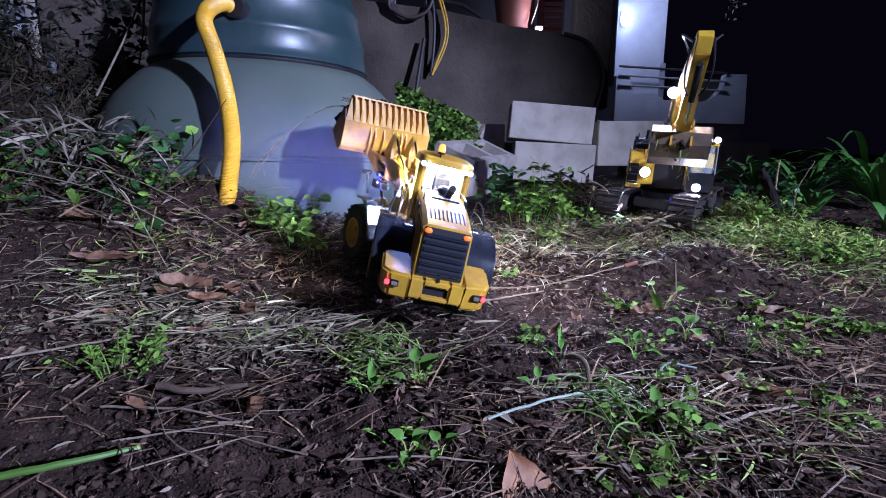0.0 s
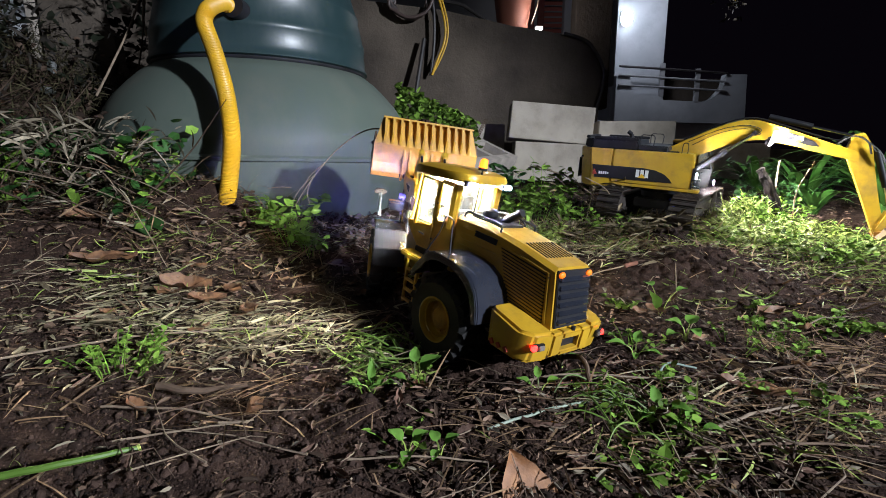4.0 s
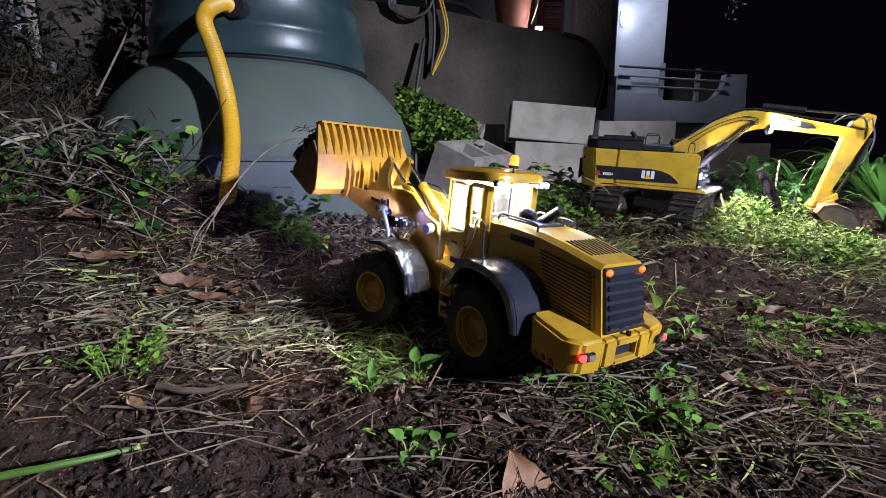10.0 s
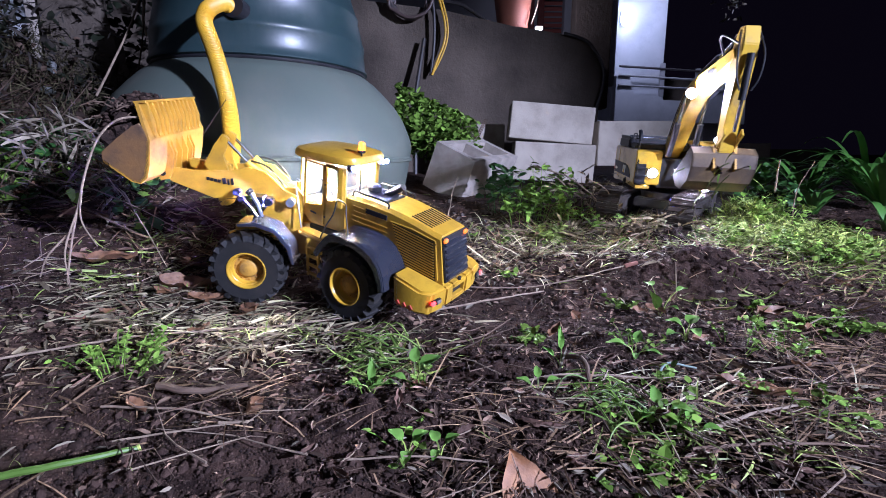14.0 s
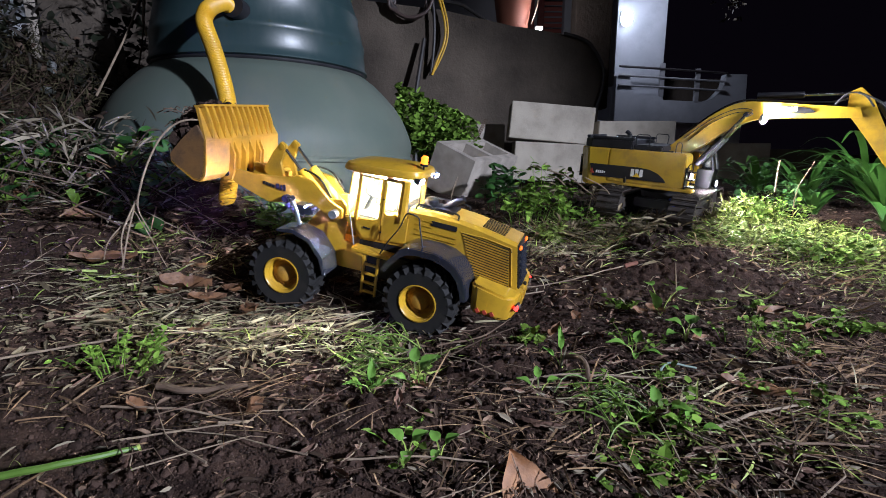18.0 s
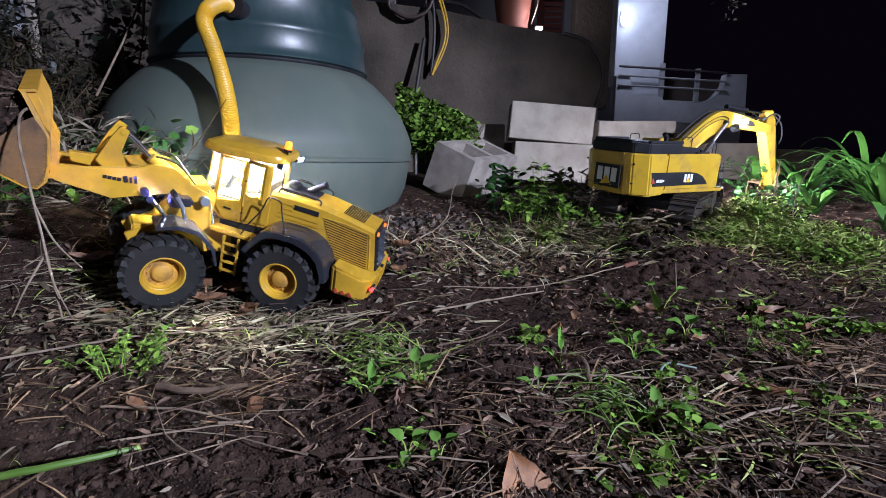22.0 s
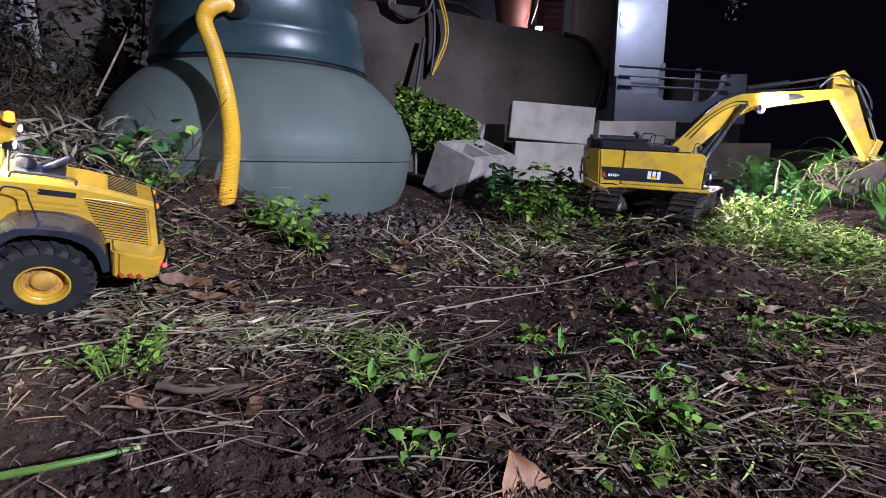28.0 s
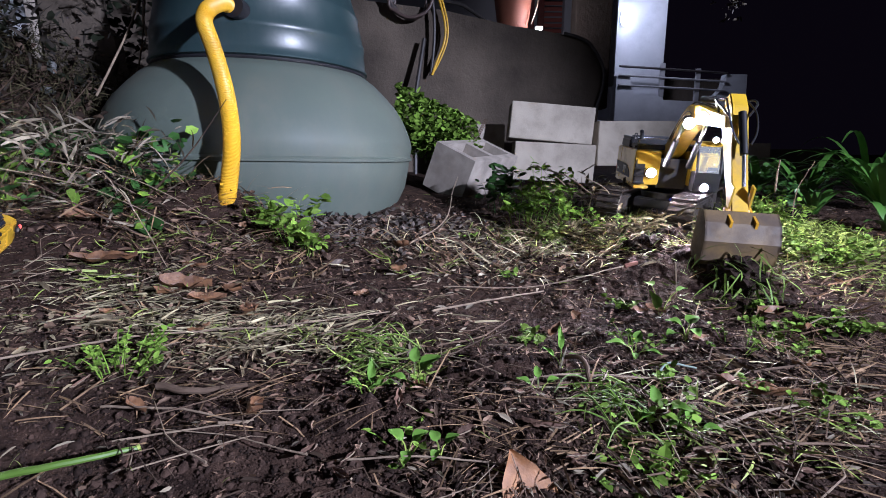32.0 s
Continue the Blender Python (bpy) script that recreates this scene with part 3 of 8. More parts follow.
# ---- the wheel loader ----
def wheel_meshes():
    R, W = 0.064, 0.046
    bm = bmesh.new()
    prof = [(0.029, -W / 2 + 0.004), (0.032, -W / 2), (0.052, -W / 2 - 0.001), (0.059, -W / 2 + 0.004), (0.0605, -W / 2 + 0.010), (0.0605, W / 2 - 0.010), (0.059, W / 2 - 0.004), (0.052, W / 2 + 0.001), (0.032, W / 2), (0.029, W / 2 - 0.004)]
    lathe(bm, prof, 48, "Y")
    tyre = bm
    bm = bmesh.new()
    lathe(bm, [(0.030, -W / 2 + 0.003), (0.030, W / 2 - 0.002), (0.0325, W / 2 + 0.0015), (0.0305, W / 2 + 0.002), (0.0282, W / 2 - 0.001), (0.0275, W / 2 - 0.005), (0.0262, W / 2 - 0.006), (0.0255, W / 2 - 0.014), (0.024, W / 2 - 0.016)], 40, "Y")
    disc = bmesh.new()
    lathe(disc, [(0.0252, W / 2 - 0.0155), (0.0170, W / 2 - 0.0145), (0.0145, W / 2 - 0.009), (0.0125, W / 2 - 0.0075), (0.0, W / 2 - 0.0072)], 36, "Y")
    for i in range(10):
        a = 2 * math.pi * i / 10
        cyl(disc, (0.0200 * math.cos(a), W / 2 - 0.016, 0.0200 * math.sin(a)), (0.0200 * math.cos(a), W / 2 - 0.0125, 0.0200 * math.sin(a)), 0.0012, 0.0012, 6)
    lugs = []
    for s in (1, -1):
        lug = bmesh.new()
        box(lug, (R - 0.0035, s * W * 0.27, 0), (0.0078, W * 0.46, 0.0085), 0.0, Matrix.Rotation(s * radians(28), 3, "X"))
        for v in lug.verts:
            if abs(v.co.y) > 0.35 * W:
                v.co.x -= 0.0035 if v.co.x > R - 0.004 else 0.006
                v.co.y += s * 0.0015
        lugs.append(lug)
    return tyre, bm, disc, lugs


FRONT_AXLE, REAR_AXLE, HUB, FRONT_HUB, TRACKWIDTH = 0.126, -0.1275, 0.066, 0.047, 0.0765


def build_loader():
    t = thing("wheel_loader", pose(0, 1, 0), "yellow model wheel loader with dark fenders and lit cab", "wheel loader")
    moving = {}
    # chassis
    bm = bmesh.new()
    box(bm, (-0.13, 0, 0.083), (0.26, 0.06, 0.05), 0.004)
    box(bm, (-0.1275, 0, HUB), (0.03, 0.12, 0.03), 0.004)
    part("rear_chassis", bm, BLACK, t)
    # engine hood: a tapering body with a fall to the back
    bm = bmesh.new()
    sec = [(-0.070, 0.0400, 0.112, 0.2000), (-0.120, 0.0400, 0.112, 0.2020), (-0.165, 0.0395, 0.112, 0.2000), (-0.200, 0.0390, 0.110, 0.1955), (-0.256, 0.0380, 0.108, 0.1855)]
    rings = []
    for x, w, z0, z1 in sec:
        c = 0.006
        rings.append([bm.verts.new(v) for v in ((x, -w, z0), (x, w, z0), (x, w, z1 - c), (x, w - c, z1), (x, -w + c, z1), (x, -w, z1 - c))])
    for v in rings[-1]:
        v.co.x -= 0.016 * (0.1855 - v.co.z) / 0.0775
    for a, b in zip(rings, rings[1:]):
        for k in range(6):
            bm.faces.new((a[k], a[(k + 1) % 6], b[(k + 1) % 6], b[k]))
    bm.faces.new(rings[0])
    bm.faces.new(rings[-1][::-1])
    hood = part("engine_hood", bm, YELLOW, t, "yellow engine hood with louvred sides", True)
    for s in (1, -1):
        # sunk louvre panel that narrows downwards, slat over slat
        for k in range(15):
            z = 0.1765 - k * 0.0044
            x0, x1 = -0.166 - 0.0019 * k, -0.246 - 0.0008 * k
            bm = bmesh.new()
            box(bm, ((x0 + x1) / 2, s * 0.0392, z), (x0 - x1, 0.0022, 0.0013), 0.0, Euler((0, radians(-6), 0)).to_matrix())
            part("louvre_gap", bm, BLACK, hood, "dark side louvre")
            bm = bmesh.new()
            box(bm, ((x0 + x1) / 2, s * 0.0396, z - 0.0022), (x0 - x1, 0.0022, 0.0024), 0.0006, Euler((0, radians(-6), 0)).to_matrix())
            part("louvre_slat", bm, YELLOW, hood)
        bm = bmesh.new()
        tube(bm, [(-0.163, s * 0.0395, 0.1815), (-0.205, s * 0.0393, 0.1815), (-0.249, s * 0.0386, 0.1755), (-0.2615, s * 0.0386, 0.113)], 0.0011, 6)
        part("panel_edge", bm, YELLOW, hood, smooth=True)
        bm = bmesh.new()
        box(bm, (-0.134, s * 0.0402, 0.1845), (0.044, 0.0018, 0.0085), 0.0004)
        part("dark_decal", bm, BLACK, hood)
        for k in range(4):
            bm = bmesh.new()
            box(bm, (-0.100 - (0.022 if k > 1 else 0), s * 0.0404, 0.1855 - k * 0.0085), (0.030 if k < 2 else 0.074, 0.0016, 0.0028), 0.0008)
            part("moulding", bm, YELLOW, hood)
    for k in range(9):
        bm = bmesh.new()
        box(bm, (-0.214, -0.0265 + 0.0066 * k, 0.1935), (0.040, 0.0018, 0.0012), 0.0, Euler((0, radians(-10.4), 0)).to_matrix())
        part("top_slot", bm, BLACK, hood)
    # grille
    bm = bmesh.new()
    box(bm, (-0.2655, 0, 0.1465), (0.004, 0.070, 0.073), 0.001, Euler((0, radians(12.5), 0)).to_matrix())
    grille = part("rear_grille", bm, BLACK, t, "black slatted rear grille")
    for k in range(6):
        z = 0.1185 + 0.0105 * k
        bm = bmesh.new()
        box(bm, (-0.2675 + (z - 0.1465) * 0.222, 0, z), (0.007, 0.066, 0.0062), 0.0018, Euler((0, radians(-25), 0)).to_matrix())
        part("grille_bar", bm, FENDER, grille)
    for s in (1, -1):
        bm = bmesh.new()
        ball(bm, (-0.2622, s * 0.0295, 0.1775), 0.0048, 0.6, 1.25, 0.9)
        part("indicator", bm, INDICATOR, t, "lit amber indicator lamp", True)
        bm = bmesh.new()
        cyl(bm, (-0.246, s * 0.0375, 0.1755), (-0.246, s * 0.0398, 0.1755), 0.0009, 0.0009, 8)
        cyl(bm, (-0.2505, s * 0.0375, 0.1705), (-0.2505, s * 0.0398, 0.1705), 0.0009, 0.0009, 8)
        part("panel_screws", bm, BLACK, hood)
    # counterweight
    for s in (1, -1):
        bm = bmesh.new()
        poly = [(-0.204, 0.040), (-0.204, 0.076), (-0.212, 0.0845), (-0.262, 0.0845), (-0.278, 0.073), (-0.283, 0.040)]
        plan(bm, [(x, s * y) for x, y in poly], 0.0685, 0.1185, 0.004)
        for v in bm.verts:
            if v.co.z < 0.08:
                v.co.x += 0.004 if v.co.x < -0.25 else -0.004
                v.co.y *= 0.97
            elif v.co.x < -0.25:
                v.co.z -= 0.008
        wing = part("counterweight_wing", bm, YELLOW, t, "yellow counterweight wing", True)
        bm = bmesh.new()
        box(bm, (-0.2800, s * 0.0665, 0.0935), (0.004, 0.020, 0.010), 0.001, Euler((0, 0, radians(s * -8))).to_matrix())
        part("lamp_recess", bm, BLACK, wing)
        bm = bmesh.new()
        box(bm, (-0.2800, s * 0.0735, 0.0938), (0.006, 0.0068, 0.0075), 0.001, Euler((0, 0, radians(s * -8))).to_matrix())
        part("tail_light", bm, RED, wing, "lit red tail light")
        bm = bmesh.new()
        box(bm, (-0.2815, s * 0.0625, 0.0934), (0.006, 0.010, 0.0065), 0.001, Euler((0, 0, radians(s * -8))).to_matrix())
        part("reversing_light", bm, REVERSE, wing, "pale reversing light")
        for k in range(3):
            bm = bmesh.new()
            box(bm, (-0.222 - k * 0.012, s * 0.0835, 0.0765), (0.005, 0.0024, 0.0075), 0.0, Euler((0, radians(38), 0)).to_matrix())
            part("warning_stripe", bm, DECAL_R, wing)
    bm = bmesh.new()
    box(bm, (-0.2735, 0.0305, 0.0915), (0.018, 0.022, 0.033), 0.003)
    box(bm, (-0.2735, -0.0305, 0.0915), (0.018, 0.022, 0.033), 0.003)
    box(bm, (-0.2735, 0, 0.1025), (0.018, 0.042, 0.011), 0.003)
    box(bm, (-0.2735, 0, 0.0785), (0.018, 0.042, 0.007), 0.002)
    part("counterweight_middle", bm, YELLOW, t)
    bm = bmesh.new()
    box(bm, (-0.2675, 0, 0.090), (0.012, 0.05, 0.020))
    cyl(bm, (-0.2795, 0, 0.1075), (-0.2795, 0, 0.1125), 0.003)
    part("tow_pocket", bm, BLACK, t)
    # rear fenders: a flat top with a sloped front end and a rounded fall to the back
    for s in (1, -1):
        bm = bmesh.new()
        line = [(-0.056, 0.108), (-0.066, 0.124), (-0.082, 0.146), (-0.094, 0.1535), (-0.112, 0.1560), (-0.140, 0.1560), (-0.160, 0.1525), (-0.178, 0.144), (-0.192, 0.130), (-0.2005, 0.112), (-0.2045, 0.092)]
        c = (REAR_AXLE, HUB)

        def shrink(p, k):
            return (c[0] + (p[0] - c[0]) * k, c[1] + (p[1] - c[1]) * k)

        prism(bm, line + [shrink(p, 0.945) for p in line[::-1]], s * 0.038, s * 0.0970, 0.0)
        prism(bm, [shrink(p, 0.995) for p in line] + [shrink(p, 0.885) for p in line[::-1]], s * 0.0965, s * 0.1015, 0.0012)
        part("rear_fender", bm, FENDER, t, "dark grey rounded rear fender", True)
    # cab: lower body, skirt, posts
    CW = 0.0425
    bm = bmesh.new()
    prism(bm, [(-0.0725, 0.130), (0.010, 0.124), (0.030, 0.142), (0.047, 0.160), (0.020, 0.163), (-0.026, 0.166), (-0.030, 0.179), (-0.0725, 0.181)], -CW, CW, 0.002)
    cab = part("cab_body", bm, YELLOW, t, "yellow lower cab body")
    bm = bmesh.new()
    prism(bm, [(-0.0735, 0.1175), (0.010, 0.114), (0.0115, 0.1245), (-0.0735, 0.1305)], -CW - 0.0012, CW + 0.0012, 0.001)
    part("cab_skirt", bm, BLACK, t, "black cab skirt")
    posts = [((0.024, CW, 0.158), (0.0205, CW, 0.240), 0.0030), ((-0.0255, CW, 0.160), (-0.0250, CW, 0.240), 0.0036), ((-0.0600, CW - 0.001, 0.175), (-0.0600, CW - 0.001, 0.243), 0.0078), ((0.0455, 0.033, 0.160), (0.0400, 0.033, 0.240), 0.0022)]
    for a, b, r in posts:
        for s in (1, -1):
            bm = bmesh.new()
            cyl(bm, (a[0], s * a[1], a[2]), (b[0], s * b[1], b[2]), r, r, 8)
            part("cab_post", bm, YELLOW, t)
    bm = bmesh.new()
    # roof: rounded in plan, longer over the windscreen, with a soft edge and a low crown
    rings = []
    for k, z in ((0.95, 0.2400), (1.0, 0.2420), (1.0, 0.2475), (0.95, 0.2535), (0.72, 0.2585), (0.35, 0.2605)):
        ring = []
        for i in range(48):
            a = 2 * math.pi * i / 48
            c, q = math.cos(a), math.sin(a)
            x = -0.0115 + 0.0725 * k * math.copysign(abs(c) ** 0.55, c)
            y = (0.0535 - 0.007 * max(0.0, c)) * k * math.copysign(abs(q) ** 0.40, q)
            ring.append(bm.verts.new((x, y, z + 0.0035 - 0.075 * (x + 0.0115))))
        rings.append(ring)
    for a, b in zip(rings, rings[1:]):
        for i in range(48):
            bm.faces.new((a[i], a[(i + 1) % 48], b[(i + 1) % 48], b[i]))
    bm.faces.new(rings[0][::-1])
    bm.faces.new(rings[-1])
    roof = part("cab_roof", bm, YELLOW, t, "yellow rounded cab roof with a long visor", True)
    # doors with large windows, and the side panels behind them
    for s in (1, -1):
        y = s * (CW + 0.0015)
        bm = bmesh.new()
        prism(bm, [(-0.0235, 0.133), (0.006, 0.130), (0.020, 0.147), (0.0222, 0.160), (0.010, 0.1625), (-0.014, 0.166), (-0.0235, 0.171)], y - 0.0015, y + 0.0015, 0.0006)
        door = part("cab_door", bm, YELLOW, t, "yellow cab door with a large window")
        for a, b, w in (((0.0205, 0.158), (0.0175, 0.239), 0.0042), ((-0.0215, 0.168), (-0.0215, 0.239), 0.0044), ((0.0185, 0.2375), (-0.0225, 0.2385), 0.0060)):
            d = Vector((b[0] - a[0], 0, b[1] - a[1]))
            bm = bmesh.new()
            box(bm, ((a[0] + b[0]) / 2, y, (a[1] + b[1]) / 2), (w, 0.0030, d.length), 0.0008, d.to_track_quat("Z", "Y").to_matrix())
            part("door_frame", bm, YELLOW, door)
        bm = bmesh.new()
        box(bm, (-0.001, s * (CW + 0.0040), 0.1495), (0.014, 0.0028, 0.0026), 0.0008, Euler((0, radians(-4), 0)).to_matrix())
        part("door_handle", bm, BLACK, door)
        bm = bmesh.new()
        prism(bm, [(-0.020, 0.170), (-0.012, 0.1655), (0.008, 0.162), (0.0185, 0.163), (0.0162, 0.230), (0.012, 0.235), (-0.016, 0.236), (-0.020, 0.232)], y - 0.0006, y + 0.0002)
        pane = part("window_pane", bm, GLASS, door)
        pane.visible_shadow = False
        bm = bmesh.new()
        prism(bm, [(-0.027, 0.134), (-0.0725, 0.138), (-0.0725, 0.182), (-0.053, 0.182), (-0.048, 0.186), (-0.044, 0.181), (-0.034, 0.179), (-0.0295, 0.184), (-0.027, 0.184)], y - 0.0018, y + 0.0010, 0.0004)
        side = part("cab_side_panel", bm, YELLOW, t)
        bm = bmesh.new()
        box(bm, (-0.042, y, 0.2405), (0.034, 0.003, 0.0070), 0.0008)
        part("cab_top_rail", bm, YELLOW, t)
        bm = bmesh.new()
        prism(bm, [(-0.0295, 0.184), (-0.034, 0.180), (-0.045, 0.181), (-0.0505, 0.188), (-0.0515, 0.233), (-0.047, 0.237), (-0.0295, 0.237)], y - 0.0012, y - 0.0006)
        pane = part("window_pane", bm, GLASS, side)
        pane.visible_shadow = False
        bm = bmesh.new()
        for k in (0, 1):
            cyl(bm, (-0.0265, s * (CW + 0.001), 0.148 + 0.058 * k), (-0.0265, s * (CW + 0.004), 0.148 + 0.058 * k), 0.0018, 0.0018, 8)
        part("door_hinge", bm, BLACK, door)
    # windscreen that wraps round the front corners, and the rear window
    for rows, nm in (([(0.0225, CW), (0.036, 0.0400), (0.0445, 0.0330), (0.0490, 0.018), (0.0500, 0.0), (0.0490, -0.018), (0.0445, -0.0330), (0.036, -0.0400), (0.0225, -CW)], "windscreen"), ([(-0.0640, CW - 0.002), (-0.0705, 0.036), (-0.0730, 0.0), (-0.0705, -0.036), (-0.0640, -CW + 0.002)], "rear_window")):
        bm = bmesh.new()
        lean = -0.006 if nm == "windscreen" else 0.006
        low = 0.1605 if nm == "windscreen" else 0.182
        a = [bm.verts.new((x, y, low)) for x, y in rows]
        b = [bm.verts.new((x + lean, y, 0.2405)) for x, y in rows]
        for i in range(len(rows) - 1):
            bm.faces.new((a[i], a[i + 1], b[i + 1], b[i]))
        pane = part(nm, bm, GLASS, t, smooth=True)
        pane.visible_shadow = False
    # cab lining, seat and controls, under a ceiling lamp
    bm = bmesh.new()
    box(bm, (-0.018, 0, 0.167), (0.086, 0.078, 0.004), 0.001)
    box(bm, (-0.056, 0.0, 0.185), (0.006, 0.07, 0.036), 0.001)
    part("cab_lining", bm, WHITE, t, "pale cab floor and back panel")
    bm = bmesh.new()
    box(bm, (-0.024, 0, 0.180), (0.030, 0.032, 0.012), 0.003)
    box(bm, (-0.040, 0, 0.204), (0.009, 0.032, 0.042), 0.003)
    box(bm, (-0.041, 0, 0.2285), (0.007, 0.020, 0.010), 0.003)
    part("driver_seat", bm, WHITE, t)
    bm = bmesh.new()
    box(bm, (-0.022, 0.024, 0.190), (0.032, 0.008, 0.006), 0.002)
    box(bm, (-0.022, -0.024, 0.190), (0.032, 0.008, 0.006), 0.002)
    part("armrests", bm, SILVER, t)
    bm = bmesh.new()
    cyl(bm, (0.026, 0, 0.166), (0.014, 0, 0.196), 0.004)
    cyl(bm, (0.014, 0, 0.196), (0.013, 0, 0.199), 0.013, 0.013, 16)
    part("steering_wheel", bm, BLACK, t)
    bm = bmesh.new()
    box(bm, (-0.016, 0, 0.2385), (0.05, 0.06, 0.003), 0.001)
    part("ceiling_lamp", bm, CABLAMP, t, "lit cab ceiling lamp")
    for s in (1, -1):
        bm = bmesh.new()
        box(bm, (-0.0785, s * 0.038, 0.2475), (0.012, 0.020, 0.009), 0.002)
        part("roof_lamp", bm, BLACK, roof, "lit cold white roof work lamp")
        for k in (-1, 1):
            bm = bmesh.new()
            ball(bm, (-0.0848, s * 0.038 + k * 0.0048, 0.2475), 0.0036, 0.4, 1, 1, 2)
            part("roof_lamp_lens", bm, ROOFLAMP, roof, smooth=True)
    # beacon
    bm = bmesh.new()
    cyl(bm, (-0.078, 0.0167, 0.19), (-0.0765, 0.0165, 0.271), 0.0015, 0.0015, 8)
    part("beacon_stem", bm, BLACK, t)
    bm = bmesh.new()
    cyl(bm, (-0.0762, 0.0165, 0.2690), (-0.0762, 0.0165, 0.2730), 0.0066, 0.0066, 16)
    part("beacon_base", bm, BLACK, t)
    bm = bmesh.new()
    cyl(bm, (-0.0762, 0.0165, 0.2730), (-0.0762, 0.0165, 0.2835), 0.0064, 0.0056, 16)
    ball(bm, (-0.0762, 0.0165, 0.2835), 0.0056, 1, 1, 0.6)
    part("beacon", bm, AMBER, t, "lit amber warning beacon", True)
    # intake and exhaust on the hood, on a dark deck plate
    bm = bmesh.new()
    box(bm, (-0.112, -0.002, 0.2025), (0.060, 0.050, 0.003), 0.001)
    part("deck_plate", bm, BLACK, t)
    bm = bmesh.new()
    cyl(bm, (-0.094, -0.003, 0.199), (-0.094, -0.003, 0.206), 0.0095, 0.0095, 20)
    lathe(bm, [(0, 0.2175), (0.007, 0.2165), (0.0115, 0.2130), (0.0125, 0.2085), (0.0118, 0.2050), (0.007, 0.2045), (0, 0.2045)], 24, "Z", (-0.094, -0.003, 0.0))
    part("air_intake", bm, BLACK, t, "black mushroom air intake", True)
    bm = bmesh.new()
    cyl(bm, (-0.116, -0.0075, 0.202), (-0.148, -0.0082, 0.2255), 0.0058, 0.0062)
    part("exhaust_pipe", bm, BLACK, t, "black slanted exhaust pipe", True)
    for s in (1, -1):
        bm = bmesh.new()
        tube(bm, curve_through([(-0.080, s * 0.036, 0.200), (-0.084, s * 0.036, 0.2085), (-0.10, s * 0.036, 0.2095), (-0.150, s * 0.036, 0.2085), (-0.155, s * 0.036, 0.199)], 18), 0.0016, 6)
        part("hood_rail", bm, BLACK, t)
        bm = bmesh.new()
        tube(bm, curve_through([(-0.040, s * 0.068, 0.119), (-0.052, s * 0.068, 0.145), (-0.068, s * 0.068, 0.172), (-0.076, s * 0.070, 0.196), (-0.084, s * 0.072, 0.2005), (-0.100, s * 0.075, 0.1985), (-0.106, s * 0.080, 0.185), (-0.1177, s * 0.0864, 0.156)], 26), 0.0013, 6)
        part("handrail", bm, BLACK, t)
        bm = bmesh.new()
        tube(bm, curve_through([(0.012, s * 0.062, 0.120), (0.022, s * 0.058, 0.150), (0.036, s * 0.052, 0.190), (0.036, s * 0.049, 0.200), (0.030, s * 0.046, 0.196)], 16), 0.0013, 6)
        part("grab_rail", bm, SILVER, t)
        # step board and ladder
        bm = bmesh.new()
        box(bm, (-0.025, s * 0.0575, 0.1145), (0.078, 0.024, 0.008), 0.0018)
        part("step_board", bm, YELLOW, t)
        for x in (-0.0405, -0.0150):
            bm = bmesh.new()
            box(bm, (x, s * 0.0715, 0.0755), (0.0042, 0.0045, 0.072), 0.0008, Euler((radians(-s * 3), 0, 0)).to_matrix())
            part("ladder_rail", bm, YELLOW, t)
        for k in range(4):
            bm = bmesh.new()
            box(bm, (-0.0278, s * 0.0718, 0.0465 + k * 0.0165), (0.024, 0.006, 0.0035), 0.0006)
            part("ladder_rung", bm, YELLOW, t)
    # front frame, which turns at the joint
    bm = bmesh.new()
    prism(bm, [(0.01, 0.06), (0.16, 0.06), (0.175, 0.09), (0.13, 0.11), (0.085, 0.178), (0.06, 0.182), (0.045, 0.165), (0.05, 0.11), (0.01, 0.10)], -0.030, -0.022, 0.001)
    prism(bm, [(0.01, 0.06), (0.16, 0.06), (0.175, 0.09), (0.13, 0.11), (0.085, 0.178), (0.06, 0.182), (0.045, 0.165), (0.05, 0.11), (0.01, 0.10)], 0.022, 0.030, 0.001)
    box(bm, (0.09, 0, 0.085), (0.15, 0.05, 0.04), 0.003)
    box(bm, (FRONT_AXLE, 0, FRONT_HUB), (0.03, 0.12, 0.03), 0.003)
    front = part("front_frame", bm, YELLOW, t, "yellow front frame with arm tower")
    for s in (1, -1):
        bm = bmesh.new()
        cyl(bm, (0.066, s * 0.026, 0.158), (0.066, s * 0.052, 0.158), 0.0075, 0.0075, 16)
        part("arm_pin", bm, SILVER, front, "bare steel arm pin")
    moving["front"] = front
    for s in (1, -1):
        bm = bmesh.new()
        prof = [(0.0530, 0.064), (0.0595, 0.092), (0.082, 0.1185), (0.112, 0.1275), (0.140, 0.1230)]
        outer = [(0.0485, 0.064), (0.0550, 0.094), (0.080, 0.1230), (0.112, 0.1325), (0.142, 0.1275)]
        prism(bm, outer + prof[::-1], s * 0.046, s * 0.1015, 0.0012)
        moving.setdefault("fenders", []).append(part("front_fender", bm, FENDER, t, "dark grey front fender"))
        bm = bmesh.new()
        tube(bm, [(0.102, s * 0.096, 0.143), (0.108, s * 0.097, 0.163), (0.118, s * 0.097, 0.180)], 0.0032, 8)
        post = part("lamp_post", bm, SILVER, front)
        bm = bmesh.new()
        box(bm, (0.098, s * 0.068, 0.163), (0.017, 0.026, 0.013), 0.003)
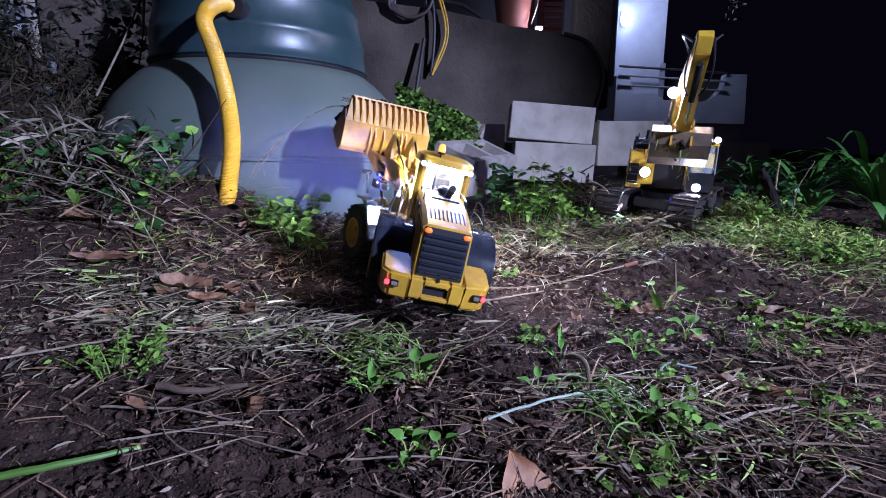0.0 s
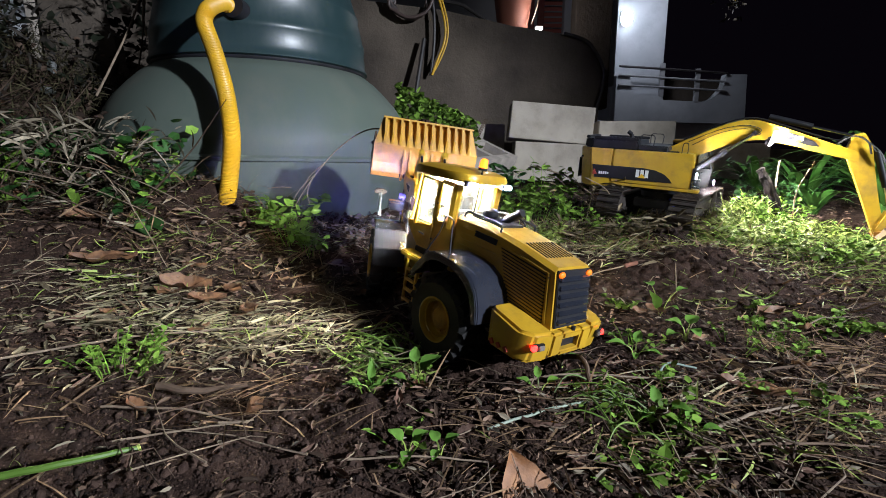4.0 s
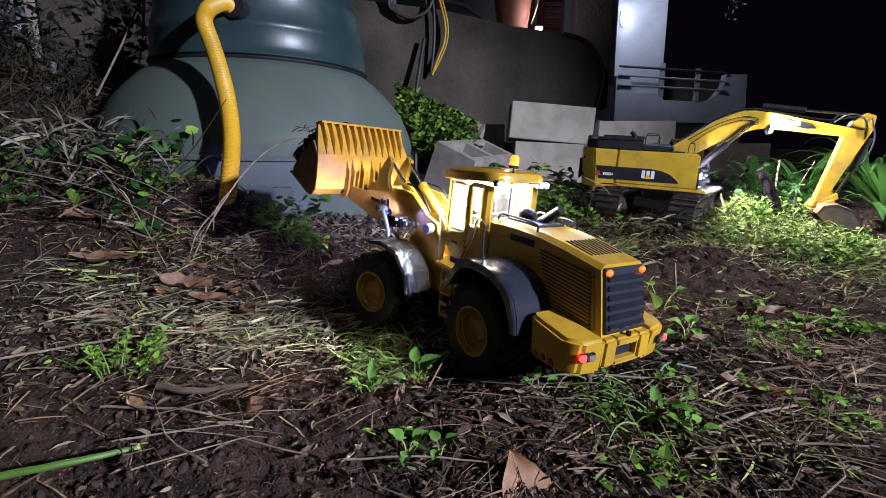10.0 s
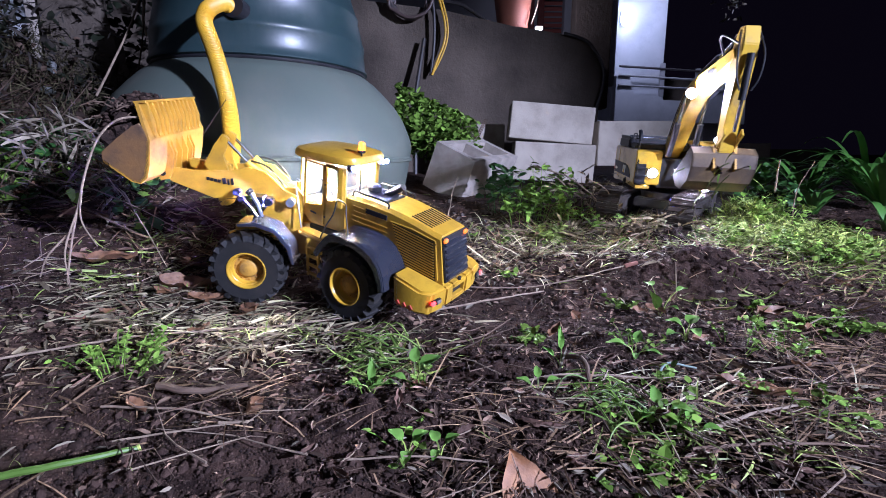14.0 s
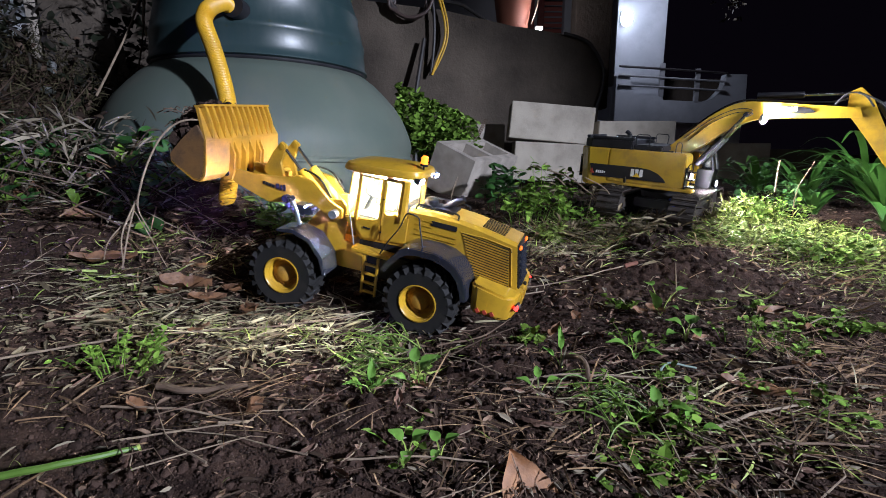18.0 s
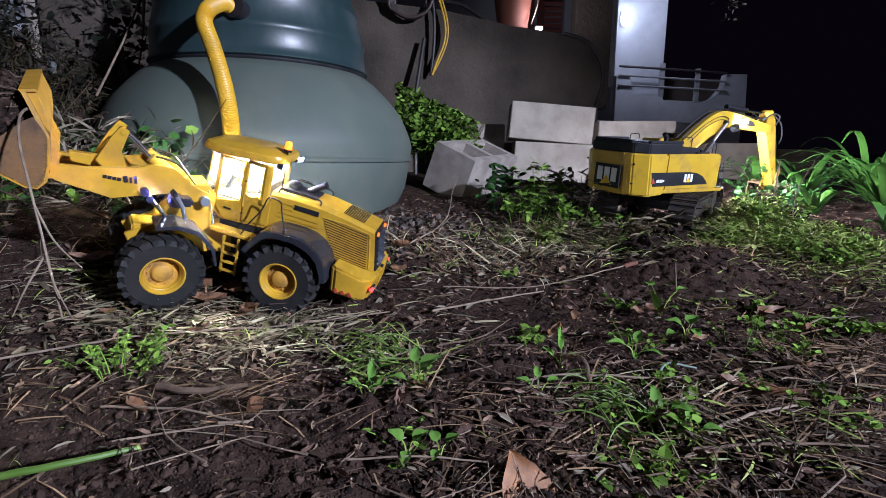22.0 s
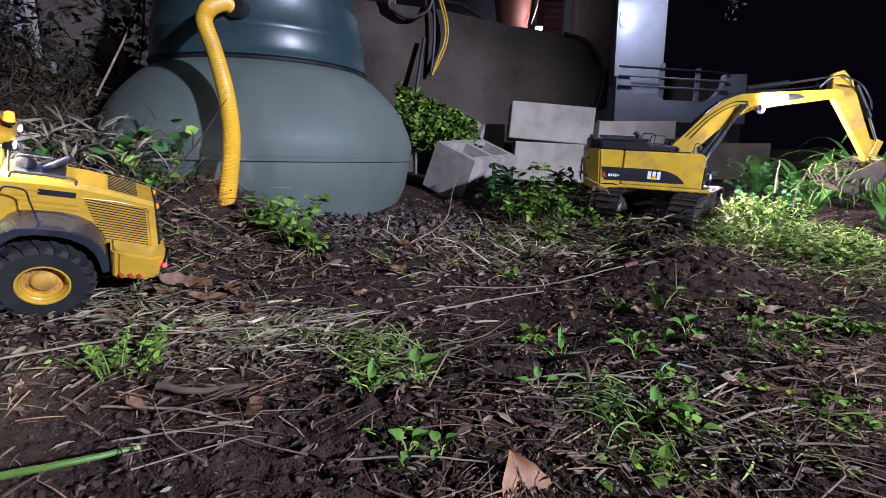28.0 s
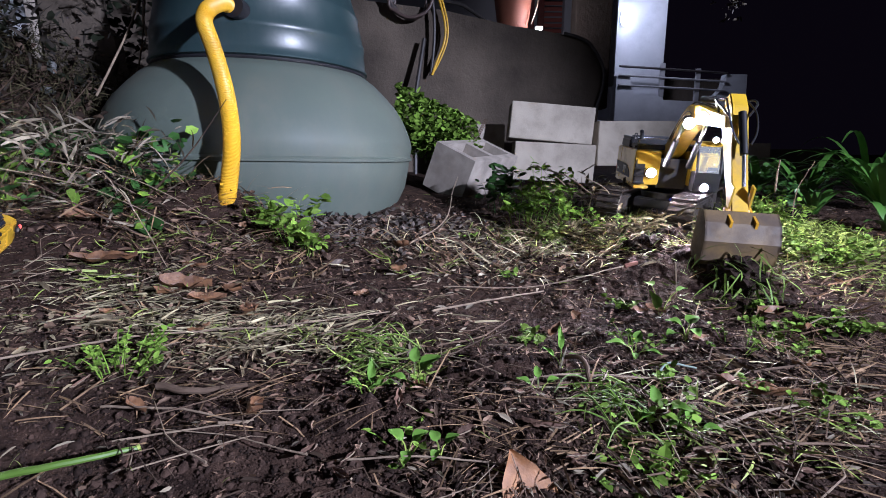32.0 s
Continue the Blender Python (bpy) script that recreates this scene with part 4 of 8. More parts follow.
        for dy, dz, wy, wz in ((0, 0.0072, 0.026, 0.0016), (0, -0.0072, 0.026, 0.0016), (0.0122, 0, 0.0016, 0.015), (-0.0122, 0, 0.0016, 0.015)):
            box(bm, (0.113, s * 0.068 + dy, 0.163 + dz), (0.018, wy, wz), 0.0004)
        part("headlight", bm, FENDER, front, "grey headlight housing")
        bm = bmesh.new()
        box(bm, (0.1075, s * 0.068, 0.163), (0.003, 0.019, 0.008), 0.001)
        part("headlight_lens", bm, BLUELED, front, "lit blue headlight")
        bm = bmesh.new()
        box(bm, (0.121, s * 0.097, 0.183), (0.008, 0.022, 0.009), 0.0025)
        part("mirror", bm, BLACK, front)
    # loader arm, with its pivot at the origin
    bm = bmesh.new()
    side = [(-0.010, -0.006), (0.004, -0.012), (0.05, 0.002), (0.13, -0.026), (0.20, -0.014), (0.216, -0.004), (0.212, 0.010), (0.17, 0.012), (0.11, 0.027), (0.085, 0.040), (0.055, 0.040), (0.02, 0.016), (-0.006, 0.010)]
    for s in (1, -1):
        prism(bm, side, s * 0.031, s * 0.039, 0.001)
    cyl(bm, (0.10, -0.036, 0.008), (0.10, 0.036, 0.008), 0.010, 0.010, 16)
    arm = part("loader_arm", bm, YELLOW, t, "yellow loader arm with lettering bars")
    moving["arm"] = arm
    for s in (1, -1):
        bm = bmesh.new()
        for x, z, w, h, r in ((0.105, 0.010, 0.004, 0.011, 15), (0.111, 0.008, 0.003, 0.009, 15), (0.118, 0.008, 0.006, 0.010, 20), (0.126, 0.006, 0.005, 0.005, 0), (0.132, 0.006, 0.005, 0.005, 10), (0.138, 0.006, 0.005, 0.005, 0), (0.144, 0.006, 0.005, 0.005, 10)):
            box(bm, (x, s * 0.0397, z), (w, 0.0012, h), 0.0, Euler((0, radians(r), 0)).to_matrix())
        part("lettering_bars", bm, BLACK, arm, "dark lettering bars")
    bm = bmesh.new()
    for y in (-0.0225, 0.0225):
        prism(bm, [(0.108, 0.0), (0.121, -0.006), (0.158, 0.024), (0.146, 0.062), (0.136, 0.083), (0.124, 0.078), (0.130, 0.046), (0.116, 0.020)], y - 0.004, y + 0.004, 0.001)
        cyl(bm, (0.131, y - 0.0060, 0.0755), (0.131, y + 0.0060, 0.0755), 0.0045, 0.0045, 12)
    cyl(bm, (0.134, -0.0225, 0.026), (0.134, 0.0225, 0.026), 0.005, 0.005, 10)
    prism(bm, [(0.115, 0.008), (0.185, 0.010), (0.19, 0.024), (0.12, 0.03)], -0.007, 0.007, 0.001)
    part("bell_crank", bm, YELLOW, arm, "yellow tilt linkage")
    for y in (-0.0225, 0.0225):
        bm = bmesh.new()
        cyl(bm, (0.130, y, 0.0745), (0.080, y * 0.95, 0.038), 0.0028, 0.0028, 10)
        part("tilt_rod", bm, STEEL, arm, "bright steel piston rod", True)
        bm = bmesh.new()
        cyl(bm, (0.090, y * 0.95, 0.0455), (0.012, y * 0.85, -0.006), 0.0080, 0.0080, 14)
        part("tilt_cylinder", bm, YELLOW2, arm, "", True)
    for s in (1, -1):
        bm = bmesh.new()
        cyl(bm, (0.09, s * 0.052, -0.004), (0.045, s * 0.052, -0.045), 0.0035, 0.0035, 10)
        lift = part("lift_rod", bm, STEEL, arm, "bright steel lift rod", True)
        bm = bmesh.new()
        cyl(bm, (0.092, s * 0.046, -0.002), (0.092, s * 0.058, -0.002), 0.006, 0.006, 12)
        cyl(bm, (0.083, s * 0.046, -0.012), (0.083, s * 0.058, -0.012), 0.005, 0.005, 12)
        part("lift_pin", bm, BLACK, arm)
        bm = bmesh.new()
        tube(bm, curve_through([(0.02, s * 0.03, 0.02), (0.05, s * 0.03, 0.046), (0.08, s * 0.026, 0.05), (0.09, s * 0.015, 0.042)], 14), 0.0018, 6)
        part("hydraulic_hose", bm, BLACK, arm)
    # bucket, with its hinge at the origin
    HW = 0.110
    bm = bmesh.new()
    shell = [(-0.022, 0.115), (-0.022, 0.1115), (-0.011, 0.1115), (-0.021, 0.058), (-0.012, 0.022), (-0.004, 0.002), (0.008, -0.006), (0.020, -0.002), (0.054, 0.032)]
    inner = [(0.052, 0.035), (0.018, 0.002), (0.008, -0.001), (0.001, 0.006), (-0.007, 0.024), (-0.016, 0.058), (-0.006, 0.111), (-0.004, 0.115)]
    prism(bm, shell + inner, -HW, HW, 0.0)
    for v in bm.verts:
        if v.co.z > 0.09:
            v.co.y *= 0.875
    bucket = part("loader_bucket", bm, BUCKET, t, "orange-yellow loader bucket with ribbed back")
    moving["bucket"] = bucket
    for s in (1, -1):
        bm = bmesh.new()
        prism(bm, [(-0.011, 0.084), (-0.019, 0.058), (-0.010, 0.022), (-0.001, 0.003), (0.008, -0.005), (0.019, -0.001), (0.054, 0.034), (0.052, 0.046), (0.026, 0.064), (0.0, 0.080)], s * (HW - 0.004), s * HW, 0.0006)
        part("bucket_side", bm, SHADEDSIDE, bucket, "soiled side plate with its shade put into the paint")
    bm = bmesh.new()
    prism(bm, [(0.046, 0.0225), (0.064, 0.041), (0.058, 0.041), (0.045, 0.029)], -HW, HW, 0.0004)
    part("cutting_edge", bm, STEEL, bucket, "worn steel cutting edge")
    for k in range(12):
        y = -0.090 + k * 0.180 / 11
        bm = bmesh.new()
        prism(bm, [(-0.011, 0.1117), (-0.0215, 0.1117), (-0.0262, 0.083), (-0.0222, 0.059), (-0.0175, 0.068)], y - 0.0028, y + 0.0028)
        for v in bm.verts:
            if 0.075 < v.co.z < 0.09:
                v.co.y = y + 0.5 * (v.co.y - y)
        part("back_rib", bm, BUCKET, bucket)
    for y in (-0.046, -0.034, -0.012, 0.012, 0.034, 0.046):
        bm = bmesh.new()
        prism(bm, [(-0.019, 0.056), (-0.010, 0.022), (-0.001, 0.002), (0.008, -0.004), (0.006, -0.012), (-0.008, -0.011), (-0.015, 0.0), (-0.024, 0.03)], y - 0.0022, y + 0.0022, 0.0005)
        part("hinge_plate", bm, BUCKET, bucket)
    bm = bmesh.new()
    cyl(bm, (0, -0.05, 0), (0, 0.05, 0), 0.005, 0.005, 12)
    part("hinge_pin", bm, BLACK, bucket)
    # wheels
    tyre, rim, disc, lugs = wheel_meshes()
    w0 = part("wheel", rim, YELLOW, t, "yellow wheel rim with worn black tyre", True)
    t0 = part("tyre", tyre, RUBBER, w0, "dusty black lugged tyre", True)
    d0 = part("wheel_disc", disc, RIMDISC, w0, "dusty orange wheel disc", True)
    first = [part("tread_lug", lug, RUBBER, w0) for lug in lugs]
    wheels = {}
    for key in ("fl", "fr", "rl", "rr"):
        if key == "fl":
            o, ty = w0, t0
        else:
            o, ty = w0.copy(), t0.copy()
            scene.collection.objects.link(o)
            scene.collection.objects.link(ty)
            ty.parent = o
            di = d0.copy()
            scene.collection.objects.link(di)
            di.parent = o
        wheels[key] = o
        for i in range(40):
            lug = first[i % 2] if key == "fl" and i < 2 else first[i % 2].copy()
            if lug not in first:
                scene.collection.objects.link(lug)
            lug.parent = o
            lug.matrix_local = Matrix.Rotation(-math.pi * i / 20, 4, "Y")
    moving["wheels"] = wheels
    return t, moving


loader, loader_moving = build_loader()


def soil_load(name, label, sx, sy, sz, seed, n=300):
    """A heap of crumbly soil with clods and roots."""
    rng = random.Random(seed)
    t = thing(name, Matrix(), label, "soil")
    bm = bmesh.new()
    bmesh.ops.create_icosphere(bm, subdivisions=4, radius=1.0)
    for v in bm.verts:
        k = 1 + 0.28 * noise.noise(v.co * 2.2 + Vector((seed, 0, 0))) + 0.2 * noise.noise(v.co * 6 + Vector((seed, 3, 0)))
        v.co = Vector((v.co.x * sx * k, v.co.y * sy * k, max(-0.3, v.co.z) * sz * k))
    part("soil_body", bm, CLOD, t)
    bm = bmesh.new()
    for i in range(n):
        a, r = rng.uniform(0, 2 * math.pi), math.sqrt(rng.random()) * 1.05
        h = math.sqrt(max(0, 1.1 - r * r))
        c = (sx * r * math.cos(a), sy * r * math.sin(a), sz * h * rng.uniform(0.85, 1.15))
        bmesh.ops.create_icosphere(bm, subdivisions=1, radius=rng.uniform(0.0015, 0.0055), matrix=Matrix.Translation(c) @ Matrix.Diagonal((1, rng.uniform(0.6, 1.2), rng.uniform(0.6, 1), 1)))
    for v in bm.verts:
        v.co += 0.0022 * Vector((noise.noise(v.co * 240), noise.noise(v.co * 240 + Vector((7, 0, 0))), noise.noise(v.co * 240 + Vector((0, 7, 0)))))
    part("clod_mass", bm, CLOD, t, smooth=True)["kind"] = "stuff"
    bm = bmesh.new()
    for i in range(90):
        a = rng.uniform(0, 2 * math.pi)
        c = Vector((sx * rng.uniform(-0.9, 0.9), sy * rng.uniform(-0.9, 0.9), sz * rng.uniform(0.3, 1.05)))
        d = Vector((math.cos(a), math.sin(a), rng.uniform(-0.3, 0.5))) * rng.uniform(0.015, 0.04)
        tube(bm, [c - d * 0.5, c + Vector((0, 0, 0.004)), c + d * 0.5], 0.0009, 4)
    part("root_mass", bm, TWIG, t)["kind"] = "stuff"
    return t


bucket_soil = soil_load("soil_load", "heap of dark soil and roots in the loader bucket", 0.046, 0.100, 0.060, 4, 900)
carried_branch = thing("carried_branch", Matrix(), "pale bent branch trailing out of the loader bucket", "branch")
bm = bmesh.new()
tube(bm, curve_through([(-0.03, 0.05, 0.082), (-0.005, 0.09, 0.092), (0.018, 0.122, 0.090), (0.04, 0.155, 0.070), (0.058, 0.19, 0.034), (0.074, 0.22, -0.010), (0.088, 0.245, -0.052), (0.10, 0.265, -0.095)], 44), 0.0017, 7, 0.0011)
part("stem", bm, PALETWIG, carried_branch)
for a, b in (((0.066, 0.205, 0.013), (0.06, 0.25, -0.055)), ((0.081, 0.2325, -0.031), (0.13, 0.235, -0.085)), ((0.074, 0.22, -0.010), (0.095, 0.275, -0.095))):
    bm = bmesh.new()
    m = [(a[i] + b[i]) / 2 + (0.008 if i < 2 else 0) for i in range(3)]
    tube(bm, curve_through([a, m, b], 12), 0.0013, 6, 0.0007)
    part("side_shoot", bm, PALETWIG, carried_branch)
# ---- the excavator ----
EX_POSE = Matrix.Translation((0.7173, 1.6079, 0.0878)) @ Matrix.Rotation(radians(2.37), 4, "Y") @ Matrix.Rotation(radians(4.72), 4, "X")
BOOM_FOOT, BOOM, STICK = (0.0046, 0.1959), 0.4571, 0.2187


def logo(parent, x, z, y, size):
    """A maker's mark, drawn as plain shapes: two pale bars and a yellow wedge."""
    s = 1 if y > 0 else -1
    bm = bmesh.new()
    for k in (-1, 0, 1):
        box(bm, (x + k * size * 0.36, y + s * 0.0004, z), (size * 0.26, 0.0012, size * 0.62))
    part("pale_mark", bm, DECAL_W, parent)
    bm = bmesh.new()
    prism(bm, [(x - size * 0.3, z - size * 0.34), (x + size * 0.3, z - size * 0.34), (x, z + 0.02 * size)], y, y + s * 0.0016)
    part("yellow_wedge", bm, DECAL_Y, parent)


def build_excavator():
    t = thing("excavator", EX_POSE, "bright yellow model excavator with lit boom lamp", "excavator")
    mv = {}
    # undercarriage
    under = Matrix.Translation((0, 0, -0.012)) @ Matrix.Rotation(radians(-128), 4, "Z")
    bm = bmesh.new()
    box(bm, (0, 0, 0.052), (0.16, 0.14, 0.03), 0.004)
    cyl(bm, (0, 0, 0.06), (0, 0, 0.086), 0.07, 0.07, 32)
    o = part("carbody", bm, BLACK, t)
    o.matrix_local = under
    # Added block: its blue stands for the LED glow between the tracks.
    bm = bmesh.new()
    box(bm, (0.012, -0.082, 0.050), (0.052, 0.030, 0.026), 0.003)
    part("blue_glow_block", bm, surf("blue_glow_colour", (0.03, 0.05, 0.42), (0.02, 0.035, 0.33), 20, 0.4), t, "blue block standing for a blue glow under the house")
    for s in (1, -1):
        y = s * 0.104
        bm = bmesh.new()
        box(bm, (0, y, 0.048), (0.30, 0.030, 0.040), 0.004)
        for i in range(9):
            cyl(bm, (-0.15 + i * 0.0375, y - 0.018, 0.018), (-0.15 + i * 0.0375, y + 0.018, 0.018), 0.012, 0.012, 12)
        for x in (-0.175, 0.175):
            cyl(bm, (x, y - 0.016, 0.049), (x, y + 0.016, 0.049), 0.040, 0.040, 20)
        fr = part("track_frame", bm, TRACK, t, "muddy steel track frame")
        fr.matrix_local = under
        # shoes round the two wheels
        L, r, n = 0.350, 0.0455, 56
        per = 2 * L + 2 * math.pi * r
        bm = bmesh.new()
        box(bm, (0, 0, 0), (0.0158, 0.068, 0.0035), 0.0)
        box(bm, (0.003, 0, 0.0035), (0.0035, 0.068, 0.005), 0.0)
        shoe = None
        for i in range(n):
            d = i / n * per
            if d < L:
                x, z, a = -L / 2 + d, 0.049 + r, 0
            elif d < L + math.pi * r:
                a = (d - L) / r
                x, z = L / 2 + r * math.sin(a), 0.049 + r * math.cos(a)
            elif d < 2 * L + math.pi * r:
                x, z, a = L / 2 - (d - L - math.pi * r), 0.049 - r, math.pi
            else:
                a = math.pi + (d - 2 * L - math.pi * r) / r
                x, z = -L / 2 + r * math.sin(a), 0.049 + r * math.cos(a)
            m = under @ Matrix.Translation((x, y, z)) @ Matrix.Rotation(a, 4, "Y")
            if shoe is None:
                shoe = part("track_shoe", bm, TRACK, t)
                o = shoe
            else:
                o = shoe.copy()
                scene.collection.objects.link(o)
            o.matrix_local = m
    # house, turning on the undercarriage: a counterweight with cut corners
    bm = bmesh.new()
    plan(bm, [(-0.222, -0.1215), (-0.256, -0.088), (-0.2665, -0.062), (-0.2690, 0.0), (-0.2665, 0.062), (-0.256, 0.088), (-0.222, 0.1215), (-0.150, 0.1215), (-0.150, -0.1215)], 0.086, 0.2020, 0.004)
    for v in bm.verts:
        if v.co.z < 0.095 and v.co.x < -0.2:
            v.co.x += 0.010
            v.co.z -= 0.004
    house = part("counterweight", bm, YELLOW2, t, "yellow counterweight with cut corners")
    mv["house"] = house
    for s in (1, -1):
        y0, y1 = s * 0.045, s * 0.1212
        bm = bmesh.new()
        prism(bm, [(-0.150, 0.100), (-0.150, 0.2015), (0.066, 0.2035), (0.078, 0.198), (0.079, 0.100)], y0, y1, 0.003)
        part("side_body", bm, YELLOW2, house, "yellow side body with a dark swept panel")
        bm = bmesh.new()
        box(bm, (-0.030, s * 0.100, 0.0950), (0.270, 0.044, 0.0095), 0.002)
        part("side_sill", bm, YELLOW2, house)
        bm = bmesh.new()
        prism(bm, [(-0.211, 0.1505), (-0.2, 0.111), (0.030, 0.1135), (0.022, 0.124), (0.004, 0.138), (-0.022, 0.1475), (-0.055, 0.151)], s * 0.1214, s * 0.1226)
        part("dark_panel", bm, BLACK, house, "black swept side panel")
        logo(house, -0.0577, 0.1335, s * 0.1227, 0.037)
        bm = bmesh.new()
        for k in range(5):
            box(bm, (-0.186 + 0.0065 * k, s * 0.1230, 0.1265), (0.0048, 0.0012, 0.0085 if k < 4 else 0.0045))
        part("model_bars", bm, DECAL_W, house)
        bm = bmesh.new()
        prism(bm, [(-0.2085, 0.120), (-0.203, 0.137), (-0.193, 0.120)], s * 0.1226, s * 0.1234)
        part("red_mark", bm, DECAL_R, house)
        for k in range(3):
            bm = bmesh.new()
            box(bm, (0.0920, s * 0.105, 0.1065 + 0.022 * k), (0.025, 0.030, 0.004), 0.001)
            part("step_tread", bm, BLACK, house)
        bm = bmesh.new()
        box(bm, (0.0815, s * 0.105, 0.132), (0.004, 0.030, 0.062), 0.001)
        part("step_back", bm, BLACK, house)
        bm = bmesh.new()
        tube(bm, curve_through([(0.098, s * 0.118, 0.108), (0.099, s * 0.118, 0.165), (0.092, s * 0.118, 0.176), (0.085, s * 0.118, 0.165), (0.085, s * 0.118, 0.150)], 14), 0.0014, 6)
        part("step_rail", bm, BLACK, house)
        bm = bmesh.new()
        tube(bm, curve_through([(0.042, s * 0.112, 0.202), (0.043, s * 0.112, 0.228), (0.050, s * 0.112, 0.233), (0.057, s * 0.112, 0.228), (0.058, s * 0.112, 0.202)], 14), 0.0014, 6)
        part("hand_rail", bm, BLACK, house)
        bm = bmesh.new()
        tube(bm, [(-0.02, s * 0.108, 0.2045), (0.035, s * 0.108, 0.2045)], 0.0028, 8)
        cyl(bm, (0.0, s * 0.108, 0.204), (0.0, s * 0.108, 0.214), 0.004)
        part("deck_fitting", bm, BLACK, house)
    # rear mark on a dark field, as plain shapes
    bm = bmesh.new()
    box(bm, (-0.2688, -0.012, 0.132), (0.0030, 0.100, 0.066))
    part("dark_panel", bm, BLACK, house)
    for k in (-1, 0, 1):
        bm = bmesh.new()
        box(bm, (-0.2706, -0.012 + k * 0.028, 0.136), (0.0014, 0.021, 0.040))
        part("pale_mark", bm, DECAL_W, house)
    bm = bmesh.new()
    prism(bm, [(-0.024, 0.106), (0.024, 0.106), (0.0, 0.132)], -0.2722, -0.2708)
    bmesh.ops.rotate(bm, verts=bm.verts, cent=(0, 0, 0), matrix=Matrix.Rotation(radians(-90), 3, "Z"))
    for v in bm.verts:
        v.co.x, v.co.y = -abs(v.co.x), v.co.y - 0.012
    part("yellow_wedge", bm, DECAL_Y, house)
    for y in (-0.092, 0.092):
        bm = bmesh.new()
        cyl(bm, (-0.250, y, 0.172), (-0.256, y * 1.02, 0.172), 0.003, 0.003, 10)
        cyl(bm, (-0.250, y, 0.118), (-0.256, y * 1.02, 0.118), 0.003, 0.003, 10)
        part("bolt_heads", bm, BLACK, house)
    bm = bmesh.new()
    box(bm, (-0.05, 0, 0.135), (0.20, 0.088, 0.09), 0.002)
    part("middle_body", bm, BLACK, house)
    # black engine deck with a raised rim
    bm = bmesh.new()
    plan(bm, [(-0.218, -0.112), (-0.250, -0.082), (-0.260, 0.0), (-0.250, 0.082), (-0.218, 0.112), (-0.085, 0.112), (-0.085, -0.112)], 0.2022, 0.2300, 0.003)
    part("engine_deck", bm, BLACK, house, "black engine deck with a raised rim", True)
    bm = bmesh.new()
    box(bm, (-0.040, 0, 0.2110), (0.088, 0.212, 0.016), 0.003)
    part("front_deck", bm, BLACK, house)
    for c, d in (((-0.150, -0.1045, 0.234), (0.135, 0.012, 0.009)), ((-0.150, 0.1045, 0.234), (0.135, 0.012, 0.009)), ((-0.246, 0, 0.234), (0.012, 0.15, 0.009))):
        bm = bmesh.new()
        box(bm, c, d, 0.002)
        part("deck_rim", bm, BLACK, house)
    # Steel plate put in for the whitish reflection on the black deck top.
    bm = bmesh.new()
    box(bm, (-0.165, -0.02, 0.2320), (0.085, 0.12, 0.004), 0.001)
    part("deck_plate", bm, STEEL, house, "steel plate added for the pale reflection on the deck")
    bm = bmesh.new()
    cyl(bm, (-0.112, -0.070, 0.230), (-0.112, -0.070, 0.249), 0.0065)
    cyl(bm, (-0.112, -0.070, 0.247), (-0.124, -0.070, 0.256), 0.0065)
    part("exhaust_pipe", bm, BLACK, house, "", True)
    for y in (-0.100, 0.100):
        bm = bmesh.new()
        tube(bm, curve_through([(-0.078, y, 0.216), (-0.078, y, 0.246), (-0.06, y, 0.249), (-0.04, y, 0.246), (-0.040, y, 0.216)], 16), 0.0015, 6)
        part("deck_rail", bm, BLACK, house)
    # cab on the left
    bm = bmesh.new()
    prism(bm, [(0.079, 0.092), (0.118, 0.092), (0.124, 0.15), (0.0, 0.15), (0.0, 0.100), (0.079, 0.100)], 0.046, 0.118, 0.002)
    part("cab_body", bm, BLACK, house, "dark cab body")
    bm = bmesh.new()
    prism(bm, [(-0.006, 0.226), (0.106, 0.226), (0.100, 0.237), (-0.002, 0.237)], 0.044, 0.120, 0.003)
    part("cab_roof", bm, YELLOW2, house)
    for x, x2, y in ((0.0, 0.0, 0.049), (0.0, 0.0, 0.115), (0.122, 0.101, 0.049), (0.122, 0.101, 0.115)):
        bm = bmesh.new()
        cyl(bm, (x, y, 0.148), (x2, y, 0.228), 0.004, 0.004, 8)
        part("cab_post", bm, BLACK, house)
    bm = bmesh.new()
    box(bm, (0.052, 0.115, 0.188), (0.098, 0.001, 0.076))
    g = part("window_pane", bm, GLASS, house)
    g.visible_shadow = False
    bm = bmesh.new()
    prism(bm, [(0.121, 0.15), (0.101, 0.226), (0.102, 0.226), (0.122, 0.15)], 0.05, 0.114)
    g = part("windscreen", bm, GLASS, house)
    g.visible_shadow = False
    bm = bmesh.new()
    box(bm, (0.035, 0.082, 0.165), (0.035, 0.035, 0.012), 0.003)
    box(bm, (0.018, 0.082, 0.19), (0.008, 0.035, 0.045), 0.003)
    part("driver_seat", bm, BLACK, house)
    # work lamps in dark cups that throw their light forward
    for x, y, z, r in ((0.084, -0.070, 0.137, 0.0135), (0.129, 0.0735, 0.107, 0.0105), (0.112, 0.088, 0.2455, 0.0075), (0.112, 0.110, 0.2455, 0.0075)):
        bm = bmesh.new()
        lathe(bm, [(0.0, -0.014), (r * 0.9, -0.014), (r * 1.25, -0.004), (r * 1.25, 0.004), (r * 1.08, 0.004), (r * 1.05, -0.002), (0.0, -0.002)], 20, "Y")
        o = part("lamp_housing", bm, BLACK, house, smooth=True)
        o.matrix_local = Matrix.Translation((x, y, z)) @ Matrix.Rotation(radians(-90), 4, "Z")
        bm = bmesh.new()
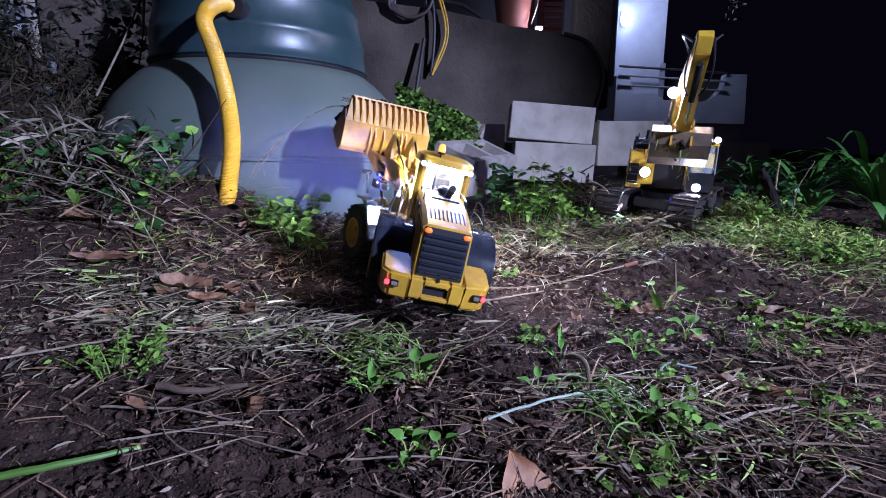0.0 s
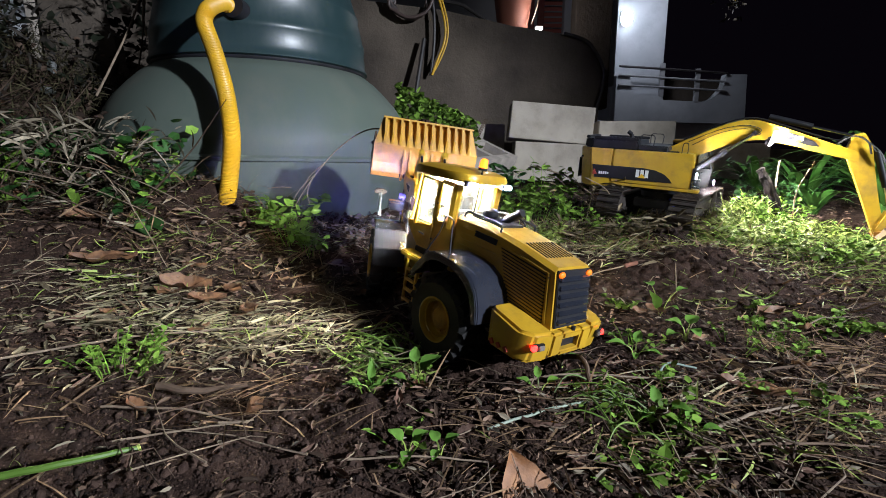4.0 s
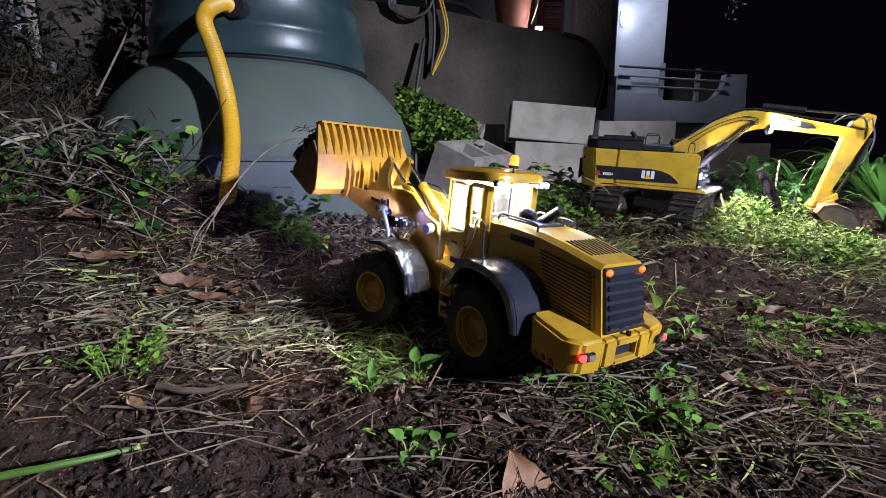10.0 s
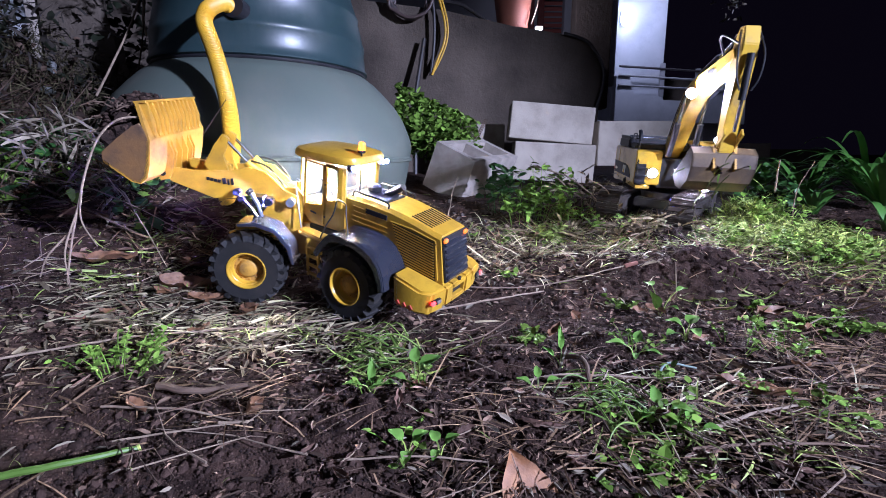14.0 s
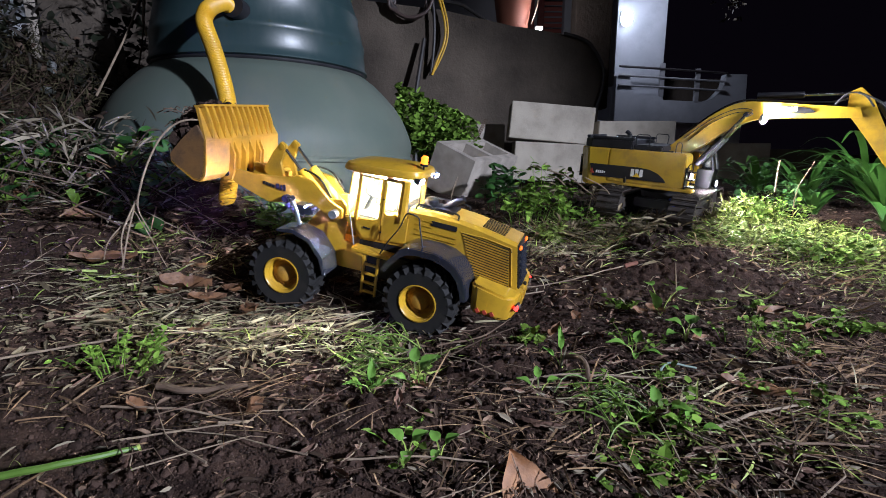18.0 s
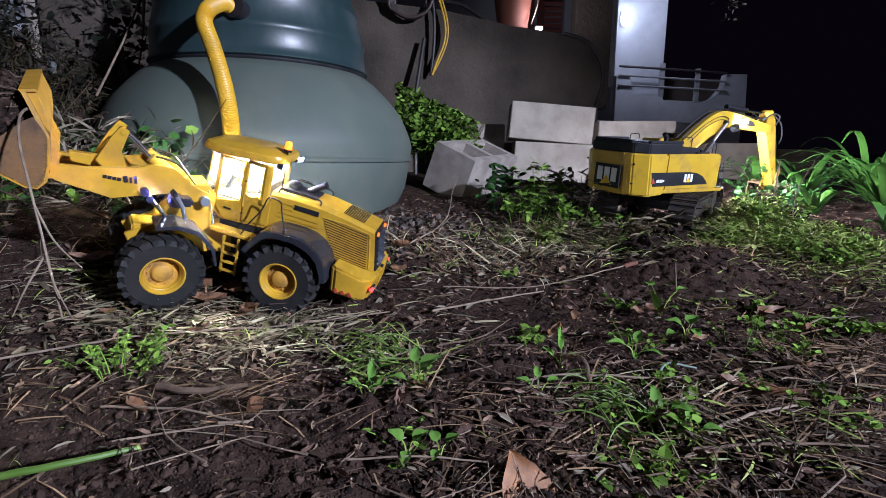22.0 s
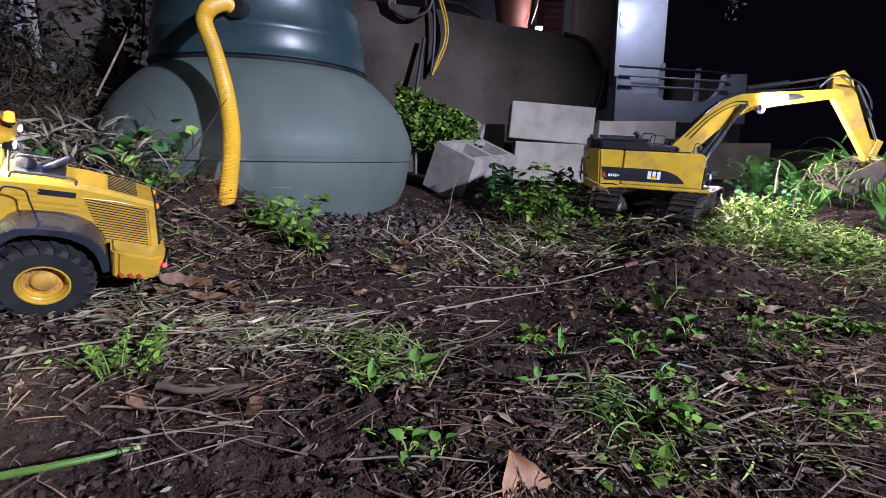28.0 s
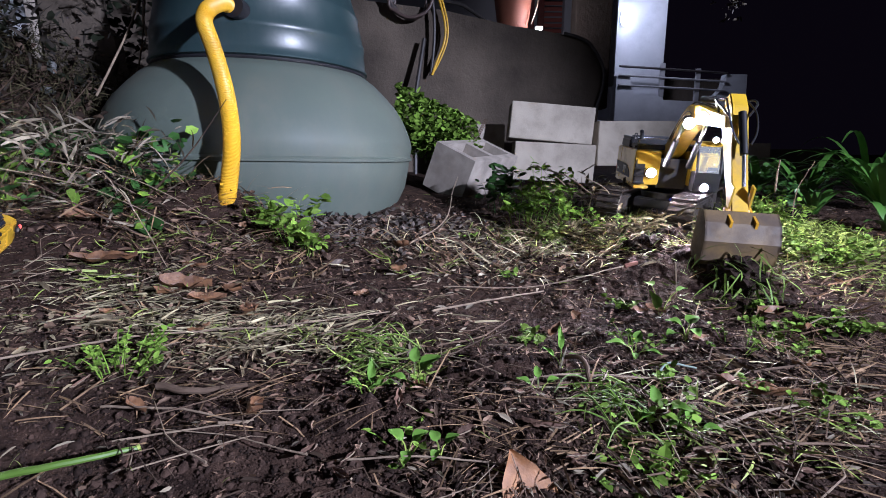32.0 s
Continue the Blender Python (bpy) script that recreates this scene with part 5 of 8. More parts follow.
        lathe(bm, [(0.0, r * 0.55), (r * 0.5, r * 0.46), (r * 0.85, r * 0.25), (r * 1.02, 0.0), (r * 1.02, -0.0012), (0.0, -0.0012)], 20, "Y")
        lens = part("work_lamp", bm, HOUSELED, house, "lit work lamp", True)
        lens.matrix_local = Matrix.Translation((x, y, z)) @ Matrix.Rotation(radians(-90), 4, "Z")
    # boom, with its foot at the origin and its tip on the x axis
    bm = bmesh.new()
    top = curve_through([(-0.012, 0, 0.016), (0.060, 0, 0.052), (0.140, 0, 0.088), (0.205, 0, 0.100), (0.270, 0, 0.083), (0.365, 0, 0.048), (0.4600, 0, 0.014)], 24)
    low = curve_through([(0.462, 0, -0.012), (0.375, 0, 0.010), (0.285, 0, 0.034), (0.225, 0, 0.043), (0.155, 0, 0.028), (0.070, 0, -0.006), (0.0, 0, -0.018)], 24)
    prism(bm, [(v.x, v.z) for v in top] + [(v.x, v.z) for v in low], -0.020, 0.020, 0.0)
    boom = part("boom", bm, YELLOW2, t, "bright yellow curved boom")
    mv["boom"] = boom
    for s in (1, -1):
        bm = bmesh.new()
        prism(bm, [(0.292, 0.048), (0.345, 0.029), (0.372, 0.026), (0.360, 0.040), (0.340, 0.050), (0.296, 0.066)], s * 0.0202, s * 0.0214)
        part("dark_panel", bm, BLACK, boom)
        logo(boom, 0.322, 0.0475, s * 0.0215, 0.021)
        for k in range(2):
            bm = bmesh.new()
            tube(bm, curve_through([(0.045 + 0.01 * k, s * 0.0215, 0.036 - 0.010 * k), (0.125, s * 0.0225, 0.072 - 0.010 * k), (0.190, s * 0.0225, 0.085 - 0.010 * k), (0.230, s * 0.0225, 0.072 - 0.010 * k), (0.215, s * 0.0225, 0.056)], 18), 0.0013, 6)
            part("side_hose", bm, BLACK, boom)
        bm = bmesh.new()
        cyl(bm, (0.214, s * 0.0195, 0.062), (0.214, s * 0.0330, 0.062), 0.0065, 0.0065, 14)
        part("cylinder_pin", bm, BLACK, boom)
        bm = bmesh.new()
        cyl(bm, (0.213, s * 0.029, 0.060), (0.135, s * 0.031, 0.000), 0.0048, 0.0048, 10)
        part("piston_rod", bm, STEEL, boom, "bright piston rod", True)
        bm = bmesh.new()
        cyl(bm, (0.150, s * 0.031, 0.012), (0.070, s * 0.034, -0.050), 0.0085, 0.0085, 12)
        part("boom_cylinder", bm, BLACK, boom, "black boom cylinder", True)
        bm = bmesh.new()
        tube(bm, curve_through([(0.03, s * 0.010, 0.042), (0.13, s * 0.010, 0.089), (0.205, s * 0.010, 0.106), (0.28, s * 0.010, 0.085), (0.40, s * 0.010, 0.046), (0.47, s * 0.013, 0.046)], 26), 0.0022, 6)
        part("hydraulic_hose", bm, BLACK, boom)
        bm = bmesh.new()
        tube(bm, curve_through([(0.41, s * 0.016, 0.036), (0.44, s * 0.036, 0.056), (0.47, s * 0.041, 0.042), (0.485, s * 0.020, 0.010)], 14), 0.0024, 6)
        part("hose_loop", bm, BLACK, boom)
    # work lamp in a cup on a bracket under the boom's side
    bm = bmesh.new()
    lathe(bm, [(0.0, -0.008), (0.009, -0.008), (0.0150, -0.003), (0.0150, 0.0015), (0.0142, 0.0015), (0.0138, -0.002), (0.0, -0.002)], 24, "Y")
    o = part("lamp_housing", bm, BLACK, boom, smooth=True)
    aim = Matrix.Translation((0.254, -0.0320, 0.040)) @ Matrix.Rotation(radians(16), 4, "Y") @ Matrix.Rotation(radians(-90), 4, "Z")
    o.matrix_local = aim
    bm = bmesh.new()
    lathe(bm, [(0.0, 0.0100), (0.006, 0.0086), (0.0108, 0.0050), (0.0136, 0.0), (0.0136, -0.0012), (0.0, -0.0012)], 24, "Y")
    lens = part("work_lamp", bm, BOOMLED, boom, "lit boom work lamp", True)
    lens.matrix_local = aim
    bm = bmesh.new()
    box(bm, (0.247, -0.026, 0.040), (0.008, 0.014, 0.012), 0.002)
    part("lamp_bracket", bm, BLACK, boom)
    bm = bmesh.new()
    cyl(bm, (0.245, 0, 0.108), (0.350, 0, 0.080), 0.0085, 0.0085, 14)
    part("stick_cylinder", bm, BLACK, boom, "black stick cylinder", True)
    bm = bmesh.new()
    cyl(bm, (0.350, 0, 0.080), (0.445, 0, 0.056), 0.0042, 0.0042, 10)
    part("stick_rod", bm, STEEL, boom, "bright piston rod", True)
    # stick, with its boom pin at the origin, running along x
    bm = bmesh.new()
    prism(bm, [(-0.060, 0.006), (-0.058, 0.030), (-0.02, 0.038), (0.02, 0.032), (0.10, 0.022), (0.219, 0.012), (0.229, 0.0), (0.219, -0.012), (0.06, -0.016), (0.0, -0.020), (-0.03, -0.014)], -0.017, 0.017, 0.002)
    stick = part("stick", bm, YELLOW2, t, "bright yellow dipper stick")
    mv["stick"] = stick
    bm = bmesh.new()
    cyl(bm, (0.0, 0, 0.045), (0.10, 0, 0.042), 0.008, 0.008, 14)
    part("bucket_cylinder", bm, BLACK, stick, "black bucket cylinder", True)
    bm = bmesh.new()
    cyl(bm, (0.10, 0, 0.042), (0.171, 0, 0.034), 0.004, 0.004, 10)
    part("bucket_rod", bm, STEEL, stick, "bright piston rod", True)
    for s in (1, -1):
        bm = bmesh.new()
        prism(bm, [(0.163, 0.030), (0.177, 0.040), (0.211, 0.006), (0.199, -0.002)], s * 0.018, s * 0.022)
        part("link_plate", bm, YELLOW2, stick)
        bm = bmesh.new()
        tube(bm, curve_through([(-0.05, s * 0.02, 0.02), (0.0, s * 0.028, 0.046), (0.05, s * 0.024, 0.052), (0.08, s * 0.012, 0.05)], 12), 0.0022, 6)
        part("hydraulic_hose", bm, BLACK, stick)
    # bucket, hinge at the origin, teeth towards x
    HW = 0.074
    bm = bmesh.new()
    outer = [(0.0, -0.012), (-0.010, 0.012), (0.006, 0.040), (0.04, 0.062), (0.085, 0.062), (0.115, 0.038), (0.128, 0.0)]
    inner = [(0.124, 0.0), (0.110, 0.035), (0.083, 0.056), (0.042, 0.056), (0.012, 0.036), (-0.003, 0.012), (0.006, -0.010)]
    prism(bm, outer + inner, -HW, HW)
    bk = part("digging_bucket", bm, DIGGER, t, "worn yellow digging bucket")
    mv["bucket"] = bk
    for s in (1, -1):
        bm = bmesh.new()
        prism(bm, [(0.0, -0.012), (-0.010, 0.012), (0.006, 0.040), (0.04, 0.062), (0.085, 0.062), (0.115, 0.038), (0.128, 0.0)], s * (HW - 0.004), s * HW)
        part("bucket_side", bm, DIGGER, bk)
        bm = bmesh.new()
        prism(bm, [(-0.012, -0.010), (0.012, -0.014), (0.03, 0.045), (0.0, 0.045)], s * 0.022, s * 0.027)
        part("bucket_ear", bm, BUCKET, bk)
    for k in range(5):
        y = -0.062 + k * 0.031
        bm = bmesh.new()
        prism(bm, [(0.120, 0.012), (0.130, 0.006), (0.136, -0.022), (0.124, 0.0)], y - 0.005, y + 0.005)
        part("tooth", bm, TRACK, bk)
    return t, mv


excavator, ex_moving = build_excavator()
# ---- plants and litter ----
LEAF = (np.array([(0, 0, 0), (0.28, -1, 0.05), (0.28, 1, 0.05), (0.3, 0, 0.0), (0.68, -0.8, 0.04), (0.68, 0.8, 0.04), (0.68, 0, -0.01), (1, 0, -0.05)], float),
        [(0, 1, 3), (0, 3, 2), (1, 4, 6, 3), (3, 6, 5, 2), (4, 7, 6), (6, 7, 5)])
BLADE = (np.array([(0, -1, 0), (0, 1, 0), (0.33, -1, 0.07), (0.33, 1, 0.07), (0.66, -0.8, 0.08), (0.66, 0.8, 0.08), (1, 0, 0.02)], float),
         [(0, 2, 3, 1), (2, 4, 5, 3), (4, 6, 5)])
CHIP = (np.array([(0, 0, 0), (0.25, -1, 0.1), (0.3, 1, 0.02), (0.75, -0.9, 0.0), (0.7, 0.8, 0.12), (1, 0.1, 0.03)], float),
        [(0, 1, 2), (1, 3, 4, 2), (3, 5, 4)])


def rotations(yaw, pitch, roll):
    cy, sy, cp, sp, cr, sr = np.cos(yaw), np.sin(yaw), np.cos(pitch), np.sin(pitch), np.cos(roll), np.sin(roll)
    r = np.empty((len(yaw), 3, 3))
    r[:, 0, 0], r[:, 0, 1], r[:, 0, 2] = cy * cp, -sy * cr - cy * sp * sr, sy * sr - cy * sp * cr
    r[:, 1, 0], r[:, 1, 1], r[:, 1, 2] = sy * cp, cy * cr - sy * sp * sr, -cy * sr - sy * sp * cr
    r[:, 2, 0], r[:, 2, 1], r[:, 2, 2] = sp, cp * sr, cp * cr
    return r


def leaf_mesh(name, kind, pos, length, width, yaw, pitch, roll, material, bend=1.0):
    base, faces = kind
    n, k = len(pos), len(base)
    length, width = np.broadcast_to(length, n), np.broadcast_to(width, n)
    v = np.repeat(base[None], n, 0)
    v[:, :, 0] *= length[:, None]
    v[:, :, 1] *= width[:, None]
    v[:, :, 2] *= (length * bend)[:, None]
    v = np.einsum("nij,nkj->nki", rotations(yaw, pitch, roll), v) + np.asarray(pos)[:, None, :]
    me = bpy.data.meshes.new(name)
    fs = [tuple(i * k + a for a in f) for i in range(n) for f in faces]
    me.from_pydata(v.reshape(-1, 3).tolist(), [], fs)
    me.materials.append(material)
    return me


RNG = np.random.default_rng(11)


def worn(x, y):
    """How far the soil is churned bare by driving and digging."""
    w = 0.0
    for cx, cy, rx, ry, k in ((0.12, 0.83, 0.26, 0.16, 0.75), (-0.10, 0.49, 0.12, 0.06, 0.92), (0.08, 0.63, 0.12, 0.06, 0.92), (0.54, 1.05, 0.28, 0.18, 0.86), (0.34, 1.12, 0.14, 0.10, 0.65), (-0.30, 0.47, 0.14, 0.06, 0.6), (-0.12, 1.05, 0.2, 0.12, 0.4), (-0.6, 1.12, 0.18, 0.1, 0.15)):
        w = max(w, k * math.exp(-((x - cx) / rx) ** 2 - ((y - cy) / ry) ** 2))
    return w


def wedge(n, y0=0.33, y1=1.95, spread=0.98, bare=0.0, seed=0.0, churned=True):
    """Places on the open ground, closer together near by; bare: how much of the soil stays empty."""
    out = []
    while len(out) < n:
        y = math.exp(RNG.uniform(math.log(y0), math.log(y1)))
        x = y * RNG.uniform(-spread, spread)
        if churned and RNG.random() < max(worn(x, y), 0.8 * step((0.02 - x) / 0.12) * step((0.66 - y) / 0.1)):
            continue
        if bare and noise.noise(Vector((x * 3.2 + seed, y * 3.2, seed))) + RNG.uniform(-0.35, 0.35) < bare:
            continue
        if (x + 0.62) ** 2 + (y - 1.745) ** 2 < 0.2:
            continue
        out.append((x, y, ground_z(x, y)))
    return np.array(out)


def stuff(name, me, label, category):
    return tagged(new(name, me), label, category, kind="stuff")


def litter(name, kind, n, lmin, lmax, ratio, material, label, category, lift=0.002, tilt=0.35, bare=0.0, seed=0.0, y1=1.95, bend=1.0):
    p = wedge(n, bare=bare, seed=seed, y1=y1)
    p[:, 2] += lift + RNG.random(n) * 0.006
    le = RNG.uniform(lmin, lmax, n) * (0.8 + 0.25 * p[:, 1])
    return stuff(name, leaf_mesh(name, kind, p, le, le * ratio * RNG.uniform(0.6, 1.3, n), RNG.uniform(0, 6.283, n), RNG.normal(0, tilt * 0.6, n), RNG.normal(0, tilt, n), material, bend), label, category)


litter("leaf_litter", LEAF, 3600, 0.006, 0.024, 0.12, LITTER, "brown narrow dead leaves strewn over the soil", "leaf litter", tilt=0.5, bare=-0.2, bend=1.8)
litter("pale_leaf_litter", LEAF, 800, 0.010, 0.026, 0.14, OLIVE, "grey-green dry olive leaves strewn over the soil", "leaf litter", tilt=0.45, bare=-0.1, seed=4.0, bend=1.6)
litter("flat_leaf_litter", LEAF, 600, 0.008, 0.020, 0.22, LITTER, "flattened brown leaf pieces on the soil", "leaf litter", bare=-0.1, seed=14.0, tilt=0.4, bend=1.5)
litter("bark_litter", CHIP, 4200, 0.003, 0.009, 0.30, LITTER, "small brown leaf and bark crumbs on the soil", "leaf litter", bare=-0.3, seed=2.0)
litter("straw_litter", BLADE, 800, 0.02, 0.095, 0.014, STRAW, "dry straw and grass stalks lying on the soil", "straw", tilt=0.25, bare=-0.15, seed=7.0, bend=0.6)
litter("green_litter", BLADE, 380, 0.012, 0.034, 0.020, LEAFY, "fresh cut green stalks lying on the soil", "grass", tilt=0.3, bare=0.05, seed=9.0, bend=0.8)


def clod_field():
    """Loose clods of soil and small stones."""
    for n, sub, least, most, power in ((9000, 2, 0.0010, 0.0046, 3.6), (30000, 1, 0.0007, 0.0016, 1.5)):
        crumbs(n, sub, least, most, power)
    p = np.array([(x, y, ground_z(x, y) + 0.002) for x, y in ((-0.17 + 0.2 * RNG.normal(), 1.38 + 0.13 * RNG.normal()) for _ in range(900))])
    me = leaf_mesh("stone_chips", CHIP, p, RNG.uniform(0.012, 0.03, 900), RNG.uniform(0.004, 0.009, 900), RNG.uniform(0, 6.28, 900), RNG.normal(0, 0.5, 900), RNG.normal(0, 0.5, 900), surf("grey_chippings", (0.13, 0.105, 0.09), (0.06, 0.048, 0.04), 30, 0.9, per="island"), 1.6)
    stuff("stone_chips", me, "grey stony crumbs heaped before the tank", "gravel")


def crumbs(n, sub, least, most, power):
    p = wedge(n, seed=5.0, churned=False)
    bm = bmesh.new()
    bmesh.ops.create_icosphere(bm, subdivisions=sub, radius=1.0)
    base = np.array([v.co[:] for v in bm.verts])
    fs = [tuple(v.index for v in f.verts) for f in bm.faces]
    bm.free()
    k = len(base)
    lump = np.stack([np.array([1 + 0.55 * noise.noise(Vector(q) * 1.7 + Vector((9.0 * i, 0, 0))) + 0.3 * noise.noise(Vector(q) * 4 + Vector((0, 7.0 * i, 0))) for q in base]) for i in range(12)])
    v = base[None] * lump[np.arange(n) % 12][:, :, None] * RNG.uniform(0.6, 1.25, (n, 1, 3))
    v *= (least + most * RNG.random(n) ** power)[:, None, None]
    v = np.einsum("nij,nkj->nki", rotations(RNG.uniform(0, 6.28, n), RNG.normal(0, 0.5, n), RNG.normal(0, 0.5, n)), v) + p[:, None, :]
    me = bpy.data.meshes.new("soil_clods")
    me.from_pydata(v.reshape(-1, 3).tolist(), [], [tuple(i * k + a for a in f) for i in range(n) for f in fs])
    me.polygons.foreach_set("use_smooth", [True] * len(me.polygons))
    me.materials.append(CLOD)
    stuff("soil_clods", me, "loose dark clods and crumbs of soil", "soil")


clod_field()


def patch(c, rx, ry, n):
    """Places thickest in the middle of a patch, off the dug soil."""
    out = []
    while len(out) < n:
        x, y = c[0] + rx * RNG.normal(0, 0.5), c[1] + ry * RNG.normal(0, 0.5)
        if RNG.random() > worn(x, y):
            out.append((x, y))
    return out


def straw_patch(c, rx, ry, n, label, material=PALESTRAW, longest=0.07, widest=0.0016):
    """Pale crushed straw and leaves along a wheel track."""
    xy = patch(c, rx, ry, n)
    p = np.array([(x, y, ground_z(x, y) + 0.004 + 0.006 * RNG.random()) for x, y in xy])
    le = RNG.uniform(0.015, longest, n)
    stuff("crushed_straw", leaf_mesh("crushed_straw", BLADE, p, le, RNG.uniform(0.0008, widest, n), RNG.normal(0.1, 0.7, n), RNG.normal(0, 0.12, n), RNG.normal(0, 0.4, n), material, 0.5), label, "straw")


def cut_grass(c, rx, ry, n, label):
    """Yellow-green cut grass flattened into the soil."""
    xy = patch(c, rx, ry, n)
    p = np.array([(x, y, ground_z(x, y) + 0.004 + 0.012 * RNG.random()) for x, y in xy])
    le = RNG.uniform(0.012, 0.05, n)
    stuff("cut_grass", leaf_mesh("cut_grass", BLADE, p, le, RNG.uniform(0.0006, 0.0015, n), RNG.uniform(0, 6.283, n), RNG.normal(0.05, 0.2, n), RNG.normal(0, 0.5, n), LEAFY, 1.2), label, "grass")


straw_patch((-0.36, 0.74), 0.34, 0.12, 620, "pale crushed straw along the wheel track", widest=0.0026)
straw_patch((-0.62, 0.84), 0.30, 0.10, 70, "pale crushed straw at the foot of the bank")
def strewn(name, kind, c, rx, ry, n, lmin, lmax, ratio, material, label, category):
    """A patch of litter lying thickest in its middle."""
    xy = patch(c, rx, ry, n)
    p = np.array([(x, y, ground_z(x, y) + 0.003 + 0.008 * RNG.random()) for x, y in xy])
    le = RNG.uniform(lmin, lmax, n)
    stuff(name, leaf_mesh(name, kind, p, le, le * ratio * RNG.uniform(0.6, 1.3, n), RNG.uniform(0, 6.283, n), RNG.normal(0, 0.3, n), RNG.normal(0, 0.5, n), material, 1.5), label, category)


strewn("leaf_drift", LEAF, (0.12, 1.28), 0.42, 0.26, 1100, 0.012, 0.034, 0.17, LITTER, "brown narrow leaves drifted before the tank", "leaf litter")
strewn("olive_drift", LEAF, (0.15, 1.22), 0.5, 0.3, 700, 0.010, 0.028, 0.15, OLIVE, "pale grey olive leaves drifted before the tank", "leaf litter")
strewn("straw_drift", BLADE, (0.22, 1.24), 0.4, 0.22, 420, 0.03, 0.10, 0.016, PALESTRAW, "pale straw strewn before the block", "straw")
strewn("chip_drift", CHIP, (-0.12, 1.05), 0.6, 0.3, 420, 0.006, 0.016, 0.35, LITTER, "brown flakes of leaf and bark on dark soil", "leaf litter")
strewn("flake_scatter", CHIP, (-0.25, 0.62), 0.5, 0.2, 200, 0.002, 0.008, 0.3, LITTER, "brown flakes of leaf and bark on dark soil", "leaf litter")
strewn("leaf_scatter", LEAF, (-0.25, 0.55), 0.5, 0.2, 80, 0.008, 0.03, 0.17, LITTER, "brown dead leaves scattered on dark soil", "leaf litter")
strewn("straw_scatter", BLADE, (-0.25, 0.55), 0.5, 0.2, 35, 0.03, 0.10, 0.014, STRAW, "dry stalks scattered on dark soil", "straw")
strewn("root_drift", BLADE, (0.75, 1.25), 0.4, 0.22, 420, 0.03, 0.10, 0.018, STRAW, "dry stalks strewn before the excavator", "straw")
cut_grass((-0.55, 0.90), 0.55, 0.16, 110, "yellow-green cut grass along the foot of the bank")
cut_grass((-0.20, 0.70), 0.26, 0.05, 140, "yellow-green cut grass along the wheel track")
cut_grass((0.62, 1.22), 0.45, 0.2, 420, "yellow-green cut grass over the yard")
cut_grass((0.95, 1.10), 0.30, 0.2, 420, "yellow-green cut grass over the yard")
cut_grass((0.30, 0.48), 0.18, 0.06, 110, "green grass blades in the litter")
strewn("dry_leaf_carpet", LEAF, (-0.46, 0.63), 0.24, 0.10, 330, 0.008, 0.026, 0.10, PALELEAF, "large pale dry leaves trodden into the wheel track", "leaf litter")
strewn("dry_leaf_carpet", LEAF, (-0.26, 0.68), 0.22, 0.09, 320, 0.008, 0.026, 0.10, PALELEAF, "large pale dry leaves trodden into the wheel track", "leaf litter")
strewn("dry_leaf_carpet", LEAF, (-0.5, 0.86), 0.24, 0.10, 110, 0.010, 0.034, 0.10, PALELEAF, "pale dry leaves at the foot of the bank", "leaf litter")
strewn("dry_leaf_carpet", LEAF, (0.35, 1.25), 0.4, 0.2, 190, 0.012, 0.032, 0.13, PALELEAF, "pale dry leaves before the slabs", "leaf litter")
strewn("withered_litter", LEAF, (0.36, 1.38), 0.30, 0.20, 520, 0.015, 0.045, 0.10, PALELEAF, "pale withered leaves strewn among the weeds", "leaf litter")
strewn("withered_litter", LEAF, (0.70, 1.36), 0.25, 0.14, 260, 0.015, 0.045, 0.10, PALELEAF, "pale withered leaves strewn before the tracks", "leaf litter")
cut_grass((0.36, 1.42), 0.28, 0.20, 420, "yellow-green cut grass before the block")
strewn("bank_foot_litter", LEAF, (-0.56, 1.08), 0.26, 0.14, 420, 0.012, 0.040, 0.13, LITTER, "brown dead leaves at the foot of the bank", "leaf litter")
strewn("bank_foot_stalks", BLADE, (-0.58, 1.08), 0.30, 0.16, 240, 0.03, 0.11, 0.012, STRAW, "dry stalks at the foot of the bank", "straw")
cut_grass((-0.50, 1.10), 0.24, 0.12, 200, "green blades among dead leaves below the pipe")
strewn("pale_crumbs", CHIP, (-0.36, 0.70), 0.3, 0.10, 300, 0.003, 0.010, 0.3, PALELEAF, "pale crumbled leaves on the wheel track", "leaf litter")
straw_patch((0.30, 0.56), 0.25, 0.09, 90, "pale straw scattered on dark soil")
straw_patch((0.42, 0.51), 0.22, 0.09, 300, "brown dry stalks matted over the ground", STRAW, 0.10, 0.0012)
straw_patch((0.62, 0.74), 0.26, 0.12, 220, "brown dry stalks matted over the ground", STRAW, 0.10, 0.0012)
straw_patch((-0.33, 0.52), 0.26, 0.07, 110, "dry stalks lying on trodden soil", STRAW, 0.08, 0.0011)
straw_patch((0.05, 0.47), 0.2, 0.05, 90, "dry stalks lying on trodden soil", STRAW, 0.08, 0.0011)


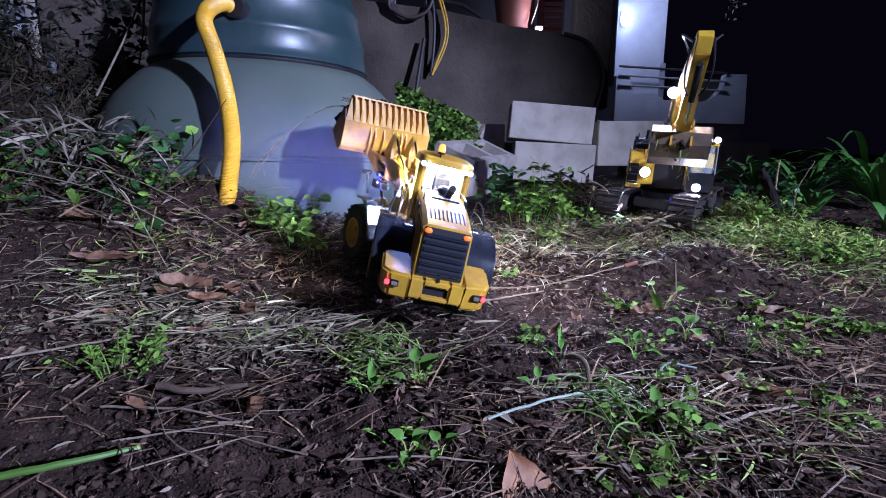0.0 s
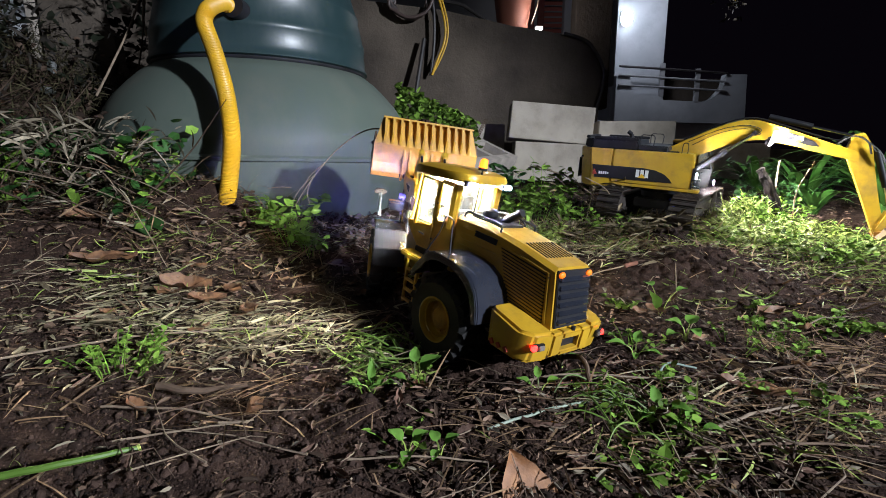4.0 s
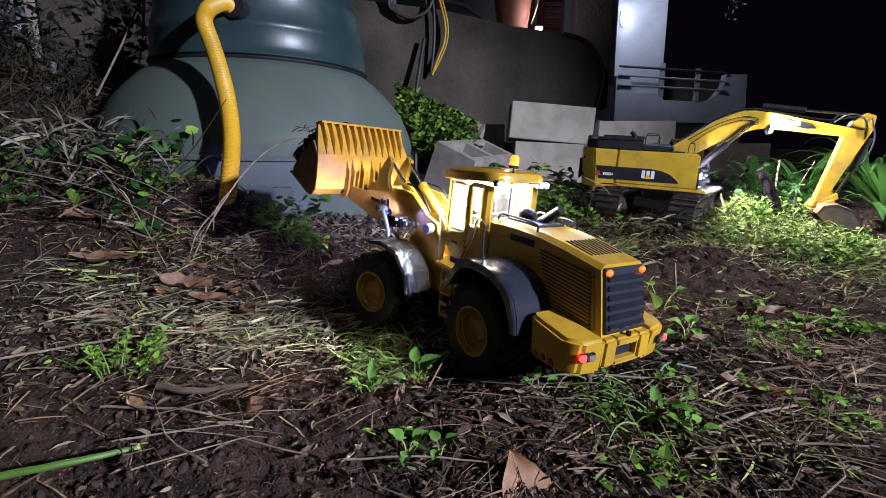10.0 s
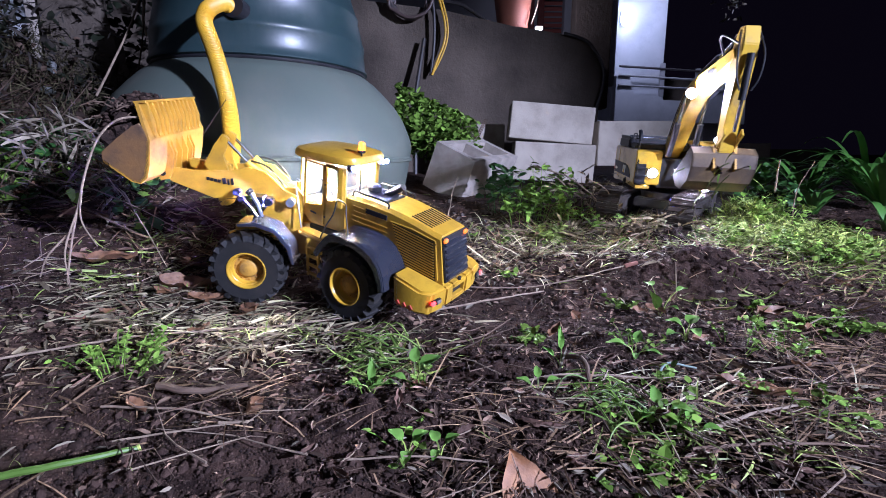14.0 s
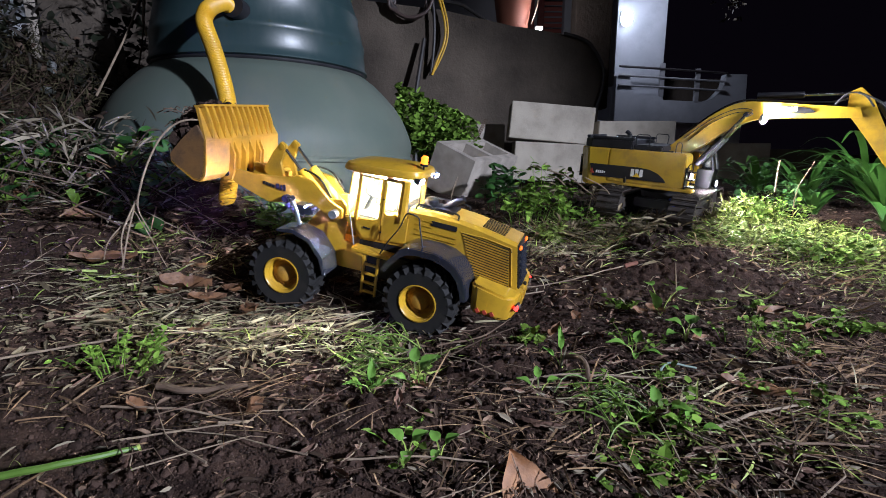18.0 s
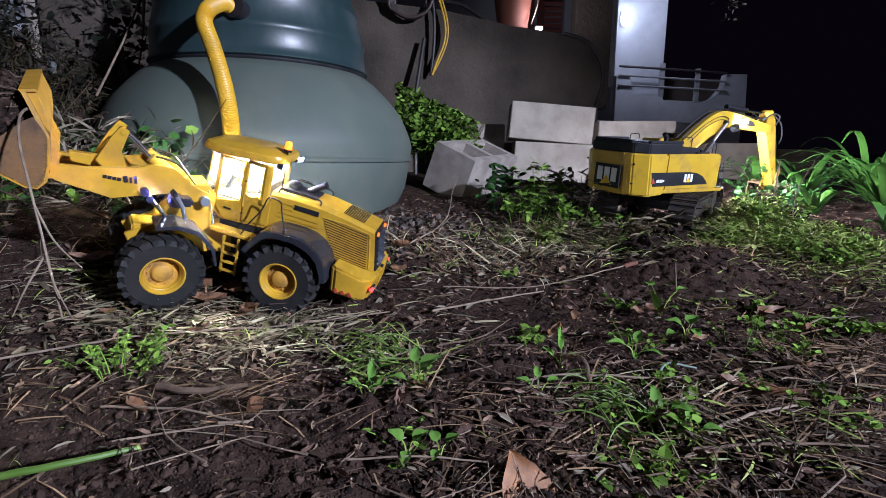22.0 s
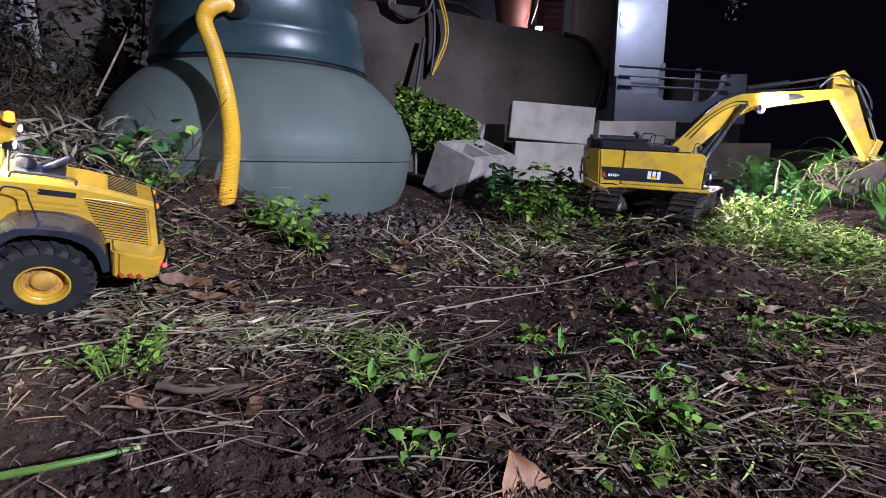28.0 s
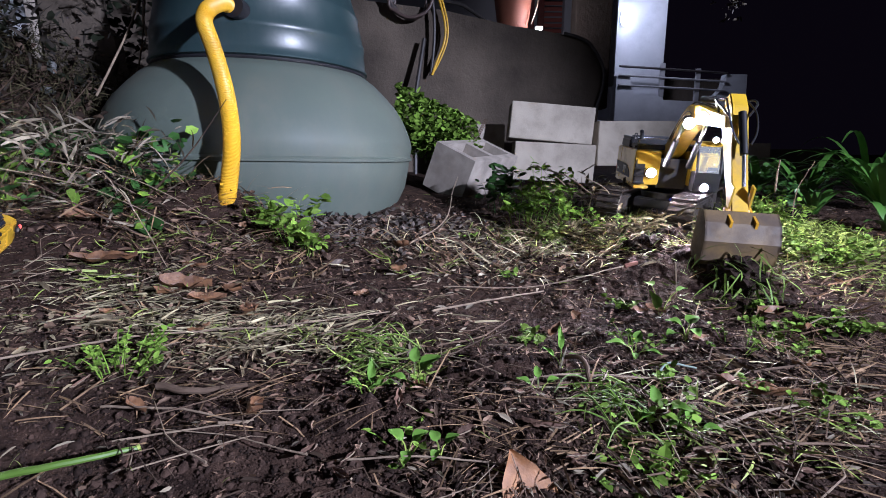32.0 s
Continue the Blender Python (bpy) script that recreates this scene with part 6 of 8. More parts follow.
def twig_field():
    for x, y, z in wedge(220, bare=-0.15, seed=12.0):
        a, l = RNG.uniform(0, math.pi), RNG.uniform(0.03, 0.16)
        d = Vector((math.cos(a), math.sin(a), 0)) * l / 2
        pts = []
        for k in (-1, -0.3, 0.35, 1):
            px, py = x + d.x * k + RNG.normal() * 0.010, y + d.y * k + RNG.normal() * 0.010
            pts.append((px - x, py - y, lie(px, py) - z + 0.011 + abs(RNG.normal()) * 0.004))
        bm = bmesh.new()
        tube(bm, pts, RNG.uniform(0.0006, 0.0014), 5, 0.0004)
        pale = RNG.random() < 0.4
        o = part("fallen_twig", bm, PALETWIG if pale else TWIG)
        o.location = (x, y, z)
        tagged(o, "thin pale bare twig lying on the soil" if pale else "thin grey-brown twig lying on the soil", "twig", "fallen twigs")


twig_field()


def weed(c, radius, height, stems, leaves, size, material, label, name="weed_plant", wide=0.36, category="plant", lean=0.5):
    """A low plant: thin stems, each with leaves along it."""
    z0 = lie(c[0], c[1])
    t = thing(name, Matrix.Translation((c[0], c[1], z0)), label, category, "weeds in the yard")
    bm = bmesh.new()
    pos, yaw, pit, rol, le = [], [], [], [], []
    for _ in range(stems):
        a, r = RNG.uniform(0, 6.283), radius * math.sqrt(RNG.random())
        foot = Vector((r * 0.5 * math.cos(a), r * 0.5 * math.sin(a), -0.006))
        h = height * RNG.uniform(0.45, 1.0)
        top = foot + Vector((math.cos(a) * r * lean + RNG.normal() * 0.1 * radius, math.sin(a) * r * lean + RNG.normal() * 0.1 * radius, h))
        mid = (foot + top) / 2 + Vector((0, 0, h * 0.15))
        line = curve_through([foot, mid, top], 5)
        tube(bm, line, 0.0010, 4, 0.0006)
        for _ in range(leaves):
            u = RNG.uniform(0.35, 1.0)
            pos.append(line[min(5, int(u * 5.99))] + Vector((RNG.normal(), RNG.normal(), RNG.normal())) * size * 0.15)
            yaw.append(RNG.uniform(0, 6.283))
            pit.append(RNG.normal(0.1, 0.35))
            rol.append(RNG.normal(0, 0.45))
            le.append(size * RNG.uniform(0.55, 1.2))
    part("stem_mass", bm, material, t, "thin green stems")["kind"] = "stuff"
    le = np.array(le)
    me = leaf_mesh("foliage", LEAF, np.array(pos), le, le * wide, np.array(yaw), np.array(pit), np.array(rol), material)
    o = new("foliage", me)
    o.parent = t
    o["kind"] = "stuff"
    return t


def tuft(c, radius, height, n, material, label, name="grass_tuft", width=0.0022):
    """A tuft of arching blades."""
    z0 = lie(c[0], c[1])
    t = thing(name, Matrix.Translation((c[0], c[1], z0)), label, "grass", "grass tufts")
    a, r = RNG.uniform(0, 6.283, n), radius * np.sqrt(RNG.random(n))
    p = np.stack([r * np.cos(a), r * np.sin(a), np.full(n, -0.004)], 1)
    for i in range(n):
        p[i, 2] += lie(c[0] + p[i, 0], c[1] + p[i, 1]) - z0
    le = height * RNG.uniform(0.5, 1.3, n)
    me = leaf_mesh("blade_mass", BLADE, p, le, width, a + RNG.normal(0, 0.8, n), RNG.uniform(0.0, 0.62, n), RNG.normal(0, 0.6, n), material, -1.6)
    o = new("blade_mass", me)
    o.parent = t
    o["kind"] = "stuff"
    return t


def stalks(c, n, length, heading, label):
    """A sheaf of long stalks, bent over and lying one way."""
    z0 = lie(c[0], c[1])
    t = thing("stalk_sheaf", Matrix.Translation((c[0], c[1], z0)), label, "grass", "grass tufts")
    bm = bmesh.new()
    for _ in range(n):
        x, y = RNG.normal() * 0.018, RNG.normal() * 0.032
        a = radians(heading + RNG.normal() * 24)
        l = length * RNG.uniform(0.5, 1.15)
        bend = RNG.normal() * 0.35
        pts = []
        for u in (0, 0.35, 0.7, 1.0):
            b = a + bend * u
            px, py = x + l * u * math.cos(b), y + l * u * math.sin(b)
            pts.append((px, py, lie(c[0] + px, c[1] + py) - z0 + 0.003 + 0.022 * RNG.uniform(0.3, 1.2) * math.sin(math.pi * min(1, u * 0.9 + 0.12))))
        tube(bm, curve_through(pts, 8), RNG.uniform(0.0008, 0.0017), 5, 0.0006)
    part("stalk_mass", bm, STALK, t, smooth=True)["kind"] = "stuff"
    return t


def plants():
    low = "low green weed with small rounded leaves"
    weed((-0.41, 0.575), 0.065, 0.05, 26, 9, 0.010, LEAFG, "bushy low green weed on bare soil", wide=0.30)
    weed((-0.03, 0.57), 0.03, 0.03, 6, 5, 0.009, LEAFG, low)
    weed((-0.09, 0.56), 0.03, 0.03, 5, 4, 0.009, LEAFG, low)
    weed((0.30, 0.73), 0.05, 0.03, 9, 5, 0.011, LEAFG, low)
    weed((0.146, 0.77), 0.03, 0.02, 6, 5, 0.014, LEAFG, low)
    weed((-0.04, 0.455), 0.05, 0.02, 6, 4, 0.010, LEAFG, low)
    weed((0.23, 0.44), 0.07, 0.03, 8, 5, 0.011, LEAFG, "spreading green weed with straw between its stems")
    weed((0.30, 0.60), 0.05, 0.03, 9, 4, 0.012, LEAFG, low)
    weed((-0.355, 1.12), 0.10, 0.12, 18, 11, 0.028, LEAFG, "leafy green nettle plant at the foot of the bank", "nettle_plant", 0.28)
    weed((-0.30, 1.09), 0.05, 0.08, 7, 7, 0.030, LEAFG, "leafy green nettle plant at the foot of the bank", "nettle_plant", 0.34)
    weed((0.30, 1.62), 0.11, 0.14, 13, 9, 0.026, LEAFG, "dense green weeds before the concrete block", "nettle_plant")
    weed((0.38, 1.54), 0.11, 0.11, 11, 8, 0.024, LEAFG, "dense green weeds before the slabs")
    weed((0.19, 1.78), 0.08, 0.16, 12, 9, 0.036, LEAFD, "dark ivy shoots by the concrete block", "ivy_plant", 0.45)
    weed((0.90, 1.42), 0.16, 0.05, 30, 7, 0.016, LEAFG, "thick clover-like weeds before the excavator", wide=0.45)
    weed((1.06, 1.34), 0.17, 0.05, 40, 7, 0.016, LEAFG, "thick clover-like weeds before the excavator", wide=0.45)
    weed((1.18, 1.75), 0.20, 0.11, 18, 8, 0.026, LEAFD, "tall green weeds beside the excavator", wide=0.4)
    weed((1.35, 1.95), 0.30, 0.14, 22, 9, 0.026, LEAFD, "tall green weeds beside the excavator", wide=0.4)
    weed((0.74, 1.32), 0.10, 0.05, 10, 6, 0.016, LEAFG, low)
    weed((0.52, 1.40), 0.12, 0.07, 14, 6, 0.018, LEAFG, low)
    weed((0.142, 0.757), 0.03, 0.022, 12, 6, 0.010, LEAFG, "low bright clover on dark soil", wide=0.45)
    weed((0.19, 0.505), 0.07, 0.035, 9, 5, 0.012, LEAFG, "leafy green weeds among pale stalks", wide=0.42)
    weed((0.255, 0.50), 0.04, 0.035, 6, 5, 0.013, LEAFG, "leafy green weeds among pale stalks", wide=0.42)
    weed((0.20, 0.43), 0.06, 0.025, 8, 4, 0.014, LEAFG, "low green weeds with rounded leaves", wide=0.42)
    weed((0.40, 0.59), 0.04, 0.02, 8, 6, 0.012, LEAFG, low, wide=0.42)
    weed((0.45, 0.53), 0.05, 0.025, 10, 6, 0.012, LEAFG, low, wide=0.42)
    weed((0.72, 0.83), 0.06, 0.03, 14, 6, 0.014, LEAFG, low, wide=0.42)
    weed((0.60, 0.895), 0.03, 0.025, 6, 6, 0.012, LEAFG, low, wide=0.42)
    weed((0.31, 1.37), 0.05, 0.06, 16, 8, 0.018, LEAFY, "bright yellow-green weed before the block", wide=0.36)
    weed((0.93, 1.18), 0.12, 0.07, 30, 8, 0.016, LEAFG, "thick clover-like weeds before the excavator", wide=0.45)
    for _ in range(9):
        y = math.exp(RNG.uniform(math.log(0.5), math.log(1.35)))
        x = y * RNG.uniform(0.35, 0.95)
        weed((x, y), RNG.uniform(0.03, 0.07), RNG.uniform(0.015, 0.035), int(RNG.integers(5, 12)), 6, RNG.uniform(0.007, 0.012), LEAFG, "small green weed among straw and dead leaves")
    for _ in range(7):
        y = math.exp(RNG.uniform(math.log(0.85), math.log(1.5)))
        x = y * RNG.uniform(-0.05, 0.4)
        weed((x, y), RNG.uniform(0.03, 0.06), RNG.uniform(0.015, 0.035), 6, 5, RNG.uniform(0.012, 0.02), LEAFG, "small green weed among straw and dead leaves")
    for c, r, h, k in (((0.33, 1.68), 0.10, 0.19, 10), ((0.45, 1.74), 0.10, 0.17, 9), ((0.24, 1.54), 0.07, 0.13, 6)):
        weed(c, r, h, k, 12, 0.029, LEAFG, "tall leafy nettle before the slabs", "nettle_plant", 0.32)
    for c, r, h, k in (((0.46, 1.58), 0.12, 0.17, 12), ((0.56, 1.66), 0.10, 0.15, 10), ((0.60, 1.40), 0.10, 0.06, 10), ((0.74, 1.42), 0.12, 0.05, 12), ((0.40, 1.40), 0.10, 0.06, 8)):
        weed(c, r, h, k, 6, 0.052, PALELEAF, "dry pale plant with narrow withered leaves", "withered_plant", 0.10, lean=1.0)
    # tufts of grass
    stalks((0.225, 0.520), 22, 0.085, 170, "sheaf of pale green stalks flattened on the soil")
    stalks((-0.06, 0.660), 26, 0.085, 176, "few pale green stalks flattened on the soil")
    tuft((-0.085, 0.645), 0.05, 0.05, 50, LEAFY, "flattened pale green grass stalks")
    tuft((0.96, 1.47), 0.13, 0.07, 160, LEAFY, "heap of bright yellow-green cut grass")
    weed((0.99, 1.46), 0.12, 0.11, 60, 8, 0.015, LEAFG, "thick clover-like weeds before the excavator", wide=0.45)
    tuft((0.98, 1.40), 0.12, 0.06, 110, LEAFY, "heap of bright yellow-green cut grass")
    tuft((0.90, 1.22), 0.14, 0.05, 100, LEAFY, "heap of bright yellow-green cut grass")
    tuft((1.02, 1.28), 0.14, 0.07, 170, LEAFY, "heap of bright yellow-green cut grass")
    tuft((0.86, 1.36), 0.13, 0.05, 80, LEAFY, "heap of bright yellow-green cut grass")
    tuft((1.14, 1.20), 0.16, 0.06, 110, LEAFY, "heap of bright yellow-green cut grass")
    tuft((-0.06, 1.12), 0.07, 0.06, 70, LEAFY, "flattened pale green grass stalks")
    for c, r, h, k in (((0.45, 1.44), 0.15, 0.075, 190), ((0.30, 1.34), 0.12, 0.06, 130), ((0.60, 1.36), 0.14, 0.06, 150), ((0.52, 1.58), 0.14, 0.08, 150)):
        tuft(c, r, h, k, LEAFY, "loose tuft of arching yellow-green grass", width=0.0015)
    tuft((0.40, 1.50), 0.16, 0.09, 150, STRAW, "flattened tuft of dry pale straw", width=0.0013)
    tuft((0.62, 1.42), 0.14, 0.10, 90, STRAW, "flattened tuft of dry pale straw")
    tuft((0.72, 1.28), 0.14, 0.07, 80, STRAW, "flattened tuft of dry pale straw")
    tuft((0.12, 1.2), 0.15, 0.08, 90, STRAW, "flattened tuft of dry pale straw")
    tuft((0.35, 1.3), 0.2, 0.09, 140, STRAW, "flattened tuft of dry pale straw")
    tuft((0.55, 0.95), 0.1, 0.05, 50, LEAFY, "flattened pale green grass stalks")
    tuft((0.75, 1.02), 0.16, 0.07, 110, STRAW, "flattened tuft of dry pale straw")
    tuft((0.52, 0.62), 0.12, 0.06, 80, STRAW, "flattened tuft of dry pale straw")
    tuft((0.36, 0.47), 0.12, 0.05, 80, STRAW, "flattened tuft of dry pale straw")
    tuft((-0.45, 0.72), 0.14, 0.05, 80, STRAW, "flattened tuft of dry pale straw")
    tuft((-0.55, 0.95), 0.14, 0.06, 90, LEAFY, "flattened pale green grass stalks")
    tuft((-0.36, 1.02), 0.1, 0.08, 80, STRAW, "flattened tuft of dry pale straw")
    tuft((-0.62, 1.12), 0.12, 0.07, 90, STRAW, "flattened tuft of dry pale straw")


plants()

SEEDLEAF = surf("fresh_seedling_leaf", (0.10, 0.215, 0.032), (0.14, 0.27, 0.048), 40, 0.65, 0, 0.25, 220, per="object", span=(0.75, 1.15), spec=0.10)


def seedling(c, leaves, label):
    """Rounded leaves on thin stalks; each leaf: heading, reach, height, length, width, tilt."""
    t = thing("seedling", Matrix.Translation((c[0], c[1], lie(c[0], c[1]))), label, "plant", "seedlings on the soil")
    for heading, reach, height, length, width, tilt in leaves:
        a = radians(heading)
        tip = Vector((reach * math.cos(a), reach * math.sin(a), height))
        bm = bmesh.new()
        tube(bm, curve_through([(0, 0, -0.006), tip * 0.5 + Vector((0, 0, 0.15 * height)), tip], 6), 0.0012, 5, 0.0008)
        part("leaf_stalk", bm, LEAFY, t, smooth=True)
        bm = bmesh.new()
        rows = []
        for i in range(8):
            u = i / 7
            w = width * 0.5 * max(0.03, math.sin(math.pi * u ** 0.8)) ** 0.7
            rows.append([bm.verts.new((length * u, w * v, 0.22 * w * v * v * 2 - 0.25 * length * u * u + 0.04 * length * math.sin(9 * u + 3 * v))) for v in (-1, -0.5, 0, 0.5, 1)])
        for ra, rb in zip(rows, rows[1:]):
            for k in range(4):
                bm.faces.new((ra[k], ra[k + 1], rb[k + 1], rb[k]))
        o = part("leaf_blade", bm, SEEDLEAF, t, smooth=True)
        o.matrix_local = Matrix.Translation(tip) @ Matrix.Rotation(a, 4, "Z") @ Matrix.Rotation(radians(-tilt), 4, "Y")
    return t


seedling((0.395, 0.855), [(200, 0.010, 0.012, 0.038, 0.026, 78), (100, 0.03, 0.045, 0.024, 0.020, 15), (20, 0.035, 0.04, 0.026, 0.014, 20), (300, 0.02, 0.02, 0.016, 0.012, 10)], "young seedling with one upright rounded leaf on dark soil")
seedling((0.385, 0.735), [(150, 0.008, 0.020, 0.024, 0.022, 25), (40, 0.008, 0.022, 0.024, 0.022, 35), (280, 0.008, 0.018, 0.022, 0.020, 5), (200, 0.02, 0.012, 0.020, 0.018, 10)], "young clover with broad rounded leaves on dark soil")
seedling((0.285, 0.685), [(170, 0.012, 0.014, 0.030, 0.018, 20), (60, 0.010, 0.016, 0.024, 0.014, 45), (330, 0.015, 0.010, 0.022, 0.012, 10), (250, 0.012, 0.008, 0.016, 0.010, 5)], "young seedling with pointed leaves on dark soil")
seedling((-0.035, 0.560), [(30, 0.010, 0.022, 0.030, 0.024, 40), (160, 0.012, 0.010, 0.022, 0.014, 15), (200, 0.03, 0.012, 0.026, 0.012, 10), (90, 0.01, 0.03, 0.02, 0.014, 60)], "young seedling with a broad green leaf on dark soil")
seedling((-0.085, 0.545), [(100, 0.006, 0.008, 0.030, 0.010, 80), (190, 0.012, 0.010, 0.022, 0.010, 20), (10, 0.012, 0.008, 0.02, 0.009, 20)], "narrow upright green shoot on dark soil")
seedling((-0.035, 0.437), [(150, 0.006, 0.012, 0.018, 0.014, 35), (30, 0.006, 0.012, 0.018, 0.014, 30), (270, 0.008, 0.008, 0.016, 0.012, 5)], "small seedling with a pair of rounded leaves")
seedling((-0.003, 0.437), [(120, 0.006, 0.010, 0.014, 0.012, 35), (20, 0.006, 0.010, 0.016, 0.012, 40), (250, 0.006, 0.008, 0.014, 0.010, 5)], "small seedling with a pair of rounded leaves")
seedling((0.165, 0.640), [(95, 0.004, 0.02, 0.034, 0.009, 82), (140, 0.012, 0.010, 0.020, 0.010, 40), (30, 0.012, 0.008, 0.018, 0.010, 20)], "narrow upright green shoot on dark soil")
seedling((0.245, 0.515), [(90, 0.006, 0.016, 0.019, 0.014, 70), (330, 0.014, 0.016, 0.022, 0.018, 20), (220, 0.012, 0.012, 0.020, 0.014, 15)], "young seedling with upright rounded leaves among weeds")
seedling((0.272, 0.490), [(180, 0.008, 0.012, 0.020, 0.014, 20), (350, 0.012, 0.010, 0.022, 0.014, 15), (70, 0.008, 0.014, 0.018, 0.012, 40)], "young seedling with rounded leaves among weeds")
seedling((0.115, 0.545), [(160, 0.01, 0.010, 0.018, 0.012, 30), (20, 0.012, 0.012, 0.018, 0.012, 20), (90, 0.008, 0.016, 0.016, 0.010, 50)], "small seedling with rounded leaves on dark soil")


def grass_heap(c, radius, height, n, label):
    """A mound of freshly cut yellow-green grass and clover."""
    a, r = RNG.uniform(0, 6.283, n), radius * np.sqrt(RNG.random(n))
    p = np.array([(c[0] + q * math.cos(b), c[1] + q * math.sin(b), lie(c[0], c[1]) + height * (1 - (q / radius) ** 2) * u + 0.004) for q, b, u in zip(r, a, RNG.uniform(0.55, 1.1, n))])
    h = int(0.72 * n)
    le = RNG.uniform(0.02, 0.065, n)
    stuff("grass_heap", leaf_mesh("grass_heap", BLADE, p[:h], le[:h], RNG.uniform(0.0007, 0.0018, h), RNG.uniform(0, 6.283, h), RNG.normal(0.05, 0.35, h), RNG.normal(0, 0.5, h), LEAFY, 1.4), label, "grass")
    le = RNG.uniform(0.007, 0.015, n - h)
    stuff("clover_heap", leaf_mesh("clover_heap", LEAF, p[h:], le, le * 0.45, RNG.uniform(0, 6.283, n - h), RNG.normal(0.1, 0.4, n - h), RNG.normal(0, 0.5, n - h), LEAFY, 1.4), "bright clover leaves over the heap of cut grass", "clover")


grass_heap((0.93, 1.50), 0.12, 0.075, 1100, "bright cut grass piled high under the boom")
grass_heap((0.97, 1.34), 0.19, 0.055, 1500, "bright yellow-green cut grass heaped before the excavator")
grass_heap((0.78, 1.33), 0.12, 0.04, 600, "yellow-green cut grass before the tracks")


def cloud(name, n, lo, hi, size, material, label, category, wide=0.34, kind=LEAF, hug=False, pitch=0.5, mid=False):
    p = RNG.uniform(lo, hi, (n, 3))
    if mid:
        c, h = (np.array(lo) + hi) / 2, (np.array(hi) - lo) / 2
        u = RNG.normal(0, 0.42, (n, 3))
        p = c + np.clip(u, -1.2, 1.2) * h
    keep = [noise.noise(Vector(q) * 5.5) > -0.12 for q in p]
    p = p[np.array(keep)]
    if hug:
        p[:, 2] = [lie(a, b) + c for a, b, c in p]
    p = p[~((p[:, 0] < -0.74 * p[:, 1]) & (p[:, 2] > 0.28 + 0.30 * p[:, 1]) & (p[:, 1] > 1.5))]
    p = p[((p[:, 0] + 0.62) ** 2 + (p[:, 1] - 1.745) ** 2 > 0.235) | (p[:, 2] > 0.8)]
    p = p[((p[:, 0] + 0.51) / 0.07) ** 2 + ((p[:, 1] - 1.12) / 0.07) ** 2 > 1]
    n = len(p)
    le = size * RNG.uniform(0.5, 1.25, n)
    return stuff(name, leaf_mesh(name, kind, p, le, le * wide, RNG.uniform(0, 6.283, n), RNG.normal(0.1, pitch, n), RNG.normal(0, 0.6, n), material), label, category)


def bank():
    cloud("ivy_bank", 800, (-1.5, 1.0, 0.0), (-0.62, 1.45, 0.14), 0.034, LEAFD, "dark ivy leaves creeping over the bank", "ivy", 0.42, hug=True)
    cloud("nettle_bank", 420, (-1.25, 0.95, 0.0), (-0.62, 1.3, 0.13), 0.030, LEAFG, "green leaves of weeds on the bank", "weeds", 0.42, hug=True)
    fern = surf("dull_fern_frond", (0.030, 0.030, 0.014), (0.060, 0.048, 0.026), 25, 0.8, per="island", span=(0.3, 1.6), spec=0.1)
    cloud("fern_bank", 9000, (-1.75, 1.25, 0.0), (-0.95, 1.95, 0.20), 0.034, fern, "dull brown-green fern fronds over the bank", "ferns", 0.045, BLADE, True, 0.6)
    cloud("fern_fringe", 2600, (-1.25, 1.0, 0.0), (-0.66, 1.35, 0.10), 0.030, fern, "dull brown-green fern fronds at the bank's foot", "ferns", 0.05, BLADE, True, 0.6)
    cloud("rust_leaf_bank", 130, (-1.5, 1.1, 0.01), (-0.75, 1.7, 0.06), 0.060, DRYLEAF, "large rust-brown dead leaves caught on the bank", "leaves", 0.22, hug=True)
    cloud("bamboo_leaves", 270, (-1.02, 1.08, 0.15), (-0.62, 1.25, 0.36), 0.062, OLIVE, "pale dry bamboo leaves hanging before the tank", "leaves", 0.062)
    cloud("bamboo_litter", 150, (-1.05, 1.0, 0.0), (-0.5, 1.4, 0.15), 0.06, OLIVE, "long dry pale bamboo leaves on the bank", "leaves", 0.06, LEAF, True, 0.5)
    cloud("straw_bank", 230, (-1.3, 0.9, 0.0), (-0.35, 1.35, 0.10), 0.09, STRAW, "dry straw hanging over the bank", "straw", 0.02, BLADE, True, 0.6)
    cloud("dead_leaf_bank", 2000, (-1.9, 1.2, 0.0), (-0.7, 2.2, 0.2), 0.026, DIMLEAF, "brown dead leaves on the bank", "leaves", 0.3, hug=True)
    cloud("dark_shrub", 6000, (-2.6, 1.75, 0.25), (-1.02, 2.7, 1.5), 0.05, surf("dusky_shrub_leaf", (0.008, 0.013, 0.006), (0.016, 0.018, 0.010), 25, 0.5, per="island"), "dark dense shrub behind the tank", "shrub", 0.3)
    cloud("dry_shrub", 3400, (-2.3, 1.45, 0.2), (-1.02, 2.2, 1.0), 0.06, surf("withered_leaf", (0.026, 0.021, 0.015), (0.046, 0.037, 0.028), 25, 0.8, per="island"), "withered thin leaves on the bank", "shrub", 0.08, BLADE)
    # ivy bush between the tank and the wall
    bush = thing("ivy_bush", Matrix.Translation((0.02, 2.45, 0.1)), "bright green ivy bush between the tank and the wall", "bush")
    pos = np.clip(RNG.normal(0, 1, (5200, 3)), -1.5, 1.5) * (0.13, 0.11, 0.09) + (-0.03, 0, 0.25)
    pos[:, 2] -= 0.45 * np.clip(pos[:, 0], -0.3, 0.4)
    pos = pos[[noise.noise(Vector(q) * 9) > -0.2 for q in pos]]
    pos = pos[(pos[:, 2] > -0.02) & (pos[:, 0] < 0.145)]
    n = len(pos)
    le = RNG.uniform(0.016, 0.034, n)
